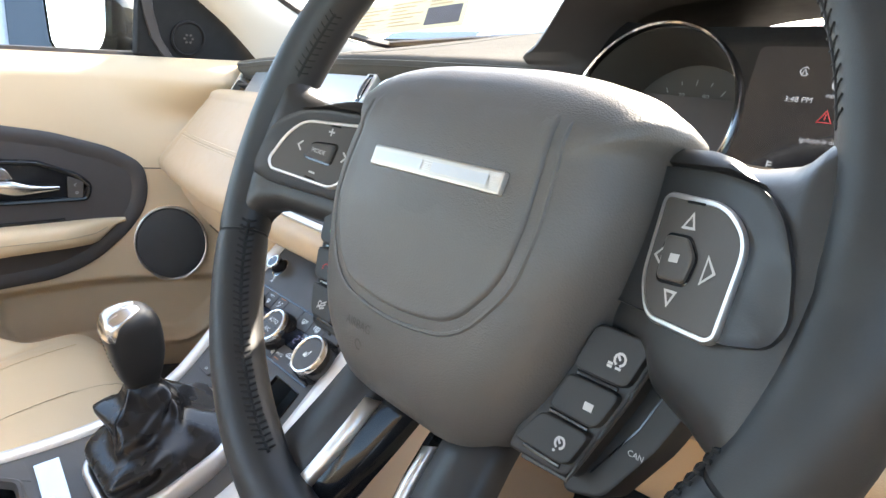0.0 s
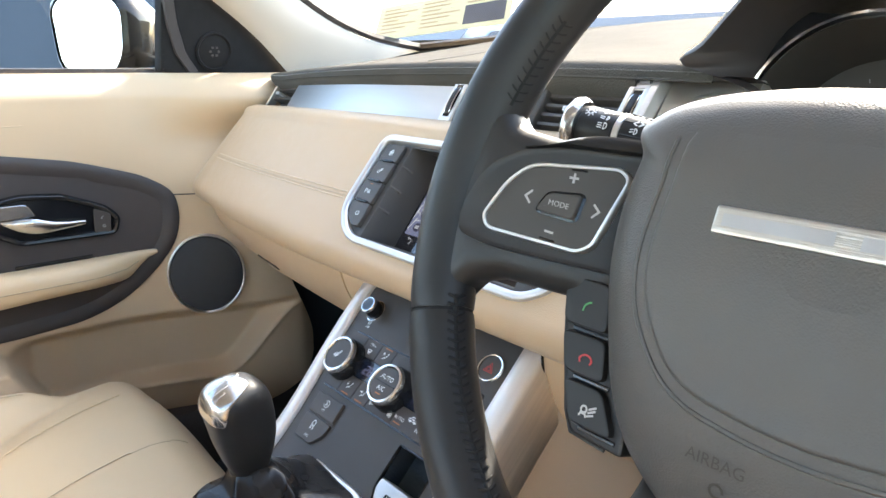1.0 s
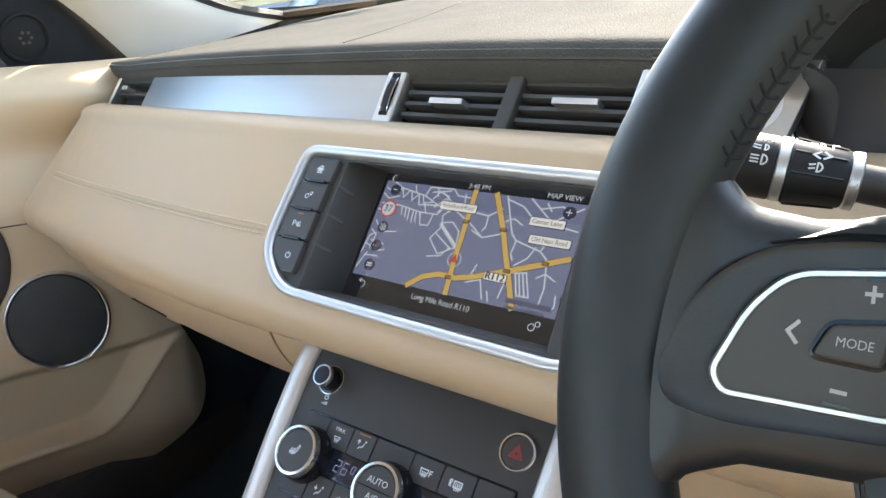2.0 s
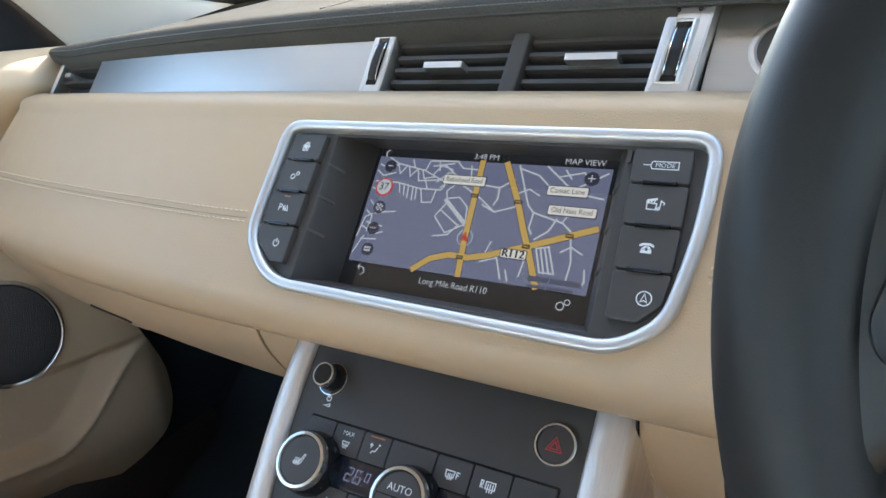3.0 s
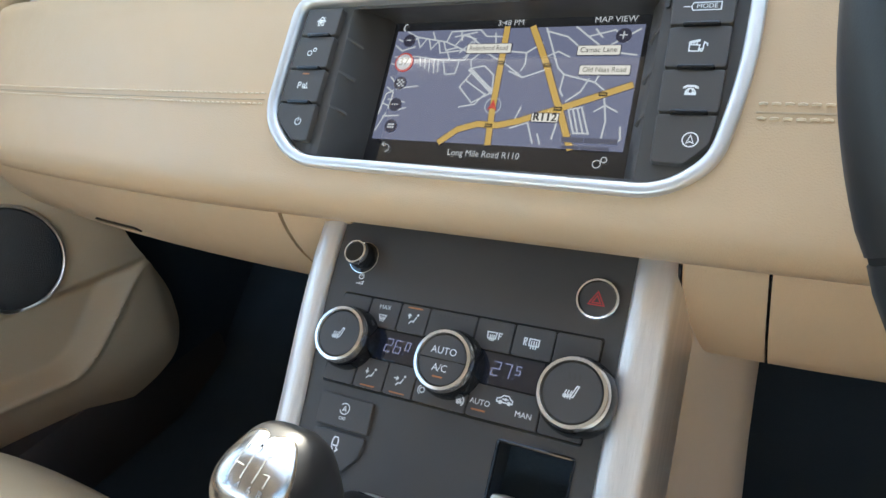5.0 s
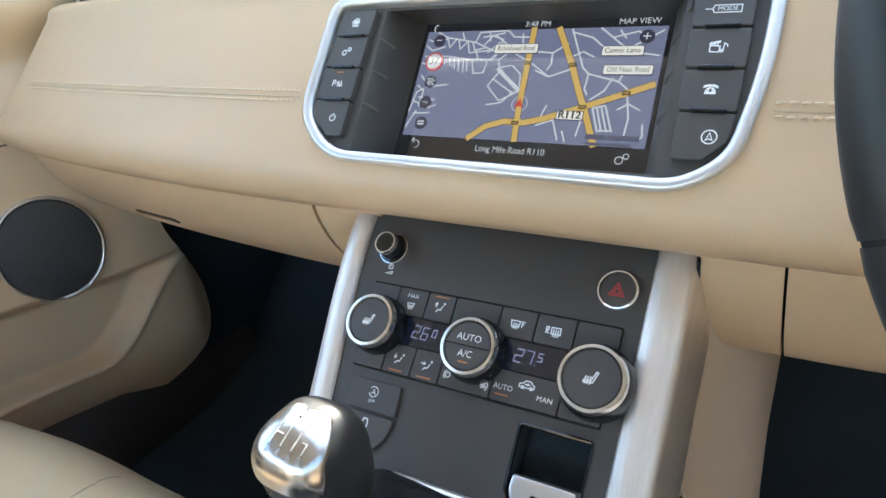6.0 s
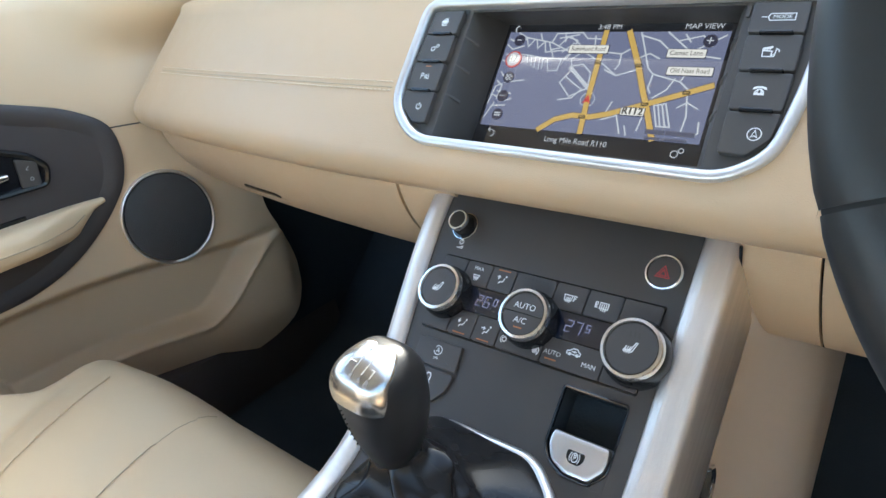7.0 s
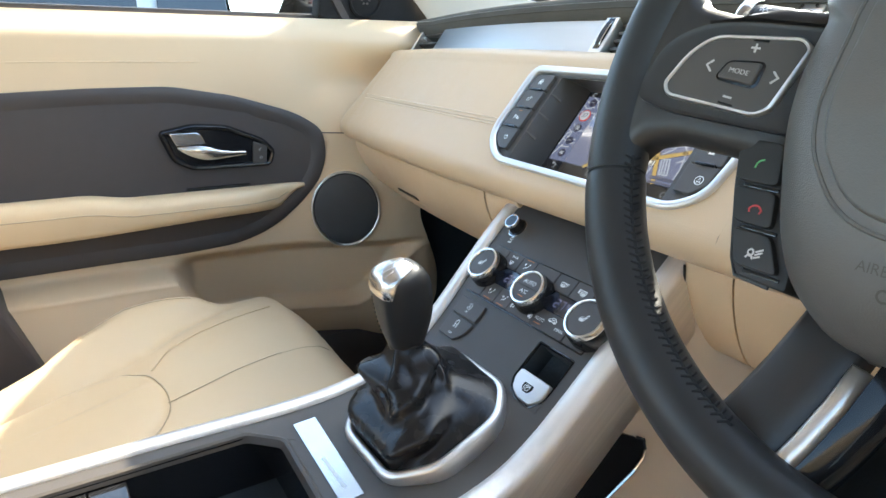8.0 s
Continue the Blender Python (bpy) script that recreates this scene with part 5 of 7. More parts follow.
T0, T1, T2, T3 = -0.0212, -0.0400, -0.0598, -0.0795
seam_frame = rounded([(-0.0822, T0 + 0.0012), (0.0952, T0 + 0.0012), (0.0942, T3 - 0.0012), (-0.0785, T3 - 0.0012)], 0.002, 3)
part("control_recess", prism(C, seam_frame, -0.0005, 0.0006, 0.0002), GLOSS, console)
SEAT_ICON = [arc(0.0030, 0.0030, 0.0004, 0, 360, 8), mm(2.2, 1.4, 0.9, -1.5, -0.8, -1.3, -2.0, -3.0)]
ICONS = {
    "max": [mm(-2.6, 0, 2.6, 0, 1.9, -2.4, -1.9, -2.4, -2.6, 0), mm(-1.2, -4.0, -1.2, -1.2), mm(0, -4.0, 0, -1.2), mm(1.2, -4.0, 1.2, -1.2)],
    "face": SEAT_ICON + [mm(-2.8, 0.2, -2.8, 2.8), mm(-3.8, 1.8, -2.8, 3.0, -1.8, 1.8)],
    "ahead": SEAT_ICON + [mm(-4.2, 1.2, -1.6, 1.2), mm(-2.4, 2.2, -1.2, 1.2, -2.4, 0.2)],
    "feet": SEAT_ICON + [mm(-2.8, 3.0, -2.8, 0.4), mm(-3.8, 1.4, -2.8, 0.2, -1.8, 1.4)],
    "front": [mm(-4, 1.6, 2, 1.6, 1.4, -2.2, -3.4, -2.2, -4, 1.6), mm(-2, -3.4, -2, 0), mm(-0.8, -3.4, -0.8, 0), mm(0.4, -3.4, 0.4, 0), mm(3.4, -2, 3.4, 1.6, 5.2, 1.6), mm(3.4, 0, 4.8, 0)],
    "rear": [mm(-2.2, -2, 3.6, -2, 3.6, 2, -2.2, 2, -2.2, -2), mm(-0.8, -3.6, -0.8, 0.8), mm(0.7, -3.6, 0.7, 0.8), mm(2.2, -3.6, 2.2, 0.8), mm(-5.4, -2, -5.4, 2, -4, 2, -4, 0.2, -5.4, 0.2, -3.8, -2)],
    "defrost": [arc(0, 0, 0.0018, 0, 360, 10), arc(0, 0, 0.0032, 120, 240, 6)],
    "fan": [arc(-0.0012, 0.0008, 0.0007, 0, 360, 8), arc(0.0006, 0.0012, 0.0007, 0, 360, 8), arc(-0.0006, -0.0010, 0.0007, 0, 360, 8), arc(0.0012, -0.0006, 0.0007, 0, 360, 8), arc(0, 0, 0.0034, -50, 50, 6)],
    "car": [arc(-0.0026, -0.0016, 0.0009, 0, 360, 8), arc(0.0030, -0.0016, 0.0009, 0, 360, 8), mm(0.8, 1.0, -0.6, 0.4, 0.8, -0.2), mm(-5, -1.6, -5, 0.4, -3, 0.8, -1.2, 2.6, 2.2, 2.6, 3.8, 0.8, 5, 0.4, 5, -1.6, -5, -1.6), mm(-1.5, 0.4, 2, 0.4)],
    "blank": [], "dots": [mm(-9 + 3 * i, 2.4, -8.4 + 3 * i, 2.4) for i in range(7)],
}
UP = [(-0.081, -0.0585, "blank", 0), (-0.0585, -0.0355, "max", 0), (-0.0355, -0.0145, "face", 1), (-0.0145, 0.0185, "dots", 0), (0.0185, 0.0430, "front", 0), (0.0430, 0.0680, "rear", 0), (0.0680, 0.0945, "blank", 0)]
DOWN = [(-0.078, -0.0545, "blank", 0), (-0.0545, -0.0325, "feet", 1), (-0.0325, -0.0115, "ahead", 1), (-0.0115, 0.0245, "defrost", 0), (0.0245, 0.0685, "car", 0), (0.0685, 0.0940, "blank", 0)]
for row, v0, v1 in ((UP, T1, T0), (DOWN, T3, T2)):
    for u0, u1, sym, lit in row:
        key = part("climate_button", prism(C, rounded(box(u0 + 0.00045, v0 + 0.00045, u1 - 0.00045, v1 - 0.00045), 0.0013, 3), 0.0, 0.0026, 0.0004), BUTTON, console)
        cu, cv = (u0 + u1) / 2, (v0 + v1) / 2
        if ICONS[sym] and sym not in ("defrost", "car"):
            part("button_symbol", strokes(shifted(C, cu, cv + (0.0035 if sym == "dots" else -0.001 if sym == "max" else 0)), ICONS[sym], 0.0008, 0.0027), WHITE_MARK if sym != "dots" else DARK, key)
        if sym == "max":
            part("button_lettering", words("MAX", 0.0041, C, cu, cv + 0.0042, 0.0028), WHITE_MARK, key)
        if sym == "defrost":
            part("button_symbol", strokes(shifted(C, u0 + 0.006, cv - 0.002, 0.9), ICONS["defrost"], 0.0008, 0.0027), WHITE_MARK, key)
            part("button_symbol", strokes(shifted(C, u1 - 0.005, cv - 0.003, 0.9), ICONS["fan"], 0.0010, 0.0027), WHITE_MARK, key)
        if sym == "car":
            part("button_symbol", strokes(shifted(C, cu + 0.0005, cv + 0.0035, 0.95), ICONS["car"], 0.0008, 0.0027), WHITE_MARK, key)
            part("button_lettering", words("AUTO", 0.0046, C, cu - 0.0140, cv - 0.0010, 0.0028), WHITE_MARK, key)
            part("button_lettering", words("MAN", 0.0046, C, cu + 0.0130, cv - 0.0025, 0.0028), WHITE_MARK, key)
            part("button_light", strokes(C, [[cu - 0.018, cv - 0.0055, cu - 0.010, cv - 0.0055]], 0.0010, 0.0027), ORANGE_MARK, key)
        if lit:
            e = v1 - 0.0022 if row is UP else v0 + 0.0022
            part("button_light", strokes(C, [[cu - 0.005, e, cu + 0.005, e]], 0.0009, 0.0027), ORANGE_MARK, key)
SEG = {"2": "abged", "6": "afgedc", "7": "abc", "0": "abcdef", "5": "afgcd"}
LINES = {"a": (0, 2, 1, 2), "b": (1, 2, 1, 1), "c": (1, 1, 1, 0), "d": (0, 0, 1, 0), "e": (0, 1, 0, 0), "f": (0, 2, 0, 1), "g": (0, 1, 1, 1)}


def digits(text, u, v, h, panel):
    runs = []
    for k, ch in enumerate(text):
        small = 0.62 if k == 2 else 1.0
        for seg in SEG[ch]:
            x0, y0, x1, y1 = LINES[seg]
            ox = u + k * h * 0.85 + (0.0012 if k == 2 else 0)
            up = 0.36 * h if k == 2 else 0.0
            runs.append([ox + (x0 * 0.55 + y0 * 0.06) * h * small, v + up + y0 * h * 0.5 * small, ox + (x1 * 0.55 + y1 * 0.06) * h * small, v + up + y1 * h * 0.5 * small])
    runs.append([u + 1.72 * h, v, u + 1.76 * h, v])
    part("temperature_digits", strokes(C, runs, 0.0007, 0.0014), LCD_LIT, panel)


for u0, u1, txt, du in ((-0.0475, -0.0115, "260", -0.0400), (0.0205, 0.0650, "275", 0.0340)):
    lcd2 = part("temperature_display", prism(C, box(u0, T2 + 0.0006, u1, T1 - 0.0006), 0.0, 0.0012, 0.0002), LCD_BLUE, console, "dark blue lit temperature readout")
    digits(txt, du, -0.0535, 0.0080, lcd2)
knob(-0.0655, -0.0508, 0.0180, True)
knob(0.0090, -0.0532, 0.0184, False)
knob(0.0872, -0.0552, 0.0196, True)
vol = part("volume_knob", loft([[C(a + s, b + s * 0.2, n) for a, b in disc(-0.0755, 0.0050, q, 32)] for q, n, s in ((0.0110, 0.0, 0), (0.0108, 0.002, 0), (0.0086, 0.0025, 0), (0.0084, 0.013, 0), (0.0076, 0.0145, 0), (0.004, 0.0145, 0))], caps=True), GLOSS, console, "small black volume knob with chrome rims")
part("knob_ring", band(C, disc(-0.0755, 0.0050, 0.0086, 32), [(0, 0.0115), (0, 0.0135), (0.0008, 0.0148), (0.0016, 0.0148), (0.0020, 0.0140)], closed=False), CHROME, vol)
part("knob_ring", band(C, disc(-0.0755, 0.0050, 0.0114, 32), [(0, 0.0), (0.0002, 0.0018), (0.0010, 0.0020), (0.0012, 0.0)], closed=False), CHROME, vol)
part("panel_symbol", strokes(shifted(C, -0.0735, -0.0090), [arc(0, 0.001, 0.0018, 120, 420, 10), mm(0, 1.2, 0, 3.4), mm(-2.8, -4.2, 2.4, -4.2, 2.4, -2.4, -2.8, -4.2)], 0.0007, 0.0003), WHITE_MARK, console)
haz = part("hazard_button", band(C, disc(0.0865, 0.0015, 0.0128, 40), [(0, -0.001), (0, 0.0024), (0.0008, 0.0034), (0.0018, 0.0032), (0.0022, 0.001)], closed=False), CHROME, console, "round black hazard button with chrome ring")
part("button_cap", star(C, disc(0.0865, 0.0015, 0.0108, 36), [(1, 0.0010), (0.96, 0.0022), (0.5, 0.0026)], (0.0865, 0.0015)), BUTTON, haz)
part("hazard_symbol", strokes(shifted(C, 0.0865, 0.0007), [mm(-4.6, -3, 4.6, -3, 0, 5, -4.6, -3), mm(-2.4, -1.8, 2.4, -1.8, 0, 2.5, -2.4, -1.8)], 0.0007, 0.0029), RED_MARK, haz)
off_key = part("stop_start_button", prism(C, rounded([(-0.0745, -0.0870), (-0.0350, -0.0868), (-0.0335, -0.1064), (-0.0730, -0.1064)], 0.0015, 3), 0.0, 0.0028, 0.0009), BUTTON, console)
part("button_symbol", strokes(shifted(C, -0.0538, -0.0965), [arc(0, 0.002, 0.0034, 200, 500, 14), mm(-1.4, 0.4, 0, 3.8, 1.4, 0.4), mm(-0.9, 1.4, 0.9, 1.4)], 0.0006, 0.0030), WHITE_MARK, off_key)
part("button_lettering", words("OFF", 0.0030, C, -0.0538, -0.1006, 0.0031), WHITE_MARK, off_key)
esc = part("stability_button", prism(C, rounded([(-0.0725, -0.1085), (-0.0335, -0.1085), (-0.0355, -0.1210), (-0.0450, -0.1320), (-0.0700, -0.1320)], 0.003, 3), 0.0, 0.0028, 0.0009), BUTTON, console)
part("button_symbol", strokes(shifted(C, -0.0535, -0.1170), [mm(-2, 0, 2, 0, 2, 3, 1.2, 5, -1.2, 5, -2, 3, -2, 0), mm(-2, -1, -0.6, -2.2, -2, -3.4), mm(1.4, -1, 2.8, -2.2, 1.4, -3.4)], 0.0009, 0.0030), WHITE_MARK, esc)
part("button_lettering", words("OFF", 0.0034, C, -0.0535, -0.1272, 0.0031), WHITE_MARK, esc)

# pocket with the parking brake switch
PK = [(0.0480, PIN1 + 0.001), (0.0920, PIN1 + 0.001), (0.0920, PIN0), (0.0480, PIN0)]
Pw = lambda x, y, n=0.0: Vector((x, y, spine_z(y))) + Vector((0, -0.69, 0.72)) * n
pk = part("brake_switch_pocket", loft([[Pw(x, y, n) for x, y in PK] for n in (0.0, -0.026)]), CARPET, console, "black parking brake switch pocket")
part("pocket_floor", prism(Pw, PK, -0.028, -0.024, 0.0005), CARPET, pk)
for corner in ([(0.0474, PIN1 - 0.0004), (0.0474, -0.1555), (0.0500, -0.1590), (0.0545, -0.1632), (0.0650, PIN1 - 0.0004)], [(0.0926, PIN1 - 0.0004), (0.0835, PIN1 - 0.0004), (0.0912, -0.1605), (0.0926, -0.1575)]):
    part("pocket_corner", prism(Pw, corner, -0.020, 0.0003, 0.0001), PANEL, pk)
part("pocket_rim", band(Pw, rounded([(0.0472, PIN0 + 0.0010), (0.0928, PIN0 + 0.0010), (0.0928, -0.1560), (0.0918, -0.1603), (0.0835, -0.1676), (0.0650, -0.1676), (0.0540, -0.1635), (0.0476, -0.1560)], 0.0022, 3), [(0, -0.001), (0, 0.0008), (0.0006, 0.0012), (0.0012, 0.0008), (0.0014, -0.002)], closed=False), GLOSS, pk)
switch = part("brake_switch", prism(Pw, rounded([(0.0515, -0.1480), (0.0900, -0.1480), (0.0912, -0.1545), (0.0905, -0.1590), (0.0825, -0.1660), (0.0665, -0.1660), (0.0560, -0.1622), (0.0508, -0.1550)], 0.0024, 4), -0.015, 0.0030, 0.002), SATIN, console, "satin silver parking brake switch")
part("brake_badge", prism(Pw, rounded([(0.0650, -0.1545), (0.0770, -0.1545), (0.0770, -0.1580), (0.0745, -0.1605), (0.0680, -0.1605), (0.0650, -0.1580)], 0.0012, 3), 0.0025, 0.0033, 0.0003), GLOSS, switch)
part("brake_symbol", strokes(Pw, [arc(0.0710, -0.1574, 0.0021, 0, 360, 14), arc(0.0710, -0.1574, 0.0033, 140, 220, 5), arc(0.0710, -0.1574, 0.0033, -40, 40, 5), mm(70.5, -158.5, 70.5, -156.2, 71.7, -156.2, 71.7, -157.4, 70.5, -157.4)], 0.0005, 0.0035), WHITE_MARK, switch)

# tray and badge
Tz = lambda x, y, n=0.0: Vector((x, y, spine_z(y) + n))
tray = part("storage_tray", loft([[Tz(x, y, n) for x, y in [(-0.068, -0.62), (0.0925, -0.62), (0.0925, -0.338), (0.04, -0.338), (-0.02, -0.338), (-0.068, -0.338)]] for n in (0.0, -0.055)]), GLOSS, console, "dark open cup holder tray")
part("tray_corner", prism(Tz, [(-0.080, -0.366), (-0.040, -0.326), (-0.080, -0.326)], -0.004, 0.0004, 0.0002), PANEL, tray)
part("tray_floor", prism(Tz, box(-0.070, -0.622, 0.094, -0.336), -0.058, -0.052, 0.001), CARPET, tray)
part("tray_lip", band(Tz, rounded([(-0.074, -0.63), (0.0985, -0.63), (0.0985, -0.337), (-0.045, -0.332), (-0.074, -0.36)], 0.008, 4), [(0, -0.001), (0, 0.0022), (0.002, 0.0035), (0.005, 0.0025), (0.007, -0.004)], closed=False), PANEL, tray)
for i in range(5):
    part("tray_shutter", prism(Tz, box(-0.066, -0.46 - 0.030 * (i + 1), 0.090, -0.46 - 0.030 * i - 0.001), -0.010, -0.004, 0.0015), GLOSS, tray)
part("shutter_handle", prism(Tz, rounded(box(-0.002, -0.456, 0.024, -0.446), 0.003, 3), -0.010, -0.001, 0.002), SATIN, tray)
plate2 = part("console_badge", prism(Tz, rounded([(-0.063, -0.321), (0.058, -0.326), (0.058, -0.306), (-0.063, -0.299)], 0.001, 2), -0.001, 0.0016, 0.0006), BADGE_METAL, console, "brushed metal console badge")
for i in range(6):
    part("badge_mark", strokes(Tz, [[0.0 + 0.0075 * i, -0.3165, 0.0050 + 0.0075 * i, -0.3165]], 0.0034, 0.0017), BADGE_PRINT, plate2)

# ---- gear lever ----
gear = thing("gear_lever", (0.02, -0.23, 0.715), "manual gear lever with metal-capped knob and black leather boot", "gear lever")
G_UP, G_ALONG = Vector((0, -0.3502, 0.9367)), Vector((0, 0.9367, 0.3502))
G = lambda u, v, n=0.0: Vector((0.021 + u, -0.2265, 0.7350)) + G_ALONG * v + G_UP * n
RING = rounded([(-0.050, 0.066), (0.028, 0.066), (0.058, 0.038), (0.064, -0.030), (0.040, -0.068), (-0.044, -0.068), (-0.068, -0.040), (-0.068, 0.048)], 0.014, 5)
part("boot_ring", band(G, RING, [(0, -0.016), (0, -0.001), (0.0018, 0.0022), (0.0050, 0.0030), (0.0080, 0.0010), (0.0086, -0.008)], closed=False), SATIN, gear, "satin silver boot ring", sharp=80)
inner = inset(RING, 0.0075)
top_c = Vector((-0.006, -0.2345, 0.792))
# folds of the slack leather: bearing, half width, height, slope, thickness, depth
FOLDS = [(235, 60, 0.66, 0.04, 0.09, 0.0120), (235, 60, 0.46, 0.05, 0.07, -0.0070), (230, 70, 0.22, 0.06, 0.12, 0.0080), (-35, 45, 0.62, 0.22, 0.06, 0.0060), (-40, 50, 0.47, 0.22, 0.05, -0.0055),
         (-30, 55, 0.34, 0.26, 0.07, 0.0070), (-30, 50, 0.17, 0.26, 0.05, -0.0045), (60, 55, 0.20, 0.03, 0.10, 0.0085), (62, 42, 0.50, -0.08, 0.12, -0.0090), (22, 18, 0.62, 0.55, 0.045, -0.0080), (35, 26, 0.84, 0.20, 0.07, 0.0085),
         (120, 45, 0.24, 0.05, 0.13, 0.0080), (170, 40, 0.50, 0.15, 0.08, -0.0060), (90, 14, 0.26, 0.0, 0.16, -0.0055)]
loops = []
K = len(inner)
for i in range(34):
    t = i / 33
    row = []
    for j, (u, v) in enumerate(inner):
        a = 2 * math.pi * j / K
        base = G(u, v, -0.007)
        ax = math.atan2(v, u)
        cuff = top_c + Vector((0.0160 * math.cos(ax), 0.0160 * math.sin(ax), 0.10 * 0.0160 * math.sin(ax)))
        slack = smooth((0.80 * math.sin(ax) + 0.55 * math.cos(ax) + 0.25) / 0.9)
        w = smooth(t) * 0.55 + 0.45 * t - (0.135 - 0.135 * slack) * math.sin(math.pi * min(1, t * 1.05)) ** 1.3
        p = base.lerp(cuff, w)
        p.z = base.z + (cuff.z - base.z) * (t ** (0.90 + 0.30 * slack))
        out = Vector((math.cos(ax), math.sin(ax), 0.25))
        fold = 0.0
        for at, wide, t0, slope, w2, size in FOLDS:
            d = (ax - radians(at) + math.pi) % (2 * math.pi) - math.pi
            fold += size * math.exp(-(d / radians(wide)) ** 2) * math.exp(-((t - t0 - slope * d) / w2) ** 2)
        fold += 0.0045 * noise.noise(Vector((2.0 * math.cos(ax), 2.0 * math.sin(ax), 3.6 * t)))
        row.append(p + out * fold * min(1.0, 8 * t) * min(1.0, 7 * (1 - t)))
    loops.append(row)
boot = part("boot", loft(loops), BOOT_LEATHER, gear, "creased black leather gear boot", sharp=180)
sub = boot.modifiers.new("round", "SUBSURF")
sub.levels = sub.render_levels = 1
for k0 in (int(K * 0.62), int(K * 0.70)):
    part("boot_seam", tube([loops[i][k0] + (loops[i][k0] - top_c).normalized() * 0.0004 for i in range(17, 33)], 0.0005, 5), THREAD_DARK, boot)
AX = (Vector((-0.001, -0.2430, 0.872)) - Vector((-0.0065, -0.2350, 0.792))).normalized()
K0 = Vector((-0.0065, -0.2345, 0.790))
side_v = Vector((1, 0, 0)) - AX * AX.x
side_v.normalize()
back_v = AX.cross(side_v)
SHAPE = [(0.0, 0.0140), (0.004, 0.0150), (0.014, 0.0182), (0.030, 0.0218), (0.045, 0.0232), (0.057, 0.0236), (0.065, 0.0228), (0.072, 0.0194), (0.0768, 0.0136), (0.0792, 0.0066), (0.0798, 0.0006)]


def knob_point(a, k, n=0.0):
    h, r = along([(x, y, 0) for x, y in SHAPE], k).xy
    r = max(0.0004, r) + n * (1 - smooth((h - 0.073) / 0.005))
    lean = 0.006 * smooth((h - 0.03) / 0.05)
    q = (abs(math.cos(a)) ** 3.0 + abs(math.sin(a)) ** 3.0) ** (-1 / 3.0)
    return K0 + AX * (h + n * smooth((h - 0.06) / 0.02)) + side_v * (r * 0.94 * q * math.cos(a)) + back_v * (r * 1.02 * q * math.sin(a)) + back_v * (-lean if back_v.y > 0 else lean) * 0.5


AS = steps(0, 2 * math.pi, 48)[:-1]
lever_knob = part("knob", loft([[knob_point(a, k) for a in AS] for k in steps(0, 1, 40)], caps=True), WHEEL_LEATHER, gear, "black leather gear knob", sharp=180)
back_a = math.atan2(-1 if back_v.y > 0 else 1, 0)


def cap_point(s, t):
    """A metal plate over the top and rear of the knob."""
    k = 0.50 + 0.50 * t
    width = 1.10 + 2.02 * smooth((t - 0.30) / 0.66)
    a = back_a + (s - 0.5) * 2 * width * (1.0 - 0.25 * (1 - t) ** 3)
    return knob_point(a, k, 0.0007)


bm = sheet(cap_point, steps(0, 1, 24), steps(0, 1, 26))
cap_tree = bvhtree.BVHTree.FromBMesh(bm)
part("knob_cap", thick(bm, 0.0016, -AX + Vector((0, 0.6, 0))), CAP, lever_knob, "polished metal knob cap", sharp=60)
CAP_UP = Vector((0.12, -0.42, 0.90)).normalized()
CAP_V = (Vector((0, 1, 0)) - CAP_UP * CAP_UP.y).normalized()
CAP_U = CAP_V.cross(CAP_UP)
CAP_O = K0 + AX * 0.077 - CAP_V * 0.0115


def capF(u, v, n=0.0):
    """A point of the cap's surface under a flat layout."""
    o = CAP_O + CAP_U * u + CAP_V * v
    hit = cap_tree.ray_cast(o + CAP_UP * 0.05, -CAP_UP)[0]
    return (hit or o) + CAP_UP * n


part("shift_pattern", strokes(capF, [mm(-6, 5, -6, -5), mm(0, 5, 0, -5), mm(6, 5, 6, -5), mm(-6, 0, 11, 0, 11, -5)], 0.0006, 0.0004), DIM_MARK, lever_knob)
for u, v, txt in ((-6, 8, "1"), (0, 8, "3"), (6, 8, "5"), (-6, -8, "2"), (0, -8, "4"), (6, -8, "6"), (11, -8, "R")):
    part("gear_number", words(txt, 0.0046, capF, u / 1000, v / 1000, 0.0006), DIM_MARK, lever_knob)

part("knob_collar", loft([[K0 + AX * h + side_v * r * math.cos(a) + back_v * r * math.sin(a) for a in AS] for h, r in ((-0.006, 0.0140), (-0.004, 0.0150), (0.002, 0.0154), (0.004, 0.0148))], caps=True), WHEEL_LEATHER, gear)
bm = bmesh.new()
for i in range(13):
    k = 0.10 + 0.36 * i / 13
    p = knob_point(back_a - 0.42, k, 0.0006)
    q = knob_point(back_a - 0.34, k + 0.016, 0.0006)
    tube([p, q], 0.0005, 4, bm=bm)
part("knob_stitching", bm, THREAD_DARK, lever_knob)

# ---- steering wheel ----
wheel = thing("steering_wheel", (0.366, -0.205, 1.03), "black leather steering wheel with silver accents and thumb controls", "steering wheel")
W = flat((0.3685, -0.2035, 1.0323), 22)
RR = 0.1715


def rim_point(a, b, thickness=1.0):
    """a round the rim, b round its section."""
    grip = 1.0 + 0.06 * math.exp(-((math.degrees(a) % 360 - 165) / 18) ** 2) + 0.06 * math.exp(-((math.degrees(a) % 360 - 15) / 18) ** 2)
    r1, r2 = 0.0158 * grip * thickness, 0.0150 * grip * thickness
    u = RR + r1 * math.cos(b) * (1.06 if math.cos(b) < 0 else 1.0)
    return W(u * math.cos(a), u * math.sin(a) * 0.985, r2 * math.sin(b))


BS = steps(0, 2 * math.pi, 20)[:-1]


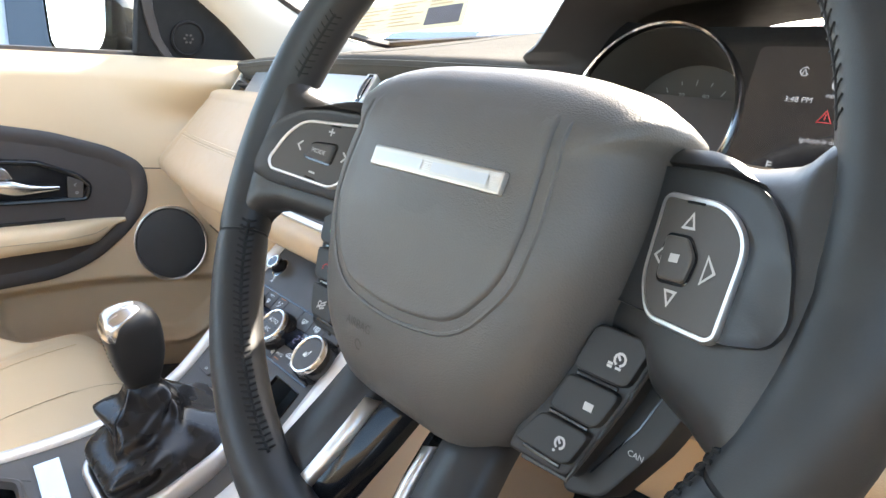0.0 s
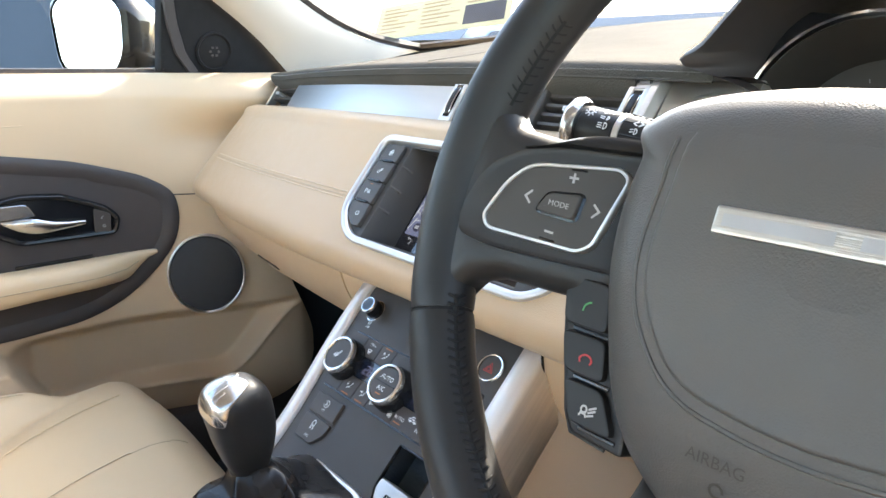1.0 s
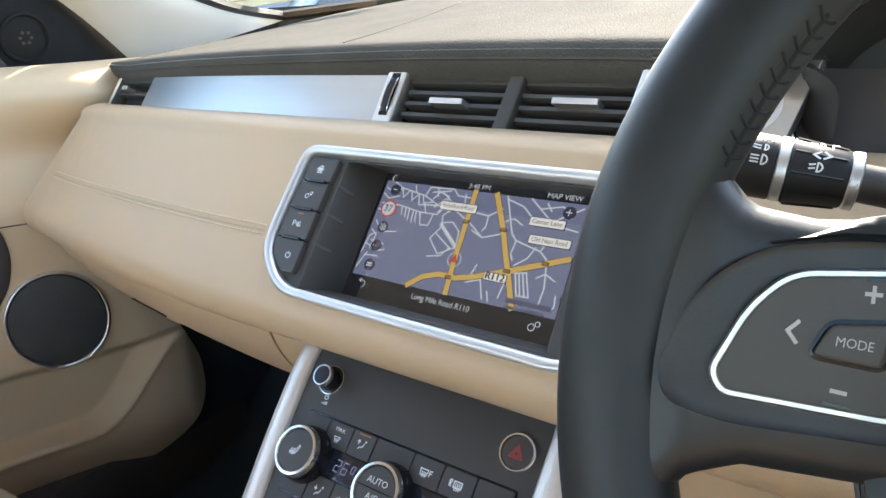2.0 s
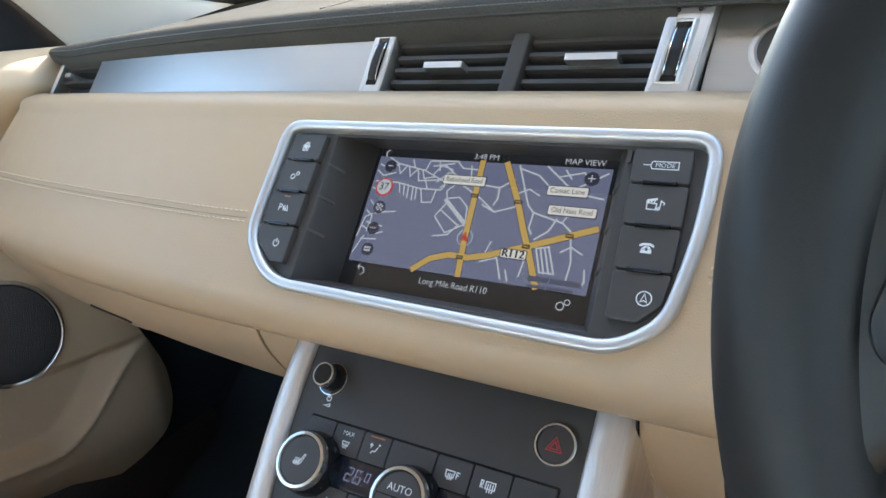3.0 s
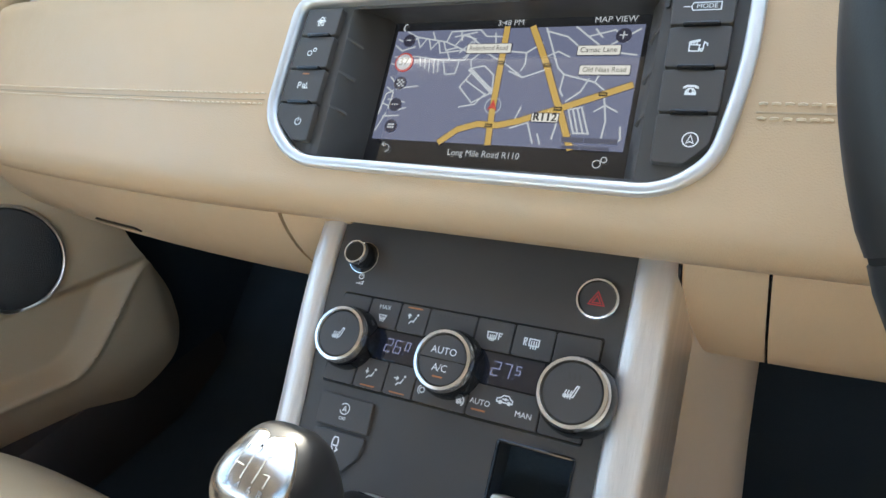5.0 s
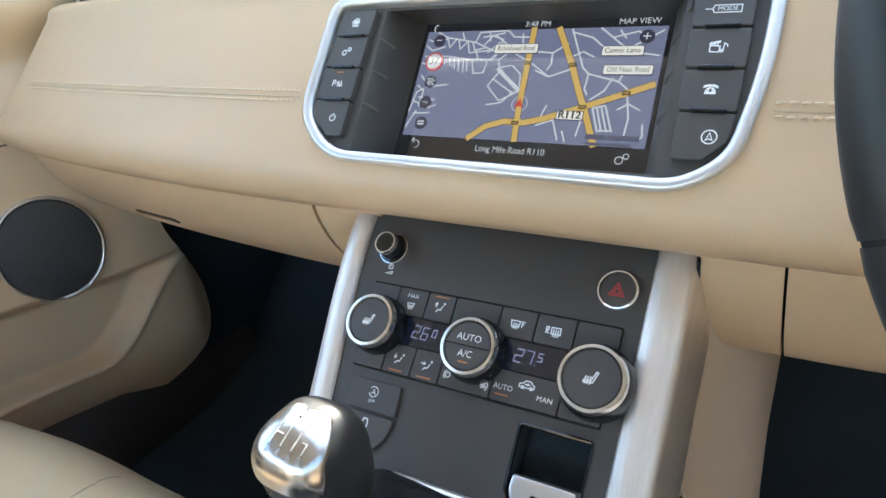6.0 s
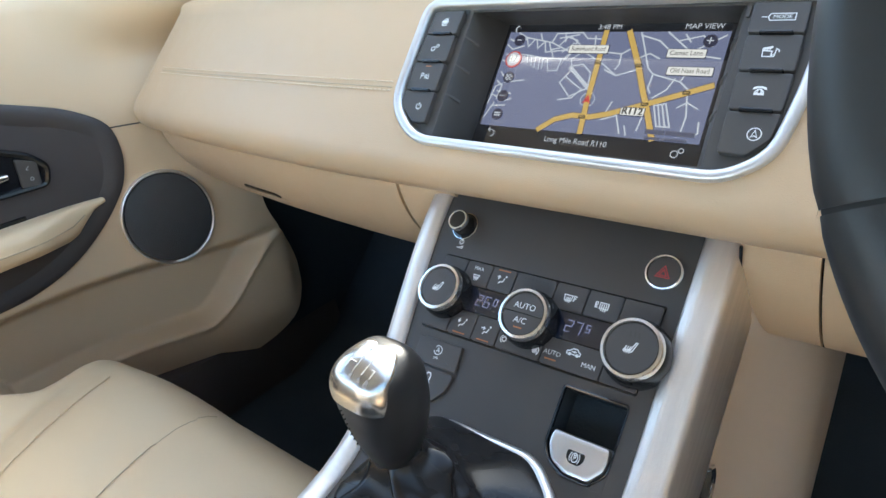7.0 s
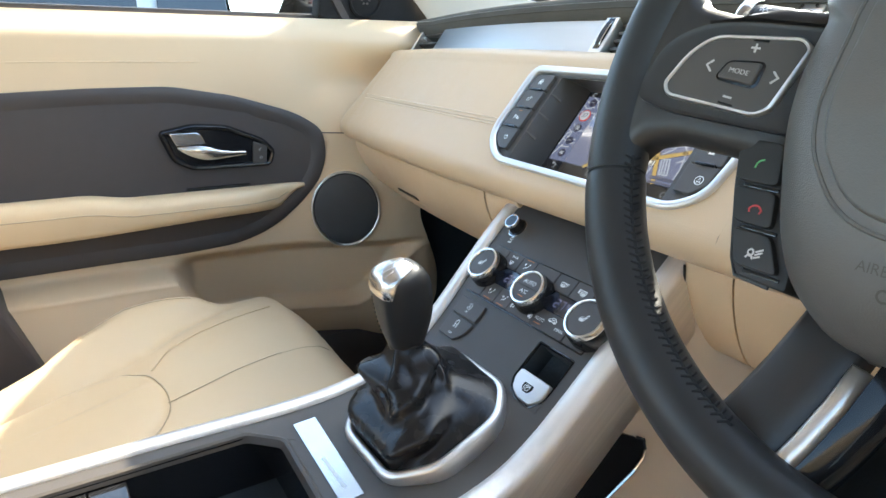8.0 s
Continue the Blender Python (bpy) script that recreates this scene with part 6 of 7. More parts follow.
def rim_piece(name, a0, a1, k, label):
    rows = []
    for i, a in enumerate(steps(radians(a0), radians(a1), k)):
        e = min(i, k - i)
        rows.append([rim_point(a, b, 0.965 if e == 0 else 1.0) for b in BS])
    return part(name, loft(rows, caps=True), WHEEL_LEATHER, wheel, label, sharp=80)


rim_piece("rim_top", -20.5, 200.0, 110, "smooth black leather upper rim")
lower = rim_piece("rim_lower", 200.6, 338.9, 70, "black leather lower rim")


for a0, a1 in ((197, 204), (336, 343)):
    part("rim_joint", loft([[rim_point(a, b, 0.93) for b in BS] for a in steps(radians(a0), radians(a1), 6)], caps=True), THREAD_DARK, lower, sharp=80)


def rim_stitch(a0, a1, k, parent, lift=1.02, r=0.0009):
    bm = bmesh.new()
    for i in range(k):
        a = radians(a0 + (a1 - a0) * i / k)
        d = radians((a1 - a0) / k)
        for b0, b1, da in ((2.46, 2.70, 0.40), (3.00, 2.74, 0.40)):
            tube([rim_point(a, b0, 0.985), rim_point(a + d * da * 0.5, b0 * 0.6 + b1 * 0.4, lift + 0.006), rim_point(a + d * da, b1, lift - 0.004)], r, 5, bm=bm)
    tube([rim_point(radians(w), 2.72, lift - 0.045) for w in steps(a0, a1, 24)], 0.0012, 6, bm=bm)
    part("rim_stitching", bm, THREAD_DARK, parent, "black baseball stitching", sharp=80)


rim_stitch(198, 252, 36, lower, 1.006, 0.0008)
rim_stitch(342, 288, 36, lower, 1.006, 0.0008)
rim_stitch(148, 164, 10, lower, 0.991, 0.0005)
rim_stitch(32, 16, 10, lower, 0.991, 0.0005)
HALF_HUB = [(0.030, 0.0640), (0.060, 0.0605), (0.080, 0.0550), (0.0925, 0.0455), (0.0930, 0.0400), (0.0885, 0.0330), (0.0910, 0.0150), (0.0910, 0.0), (0.0875, -0.0270), (0.0765, -0.0650), (0.0650, -0.0850), (0.0400, -0.1040)]
HUB = rounded(HALF_HUB + [(-u, v) for u, v in HALF_HUB[::-1]], [0.02, 0.02, 0.012, 0.008, 0.005, 0.010, 0.02, 0.02, 0.02, 0.02, 0.02, 0.02] + [0.02, 0.02, 0.02, 0.02, 0.02, 0.02, 0.010, 0.005, 0.008, 0.012, 0.02, 0.02], 4)
HUB_C = (0.0, -0.014)
HUB_STEPS = [(0.88, -0.050), (0.97, -0.046), (1.0, -0.038), (1.0, -0.022), (0.975, -0.0125), (0.93, -0.0045), (0.87, 0.0015), (0.79, 0.0060), (0.68, 0.0088), (0.5, 0.0106), (0.25, 0.0115)]
Wh = lambda u, v, n=0.0: W(u, v, n + 0.12 * min(0.0, v + 0.015))


def table(rows, x):
    """Reads a value off a short table by straight lines."""
    for (x0, a), (x1, b) in zip(rows, rows[1:]):
        if x <= x1:
            return a + (b - a) * max(0.0, (x - x0) / (x1 - x0))
    return rows[-1][1]


def hub_n(u, v):
    """The height of the airbag cover over the wheel's plane."""
    du, dv = u - HUB_C[0], v - HUB_C[1]
    s = 0.0
    for (ax, ay), (bx, by) in zip(HUB, HUB[1:] + HUB[:1]):
        ax, ay, bx, by = ax - HUB_C[0], ay - HUB_C[1], bx - HUB_C[0], by - HUB_C[1]
        den = ax * by - ay * bx
        if abs(den) > 1e-12:
            p, q = (du * by - dv * bx) / den, (ax * dv - ay * du) / den
            if p >= -1e-9 and q >= -1e-9:
                s = max(s, p + q)
    return table([(k, n) for k, n in HUB_STEPS[:2:-1]], s)


Hn = lambda u, v, n=0.0: Wh(u, v, hub_n(u, v) + n)
hub = part("hub", star(Wh, HUB, HUB_STEPS, HUB_C), HUB_PLASTIC, wheel, "dark grained airbag cover", sharp=80)
HALF_SHIELD = [(0.0, -0.0565), (0.040, -0.0510), (0.0575, -0.0280), (0.0610, -0.0080), (0.0590, 0.0200), (0.0570, 0.0520)]
SHIELD = rounded([(-u, v) for u, v in HALF_SHIELD[:0:-1]] + HALF_SHIELD, [0.004, 0.03, 0.02, 0.012, 0.016, 0.02, 0.016, 0.012, 0.02, 0.03, 0.004], 5)
bm = bmesh.new()
loops = []
for s, n in ((1.0, -0.0012), (0.997, 0.0006), (0.985, 0.0015), (0.965, 0.0016), (0.93, 0.0012), (0.85, 0.0010), (0.7, 0.0010), (0.5, 0.0010), (0.25, 0.0010)):
    loops.append([Hn(s * u, s * v, n - 0.0024 * smooth((s * v - 0.030) / 0.018)) for u, v in SHIELD])
loft(loops, bm=bm)
bm.faces.new([bm.verts.new(p) for p in loops[-1]])
part("cover_panel", bm, HUB_PLASTIC, hub, "raised shield-shaped cover panel", sharp=80)
rim_line = inset(SHIELD, -0.0048)
part("cover_ridge", tube([Hn(u, v, -0.0002 - 0.0016 * smooth((v - 0.030) / 0.018)) for u, v in rim_line[2:-2]], 0.0011, 6), HUB_PLASTIC, hub)
BADGE = rounded(box(-0.0390, 0.0020, 0.0465, 0.0115), 0.001, 2)
badge = part("wheel_badge", prism(W, BADGE, 0.004, 0.0140, 0.0010), ALU, hub, "brushed metal badge strip")
for i in range(11):
    if i != 5:
        part("badge_mark", strokes(W, [[-0.0345 + 0.0068 * i, 0.0068, -0.0303 + 0.0068 * i, 0.0068]], 0.0042, 0.0141), BADGE_PRINT, badge)
part("airbag_lettering", words("AIRBAG", 0.0058, Hn, -0.020, -0.0700, 0.0005), PANEL, hub)
part("airbag_symbol", strokes(Hn, [arc(-0.018, -0.0785, 0.0022, 0, 300, 10)], 0.0009, 0.0005), PANEL, hub)

ARM_TOP = [(0.060, 0.0420), (0.100, 0.0385), (0.128, 0.0335), (0.143, 0.0345), (0.153, 0.0450), (0.161, 0.0640), (0.166, 0.0760)]
ARM_LOW = [(0.060, -0.0420), (0.085, -0.0365), (0.105, -0.0335), (0.135, -0.0345), (0.147, -0.0400), (0.156, -0.0540), (0.162, -0.0700), (0.166, -0.0800)]
ARM_LOW_R = [(0.060, -0.0420), (0.085, -0.0340), (0.106, -0.0345), (0.114, -0.0440), (0.135, -0.0500), (0.150, -0.0560), (0.158, -0.0660), (0.162, -0.0740), (0.166, -0.0800)]
TEAR = rounded([(-0.1570, -0.0120), (-0.1530, 0.0040), (-0.1460, 0.0160), (-0.1360, 0.0240), (-0.1200, 0.0285), (-0.0800, 0.0330), (-0.0760, -0.0190), (-0.1100, -0.0210), (-0.1400, -0.0225), (-0.1540, -0.0195)], [0.008, 0.01, 0.01, 0.01, 0.01, 0.002, 0.002, 0.01, 0.012, 0.008], 4)
for s in (-1, 1):
    Fs = (lambda u, v, n=0.0: W(u, v, n)) if s < 0 else (lambda u, v, n=0.0: W(-u, v, n))
    Fd = lambda u, v, n=0.0: Fs(u, v, n + 0.52 * (min(0.150, max(0.072, -u)) - 0.114))
    Fp = lambda u, v, n=0.0: Fd(-0.1155 + (u + 0.114) * 0.79, 0.002 + (v - 0.003) * 0.95, n)
    rows = []
    for a in steps(0.060, 0.166, 34):
        top, low, row = table(ARM_TOP, a), table(ARM_LOW if s < 0 else ARM_LOW_R, a), []
        for k in [0, 0.012, 0.035, 0.07, 0.11, 0.16, 0.3, 0.5, 0.7, 0.84, 0.89, 0.93, 0.965, 0.988, 1.0]:
            e = max(0.0, (abs(2 * k - 1) - 0.70) / 0.30)
            row.append(Fd(-a, low + (top - low) * k, -0.0092 - 0.011 * (1 - math.sqrt(max(0.0, 1 - e * e)))))
        rows.append(row + [Fd(-a, top - 0.003, -0.030), Fd(-a, low + 0.003, -0.030)])
    spoke = part("spoke", loft(rows, caps=True), SPOKE_BLACK, wheel, "black satin spoke", sharp=80)
    part("spoke_inset", star(Fd, TEAR, [(1, -0.0110), (0.999, -0.0080), (0.992, -0.0070), (0.975, -0.0074), (0.9, -0.0076), (0.6, -0.0076), (0.3, -0.0076)], (-0.113, 0.004)), SPOKE_BLACK, spoke, "teardrop spoke inset")
    ledge = []
    for a in steps(0.074, 0.136, 20):
        v0 = table([(0.074, 0.0345), (0.120, 0.0297), (0.140, 0.0230)], a)
        w = 0.0062 * smooth((0.136 - a) / 0.03) + 0.0004
        ledge.append([Fd(-a, v0, -0.0095), Fd(-a, v0 + 0.0006, -0.0072), Fd(-a, v0 + w * 0.5, -0.0074), Fd(-a, v0 + w, -0.0098), Fd(-a, v0 + w + 0.0008, -0.0150)])
    part("spoke_ledge", loft(ledge, around=False), KEY_BLACK, spoke, "narrow satin ledge along the spoke")
    if s < 0:
        POD = rounded([(-0.1310, 0.0190), (-0.0965, 0.0255), (-0.0915, 0.0210), (-0.0985, -0.0110), (-0.1040, -0.0155), (-0.1415, -0.0155), (-0.1450, -0.0095), (-0.1390, 0.0085)], 0.0075, 6)
        keyp = [(-0.1200, 0.0085), (-0.1035, 0.0110), (-0.1045, -0.0010), (-0.1240, -0.0005)]
        keyp = [(-0.1155 + (u + 0.114) * 0.79, 0.002 + (v - 0.003) * 0.95) for u, v in keyp]
    else:
        POD = rounded([(-0.0940, 0.0225), (-0.1260, 0.0185), (-0.1385, 0.0080), (-0.1385, -0.0215), (-0.1350, -0.0240), (-0.1060, -0.0225), (-0.0970, -0.0100)], [0.006, 0.008, 0.012, 0.005, 0.005, 0.006, 0.02], 6)
        keyp = [(-0.1040, 0.0065), (-0.1150, 0.0060), (-0.1205, 0.0000), (-0.1195, -0.0085), (-0.1060, -0.0085)]
    pod = part("control_pad", prism(Fd, inset(POD, 0.0012), -0.012, -0.0056, 0.0012), BUTTON, wheel, "thumb control pad with silver outline")
    part("pad_outline", band(Fd, POD, [(0, -0.012), (0, -0.0064), (0.0007, -0.0052), (0.0018, -0.0052), (0.0025, -0.0075)], closed=False), SATIN, pod)
    part("centre_key", prism(Fd, rounded(keyp, 0.0022, 4), -0.008, -0.0035, 0.0010), BUTTON, pod)
    part("key_gap", band(Fd, inset(rounded(keyp, 0.0022, 4), -0.0011), [(0, -0.0054), (0.0011, -0.0052)], closed=False), GLOSS, pod)
    if s < 0:
        part("pad_lettering", words("MODE", 0.0036, Fp, -0.1130, 0.0042, -0.0033), WHEEL_MARK, pod)
        part("pad_symbol", strokes(Fp, [mm(-112.5, 17.6, -108.5, 17.9), mm(-110.4, 15.7, -110.6, 19.7), mm(-117, -8.7, -113, -8.9), mm(-128.6, 7.6, -131.2, 4.8, -128.4, 2.0), mm(-97.6, 8.2, -94.6, 5.6, -97.2, 2.6)], 0.0011, -0.0054), WHEEL_MARK, pod)
        for rib in (mm(-112.5, 21.4, -105.5, 22.0), mm(-118.5, -12.2, -111.5, -12.5)):
            part("pad_rib", strokes(Fp, [rib], 0.0009, -0.0054), GLOSS, pod)
    else:
        part("pad_symbol", strokes(Fd, [mm(-109.6, 9.6, -115.0, 9.4, -112.6, 14.2, -109.6, 9.6), mm(-111.8, -11.6, -116.8, -11.8, -114.8, -16.2, -111.8, -11.6), mm(-125.4, 1.2, -129.8, -3.4, -125.4, -7.0, -125.4, 1.2), mm(-104.4, 2.2, -101.0, -0.8, -104.6, -3.4, -104.4, 2.2)], 0.0010, -0.0054), WHEEL_MARK, pod)
        part("pad_symbol", strokes(Fd, [mm(-113.6, -1.2, -110.8, -1.2)], 0.0028, -0.0033), WHEEL_MARK, pod)
        part("pad_rib", strokes(Fd, [mm(-116, 17.6, -108, 18.4)], 0.0009, -0.0054), GLOSS, pod)
    # a column of three flush keys beside the airbag cover, parted by slots
    dv = 0.0 if s < 0 else -0.0055
    EDGE = [(-0.0960, 0.0780), (-0.0855, 0.0860), (-0.0800, 0.0920), (-0.0645, 0.0975), (-0.0460, 0.1040), (-0.0250, 0.1095)]
    edge_u = lambda v: -table(EDGE, v)
    inner_u = lambda v: -table([(-0.104, 0.042), (-0.085, 0.067), (-0.065, 0.0785), (-0.027, 0.0875), (0.0, 0.091)], v) + 0.001
    spans = [(-0.0240, -0.0440), (-0.0468, -0.0635), (-0.0663, -0.0830)] if s < 0 else [(-0.0240, -0.0425), (-0.0447, -0.0598), (-0.0620, -0.0765)]
    foot = spans[-1][1]
    for i, (v0, v1) in enumerate(spans):
        kp = [(edge_u(v0), v0 + dv), (inner_u(v0 + dv), v0 + dv), (inner_u(v1 + dv), v1 + dv), (edge_u(v1), v1 + dv)]
        kk = part("phone_key" if s < 0 else "cruise_key", prism(Fs, rounded(kp, 0.0040, 4), -0.034, -0.0165, 0.0008), KEY_BLACK, wheel, "black wheel-mounted key")
        part("slot_tab", prism(Fs, box(edge_u(v1) + 0.004, v1 + dv - 0.0024, edge_u(v1) + 0.022, v1 + dv - 0.0006), -0.030, -0.0190, 0.0004), GLOSS, kk)
        cu, cv = (edge_u(v0) + edge_u(v1)) / 2 + (0.0125 if s < 0 else 0.0075), (v0 + v1) / 2 + dv - 0.001
        if s < 0:
            lines = ([arc(0.002, -0.002, 0.0042, 95, 190, 8)], [arc(0, -0.002, 0.0040, 20, 160, 8), mm(-3.8, -0.6, -3.2, -2.2), mm(3.8, -0.6, 3.2, -2.2)], [arc(-0.0026, 0, 0.0017, 0, 360, 10), mm(-4.6, -3.6, -4.0, -2.2, -1.2, -2.2, -0.6, -3.6), mm(0.4, -1, 4.0, 1.0), mm(0.4, 0.8, 4.0, 2.8), mm(0.2, -2.8, 3.4, -1.4)])[i]
            part("key_symbol", strokes(shifted(Fs, cu, cv, 0.8), lines, 0.0011, -0.0163), (GREEN_MARK, RED_MARK, WHEEL_MARK)[i], kk)
        else:
            lines = ([arc(0, 0.001, 0.0030, -60, 250, 10), mm(0, 1, 2, 3.4), mm(-1.6, -3.4, 0.8, -3.4), mm(3.4, -2.0, 5.6, -2.0), mm(3.4, -3.6, 5.6, -3.6)], [mm(-1.4, 0, 1.6, 0)], [arc(0, 1e-3, 0.0028, -60, 250, 10), mm(0, 1, 1.8, 3), mm(1.6, -3.6, 2.4, -3.6)])[i]
            part("key_symbol", strokes(shifted(Fs, cu, cv, 0.72), lines, 0.0013 if i != 1 else 0.0040, -0.0163), WHEEL_MARK, kk)
    SUR = [(edge_u(v) - 0.0012, v + dv) for v in (-0.0240, -0.0460, -0.0600, foot + 0.003)] + [(edge_u(foot) + 0.001, foot - 0.0045 + dv), (inner_u(foot - 0.006 + dv) - 0.002, foot - 0.0055 + dv), (-0.072, -0.0240 + dv)]
    part("key_surround", prism(Fs, rounded(SUR, 0.0025, 3), -0.042, -0.0200, 0.0012), KEY_BLACK, wheel)
    part("surround_edge", tube([Fs(edge_u(v) - 0.0013, v + dv, -0.0212) for v in steps(-0.026, foot + 0.003, 12)] + [Fs(edge_u(foot) + 0.0002, foot - 0.0046 + dv, -0.0212), Fs(inner_u(foot + dv) - 0.004, foot - 0.0057 + dv, -0.0212)], 0.0010, 6), SPOKE_BLACK, wheel)
    if s > 0:
        flap = part("cancel_key", prism(Fs, rounded([(-0.1045, -0.0360), (-0.1225, -0.0465), (-0.1160, -0.0650), (-0.1030, -0.0890), (-0.0870, -0.0940), (-0.080, -0.070)], 0.004, 4), -0.046, -0.030, 0.0012), KEY_BLACK, wheel, "black cancel key behind the cruise keys")
        part("key_line", strokes(lambda u, v, n=0.0: Fs(u, v, n), [mm(-113.5, -42.5, -108, -60, -96, -82)], 0.0007, -0.0298), GLOSS, flap)
        part("paddle_lettering", words("CAN", 0.0030, lambda u, v, n=0.0: W(u, v, n), 0.1100, -0.0690, -0.0296), WHEEL_MARK, flap)
    # lower twin spoke with a silver blade and a glossy inner face
    low = [(-0.0365, -0.088, -0.030), (-0.0372, -0.104, -0.023), (-0.0385, -0.120, -0.0165), (-0.0415, -0.138, -0.0100), (-0.0470, -0.160, -0.0030), (-0.0490, -0.168, -0.0010)]
    leg = part("lower_spoke", loft([[Fs(u + du, v + dv2, n + dn) for du, dv2, dn in ((-0.020 - 0.004 * i / 5, 0.004, -0.014), (-0.0195 - 0.004 * i / 5, 0.004, -0.005), (-0.016 - 0.003 * i / 5, 0.003, -0.0008), (-0.004, 0.0, 0.0010), (0.009, -0.002, 0.0006), (0.011, -0.003, -0.004), (0.011, -0.003, -0.016))] for i, (u, v, n) in enumerate(low)], caps=True), SPOKE_BLACK, wheel, "dark lower spoke", sharp=80)
    part("silver_blade", loft([[Fs(u + du, v + dv2, n + dn) for du, dv2, dn in ((0.0102, -0.003, -0.010), (0.0100, -0.002, 0.0014), (0.0112, -0.003, 0.0030), (0.0150, -0.004, 0.0026), (0.0168, -0.005, 0.0010), (0.0170, -0.005, -0.012))] for u, v, n in low[1:]], caps=True), SATIN, leg, "satin silver spoke blade", sharp=80)
    part("gloss_face", loft([[Fs(u + du, v + dv2, n + dn) for du, dv2, dn in ((0.0172, -0.005, -0.018), (0.0172, -0.005, -0.0020), (0.0240, -0.006, -0.0060), (0.0300 - 0.004 * i / 5, -0.006, -0.0130), (0.0300 - 0.004 * i / 5, -0.006, -0.022))] for i, (u, v, n) in enumerate(low)], caps=True), GLOSS, leg, "glossy black inner spoke face", sharp=80)

# the lighting stalk behind the wheel
stalk = thing("control_stalk", (0.33, -0.08, 1.02), "black lighting stalk with silver tip and white symbols", "control stalk")
ST0, ST = Vector((0.2405, -0.100, 1.0515)), Vector((-0.985, -0.12, 0.12)).normalized()
ST_N = Vector((0.0, -0.62, 0.78))
ST_N = (ST_N - ST * ST_N.dot(ST)).normalized()
ST_S = ST_N.cross(ST).normalized()
ST_S = ST_S if ST_S.z > 0 else -ST_S
part("stem", tube([Vector((0.345, -0.060, 1.015)), Vector((0.290, -0.080, 1.040)), ST0], 0.0070, 14), PANEL, stalk)


def barrel(name, rings, mat, label=""):
    return part(name, loft([[ST0 + ST * a + (ST_N * math.cos(w) + ST_S * math.sin(w)) * r for w in AS[::2]] for a, r in rings], caps=True), mat, stalk, label)


barrel("silver_band", [(-0.0045, 0.0098), (-0.0040, 0.0106), (-0.0012, 0.0106), (-0.0006, 0.0100)], SATIN)
collar = barrel("rotary_collar", [(-0.0010, 0.0094), (0.0002, 0.0104), (0.010, 0.0112), (0.0185, 0.0122), (0.0192, 0.0116)], KEY_BLACK, "ribbed black rotary collar")
barrel("silver_band", [(0.0188, 0.0112), (0.0194, 0.0121), (0.0226, 0.0121), (0.0232, 0.0114)], SATIN)
switch_end = barrel("rotary_switch", [(0.0230, 0.0112), (0.0238, 0.0120), (0.0440, 0.0126), (0.0450, 0.0120)], KEY_BLACK, "black rotary light switch")
barrel("stalk_tip", [(0.0448, 0.0120), (0.0455, 0.0150), (0.0490, 0.0166), (0.0520, 0.0162), (0.0540, 0.0140), (0.0546, 0.0080)], CAP, "polished silver stalk tip")
for i in range(9):
    w = math.pi * 2 * i / 9
    part("grip_rib", tube([ST0 + ST * a + (ST_N * math.cos(w) + ST_S * math.sin(w)) * r for a, r in ((0.0012, 0.0106), (0.010, 0.0114), (0.0180, 0.0122))], 0.0006, 5), KEY_BLACK, collar)


def on_stalk(a):
    """A patch of the stalk's skin that reads from the driver's side, centred at a."""
    r = 0.0118 + 0.0008 * smooth((a - 0.01) / 0.03)
    return lambda u, v, n=0.0: ST0 + ST * (a - u) + ST_S * (r * math.sin(v / r)) + ST_N * (r * math.cos(v / r) + n)


SK = on_stalk(0.0390)
part("stalk_symbol", strokes(SK, [arc(0, 0.001, 0.0016, 0, 360, 10)] + [[0.0023 * math.cos(w), 0.001 + 0.0023 * math.sin(w), 0.0033 * math.cos(w), 0.001 + 0.0033 * math.sin(w)] for w in steps(0, 2 * math.pi, 8)[:-1]], 0.0006, 0.0004), WHITE_MARK, switch_end)
SK = on_stalk(0.0285)
part("stalk_lettering", words("OFF", 0.0046, SK, 0, 0.0035, 0.0004), WHITE_MARK, switch_end)
part("stalk_symbol", strokes(SK, [mm(-3.4, -0.6, -0.8, -1.0), mm(-3.4, -1.8, -0.8, -2.2), arc(0.0006, -0.0014, 0.0012, -90, 90, 6), mm(0.6, -2.6, 0.6, -0.2)], 0.0006, 0.0004), WHITE_MARK, switch_end)
part("stalk_symbol", strokes(SK, [mm(-3.4, -5.0, -0.8, -5.0), mm(-3.4, -6.2, -0.8, -6.2), mm(-3.4, -7.4, -0.8, -7.4), arc(0.0004, -0.0062, 0.0018, -90, 90, 6), mm(0.4, -8.0, 0.4, -4.4)], 0.0006, 0.0004), WHITE_MARK, switch_end)
SK = on_stalk(0.0095)
part("stalk_symbol", strokes(SK, [mm(-4.0, 4.6, -2.0, 4.6), mm(-4.0, 3.2, -2.0, 3.2), arc(-0.0010, 0.0039, 0.0014, -90, 90, 6), mm(-1.0, 2.5, -1.0, 5.3), mm(3.0, 2.6, 3.0, 5.2, 4.8, 5.2)], 0.0006, 0.0008), WHITE_MARK, collar)
part("stalk_symbol", strokes(SK, [mm(-2.6, -1.2, -0.4, 0.4), mm(-2.6, -1.2, -0.4, -2.4), mm(0.8, 0.4, 3.0, -1.0, 0.8, -2.4)], 0.0008, 0.0008), WHITE_MARK, collar)
part("stalk_symbol", strokes(SK, [arc(-0.0006, -0.0058, 0.0016, -90, 90, 6), mm(-0.6, -7.4, -0.6, -4.2), mm(-3.2, -5.2, -1.4, -4.8), mm(-3.2, -6.6, -1.4, -6.2)], 0.0006, 0.0008), WHITE_MARK, collar)

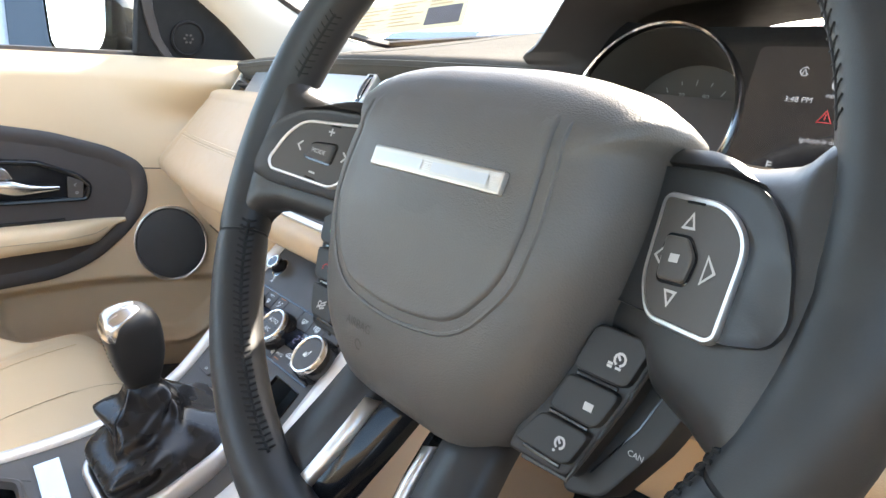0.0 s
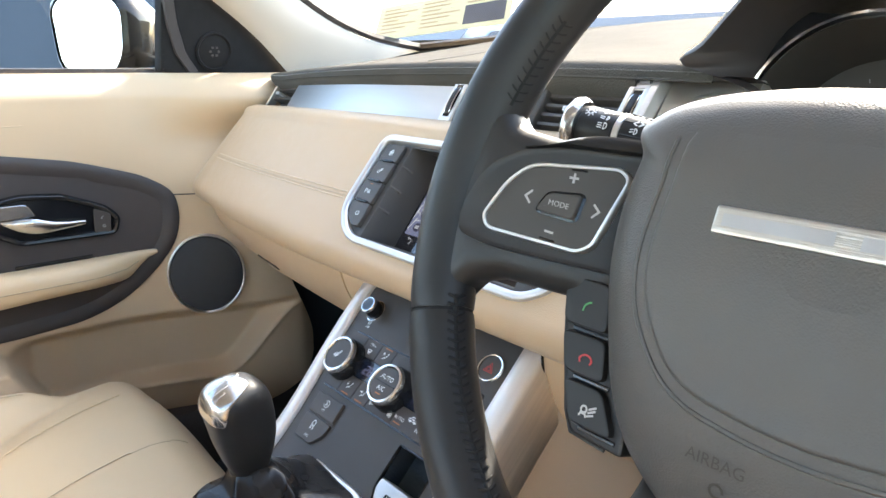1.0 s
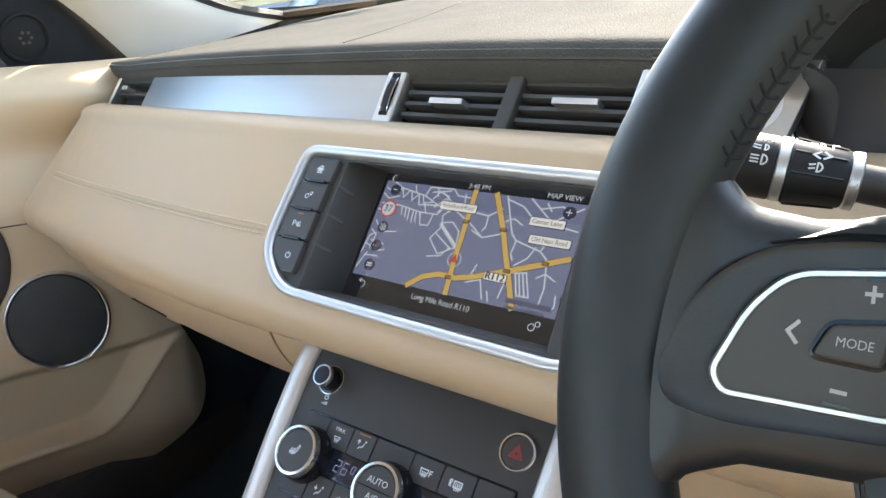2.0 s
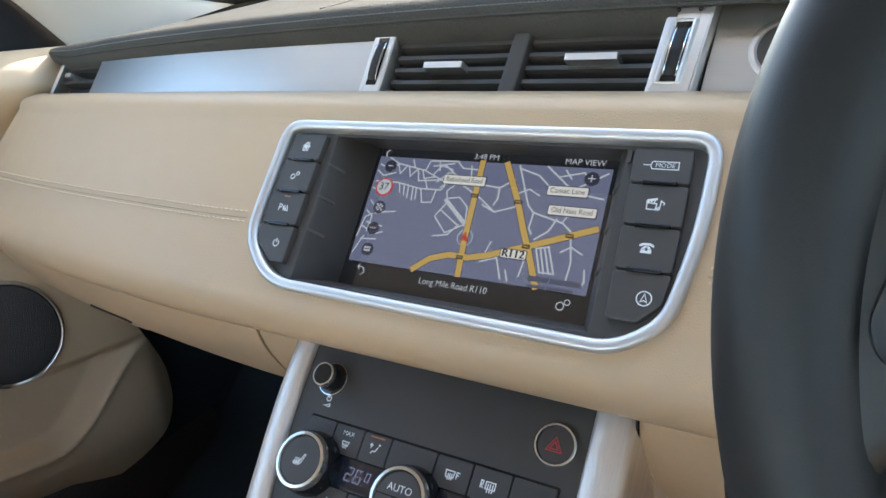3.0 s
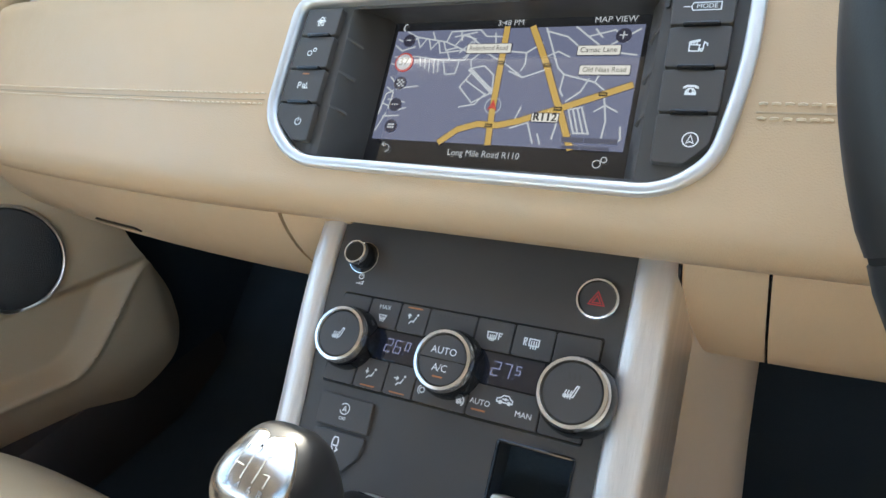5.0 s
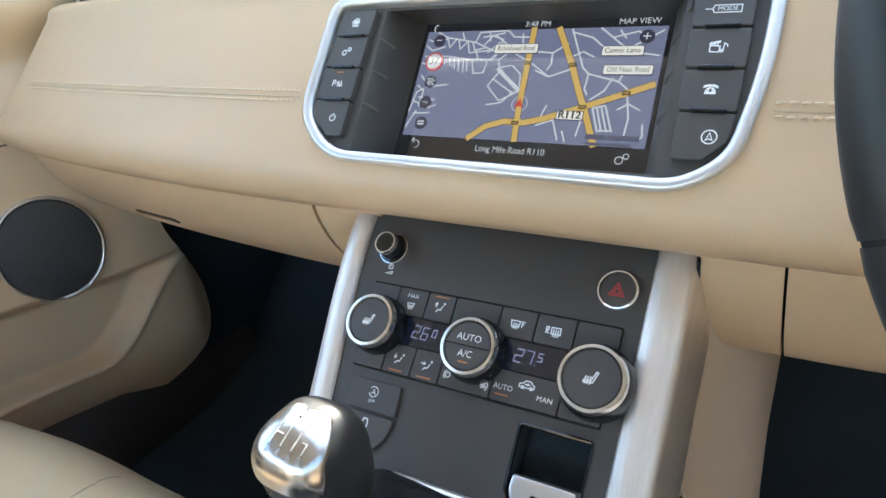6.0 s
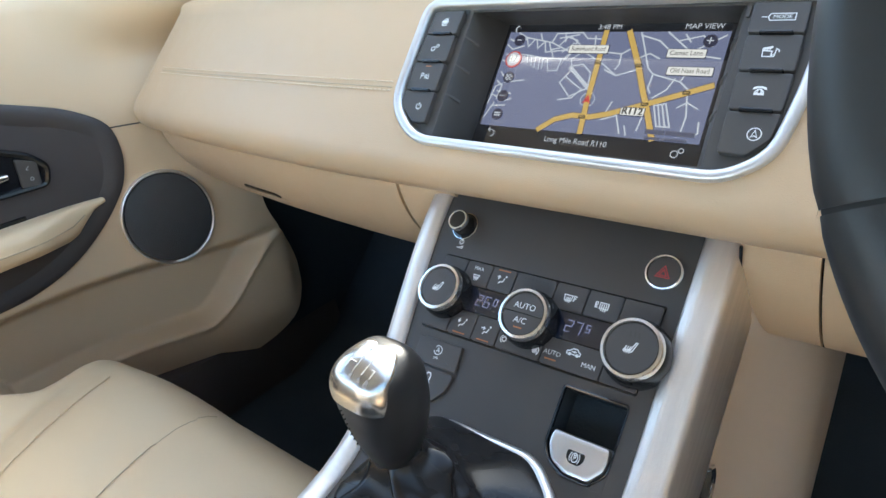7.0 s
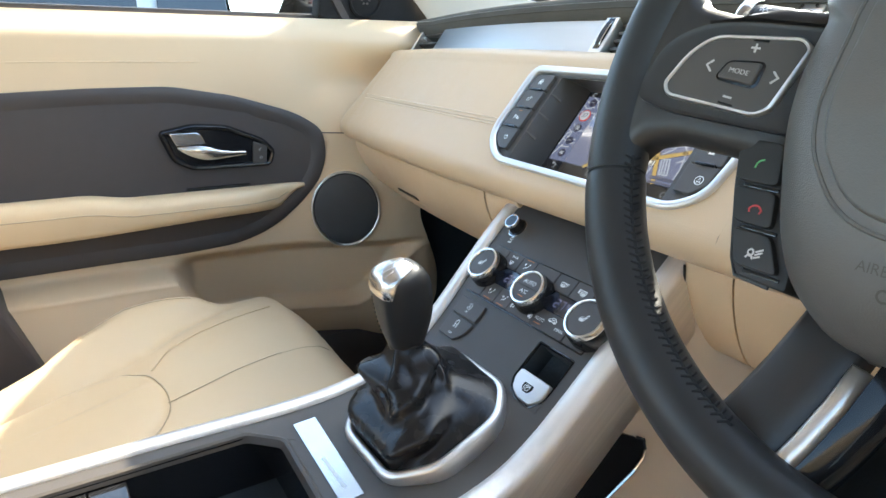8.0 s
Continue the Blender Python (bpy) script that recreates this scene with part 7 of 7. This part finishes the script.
# ---- passenger seat ----
seat = thing("passenger_seat", (-0.37, -0.45, 0.36), "cream leather passenger seat cushion with dark piping seams", "car seat")


FOLD = [(-0.80, 0.455), (-0.60, 0.462), (-0.445, 0.477), (-0.377, 0.512), (-0.32, 0.566), (-0.265, 0.600), (-0.10, 0.63)]
RIDGE = [(-0.80, 0.485), (-0.60, 0.495), (-0.523, 0.525), (-0.48, 0.570), (-0.44, 0.595), (-0.40, 0.618), (-0.345, 0.632), (-0.27, 0.618), (-0.10, 0.645)]


def seat_edge(table, y):
    for (y0, a), (y1, b) in zip(table, table[1:]):
        if y <= y1:
            return a + (b - a) * max(0.0, (y - y0) / (y1 - y0))
    return table[-1][1]


def seat_z(x, y):
    return cushion_z(x, y) - 0.24 * max(0.0, -0.40 - y)


def cushion_z(x, y):
    dx = max(0.0, x + 0.385)
    c = 0.125 + 0.110 * smooth((y + 0.47) / 0.24)
    if x < -0.385:
        fold, ridge = seat_edge(FOLD, y), seat_edge(RIDGE, y)
        t = (-x - fold) / max(0.02, ridge - fold)
        z = 0.604 + 0.012 * math.sin(math.pi * min(1.0, max(0.0, (-x - 0.385) / (fold - 0.385)))) * smooth((y + 0.41) / 0.05) - 0.013 * math.exp(-((-x - fold) / 0.011) ** 2) * smooth((-0.20 - y) / 0.1)
        z += 0.027 * smooth(t / 0.9) * smooth((-0.235 - y) / 0.07) if t > 0 else 0
        z -= 7.0 * max(0.0, -x - ridge - 0.002) ** 1.5
        if y > -0.19:
            z -= 0.085 * ((y + 0.19) / 0.085) ** 2.2
        return z + 0.006 * (1 - min(1.0, (-0.385 - x) / 0.2)) * smooth((y + 0.40) / 0.1)
    z = 0.606 + 0.040 * smooth((dx - c) / 0.055) * smooth((-0.20 - y) / 0.16)
    z -= 0.006 * math.exp(-((dx - c) / 0.010) ** 2) * smooth((-0.22 - y) / 0.1)
    if y > -0.19:
        z -= 0.085 * ((y + 0.19) / 0.085) ** 2.2
    z -= 0.060 * max(0.0, (dx - 0.205) / 0.065) ** 2.5
    return z + 0.006 * (1 - min(1.0, dx / 0.2)) * smooth((y + 0.40) / 0.1)


def seat_at(u, v):
    w = (0.270 if u > 0 else 0.300) * (1 - 0.10 * max(0.0, 1 - v / 0.16) ** 2)
    x = -0.385 + w * math.sin(u * math.pi / 2) if abs(u) <= 1 else -0.385 + w * (1 if u > 0 else -1)
    y = -0.105 - 0.70 * v
    z = seat_z(x, y)
    if abs(u) > 1:
        z -= (abs(u) - 1) * 0.16
    if v < 0.0:
        y = -0.105 + 0.006
        z = seat_z(x, -0.105) + v * 0.6
    return Vector((x, y, z))


cushion = part("cushion", thick(sheet(seat_at, [-2, -1.6, -1.25, -1.08] + steps(-1, 1, 44) + [1.08, 1.25, 1.6, 2], [-0.35, -0.2, -0.1, -0.03] + steps(0, 1, 50)), 0.01), LEATHER_SEAT, seat, "smooth cream leather seat cushion", sharp=180)
sub = cushion.modifiers.new("round", "SUBSURF")
sub.levels = sub.render_levels = 1


def on_seat(x, y, n=0.0):
    return Vector((x, y, seat_z(x, y) + n))


def seat_seam(pts, r=0.0009, mat=None):
    path = [along([(x, y, 0) for x, y in pts], t) for t in steps(0, 1, 70)]
    part("seat_seam", tube([on_seat(p.x, p.y, 0.0016) for p in path], r, 6), mat or SEAM, cushion, sharp=80)


seat_seam([(-0.426, -0.392), (-0.470, -0.350), (-0.505, -0.295), (-0.535, -0.235), (-0.550, -0.190)], 0.0008, LEATHER_SEAT)
seat_seam([(-0.331, -0.390), (-0.352, -0.330), (-0.374, -0.270), (-0.388, -0.205), (-0.380, -0.155)], 0.0006)
RIM = [(-0.258, -0.75), (-0.256, -0.52), (-0.262, -0.43), (-0.303, -0.393), (-0.370, -0.386), (-0.430, -0.408), (-0.458, -0.475), (-0.452, -0.75)]
seat_seam(RIM, 0.0008)
for du in (-0.045, 0.020):
    seat_seam([(-0.365 + du, -0.75), (-0.365 + du, -0.60), (-0.358 + du, -0.50), (-0.345 + du, -0.42)], 0.0007, LEATHER_SEAT)
seat_seam([(0.012 - seat_edge(RIDGE, y), y) for y in steps(-0.75, -0.30, 16)], 0.0005)
INLAY = [along([(x, y, 0) for x, y in RIM], t) for t in steps(0, 1, 60)]
part("seat_inlay", star(on_seat, [(p.x, p.y) for p in INLAY], [(0.995, 0.0), (0.975, 0.004), (0.94, 0.006), (0.85, 0.007), (0.6, 0.007), (0.3, 0.007)], (-0.381, -0.58)), LEATHER_SEAT, cushion, "cream leather seat centre panel", sharp=80)
part("seat_base", loft([[Vector((x, y, z)) for x, y in ((-0.60, -0.20), (-0.17, -0.20), (-0.17, -0.80), (-0.60, -0.80))] for z in (0.36, 0.50)], caps=True), DARK, seat)

# ---- door mirror, paper ----
mirror = thing("door_mirror", (-0.90, 0.0, 1.05), "black door mirror reflecting the bright car park", "door mirror")
mo, mu = Vector((-0.955, -0.060, 1.130)), Vector((0.90, 0.42, 0)).normalized()
mv = Vector((0, 0.06, 1)).normalized()
mn = mu.cross(mv)
MF = lambda u, v, n=0.0: mo + mu * u + mv * v - mn * (-n)
MSH = rounded([(-0.090, 0.055), (-0.070, -0.055), (0.055, -0.065), (0.085, -0.030), (0.085, 0.050), (0.05, 0.075), (-0.06, 0.075)], 0.03, 5)
if mn.y > 0:
    MF = lambda u, v, n=0.0: mo + mu * u + mv * v - mn * n
part("housing", star(MF, inset(MSH, -0.012), [(0.93, 0.004), (1.0, 0.0), (1.02, -0.03), (0.97, -0.07), (0.8, -0.105), (0.5, -0.125)], (0, 0)), GLOSS, mirror, "gloss black mirror housing", sharp=80)
part("mirror_glass", prism(MF, MSH, 0.0, 0.003, 0.0008), MIRROR, mirror, "clear mirror glass")
part("mirror_arm", tube([(-0.90, 0.02, 1.075), (-0.85, 0.05, 1.07), (-0.79, 0.08, 1.08)], 0.028, 12), GLOSS, mirror)

sheet_paper = thing("paper_sheet", (-0.6, 0.5, 1.13), "printed cream paper notice lying against the windscreen", "paper notice")
PF = lambda u, v, n=0.0: Vector((-0.845, 0.50, 1.136)) + Vector((0.996, 0.02, 0.06)) * u + Vector((-0.15, 0.22, 0.30)).normalized() * v + Vector((0, -0.8, 0.6)) * n
part("page", prism(PF, box(0, 0, 0.41, 0.10), 0.0, 0.0012, 0.0002), PAPER, sheet_paper)
lines = []
for col in (0.02, 0.155):
    for i in range(7):
        lines.append([col, 0.085 - 0.011 * i, col + 0.115 - 0.03 * ((i * 7 + int(col * 100)) % 3), 0.085 - 0.011 * i])
part("print_bars", strokes(PF, lines, 0.0042, 0.0014), PAPER_INK, sheet_paper)
part("print_picture", prism(PF, box(0.285, 0.012, 0.395, 0.062), 0.0012, 0.0015, 0.0001), PAPER_DARK, sheet_paper)
part("print_bars", strokes(PF, [[0.29, 0.080, 0.38, 0.080], [0.29, 0.070, 0.36, 0.070]], 0.0050, 0.0014), PAPER_INK, sheet_paper)

# ---- outside ----
bm = sheet(lambda x, y: Vector((x, y, 0.0)), steps(-400, 400, 8), steps(-400, 400, 8))
tagged(part("ground", bm, ASPHALT, None), "grey asphalt car park surface", "ground", kind="structure")


def parked_car(loc, turn, paint, label):
    car = thing("parked_car", (0, 0, 0), label, "car", "cars in the car park")
    side = [(-2.15, 0.42), (-2.20, 0.75), (-2.10, 1.00), (-1.35, 1.42), (-0.30, 1.50), (0.55, 1.40), (1.15, 1.02), (2.00, 0.88), (2.20, 0.70), (2.22, 0.40), (1.2, 0.28), (-1.2, 0.28)]
    prof = rounded(side, 0.12, 4)
    rows = []
    for w, k in ((-0.88, 0.90), (-0.90, 0.97), (-0.82, 1.0), (0.82, 1.0), (0.90, 0.97), (0.88, 0.90)):
        rows.append([Vector(((w * (1 - 0.22 * max(0, z - 0.95) / 0.55)), y * (0.985 if abs(w) > 0.85 else 1), 0.3 + (z - 0.3) * (k if z < 0.95 else 1))) for y, z in prof])
    part("body", loft(rows, caps=True), paint, car, sharp=40)
    for s in (-1, 1):
        SFc = lambda y, z, n=0.0: Vector((s * (0.90 * (1 - 0.22 * max(0, z - 0.95) / 0.55) + 0.004 + n), y, z))
        for pts in ([(-1.55, 1.02), (-0.42, 1.02), (-0.40, 1.40), (-1.10, 1.38)], [(-0.34, 1.02), (0.98, 1.02), (0.45, 1.36), (-0.32, 1.41)]):
            part("side_window", prism(SFc, rounded(pts, 0.05), 0.0, 0.008, 0.003), CAR_GLASS, car)
        part("wing_mirror", loft([[Vector((s * (0.92 + 0.2 * t), 0.72 - 0.04 * t + 0.06 * math.cos(a), 1.06 + 0.07 * math.sin(a))) for a in steps(0, 2 * math.pi, 12)[:-1]] for t in (0, 0.3, 0.9, 1.0)], caps=True), paint, car)
        for wy in (-1.32, 1.35):
            tyre = part("wheel", loft([[Vector((s * x, wy + r * math.cos(a), 0.33 + r * math.sin(a))) for a in steps(0, 2 * math.pi, 28)[:-1]] for x, r in ((0.68, 0.30), (0.70, 0.33), (0.88, 0.33), (0.905, 0.30), (0.905, 0.22), (0.88, 0.20))], caps=True), TYRE, car)
            part("rim", loft([[Vector((s * x, wy + r * math.cos(a), 0.33 + r * math.sin(a))) for a in steps(0, 2 * math.pi, 20)[:-1]] for x, r in ((0.885, 0.205), (0.908, 0.20), (0.895, 0.06))], caps=True), SATIN, tyre)
    for y0, z0, y1, z1 in ((0.62, 1.385, 1.12, 1.055), (-1.38, 1.415, -2.02, 1.06)):
        part("windscreen", thick(sheet(lambda u, t: Vector((u * (0.66 + 0.10 * t), y0 + (y1 - y0) * t, z0 + (z1 - z0) * t + 0.012)), steps(-1, 1, 4), steps(0, 1, 4)), 0.004), CAR_GLASS, car)
    for s in (-1, 1):
        part("headlight", loft([[Vector((s * (0.62 + 0.17 * math.cos(a)), 2.13 + dy, 0.76 + 0.07 * math.sin(a))) for a in steps(0, 2 * math.pi, 14)[:-1]] for dy in (-0.05, 0.06)], caps=True), CHROME, car)
    car.matrix_basis = pose(*loc, 0, 0, turn)
    return car


CAR_GLASS = material("car_glass", (0.03, 0.04, 0.05), 0.05, vary=0.1)
TYRE = material("tyre_rubber", (0.02, 0.02, 0.02), 0.8, vary=0.2)
WHITE_CAR = material("white_car_paint", (0.75, 0.76, 0.78), 0.2, vary=0.03, coat=0.6)
SILVER_CAR = material("silver_blue_car_paint", (0.32, 0.40, 0.48), 0.25, vary=0.05, coat=0.6)
RED_CAR = material("red_car_paint", (0.35, 0.03, 0.04), 0.2, vary=0.05, coat=0.6)
parked_car((-3.6, 0.4, 0), 0, WHITE_CAR, "white hatchback parked on the asphalt beside the car")
parked_car((-4.7, 4.5, 0), 180, SILVER_CAR, "blue-grey car parked on the asphalt ahead")
parked_car((-2.0, 4.3, 0), 180, RED_CAR, "dark red car parked on the asphalt ahead")
parked_car((0.7, 4.6, 0), 180, WHITE_CAR, "white car parked on the asphalt ahead")
parked_car((-6.6, 0.2, 0), 0, SILVER_CAR, "blue-grey car parked beyond the white one")
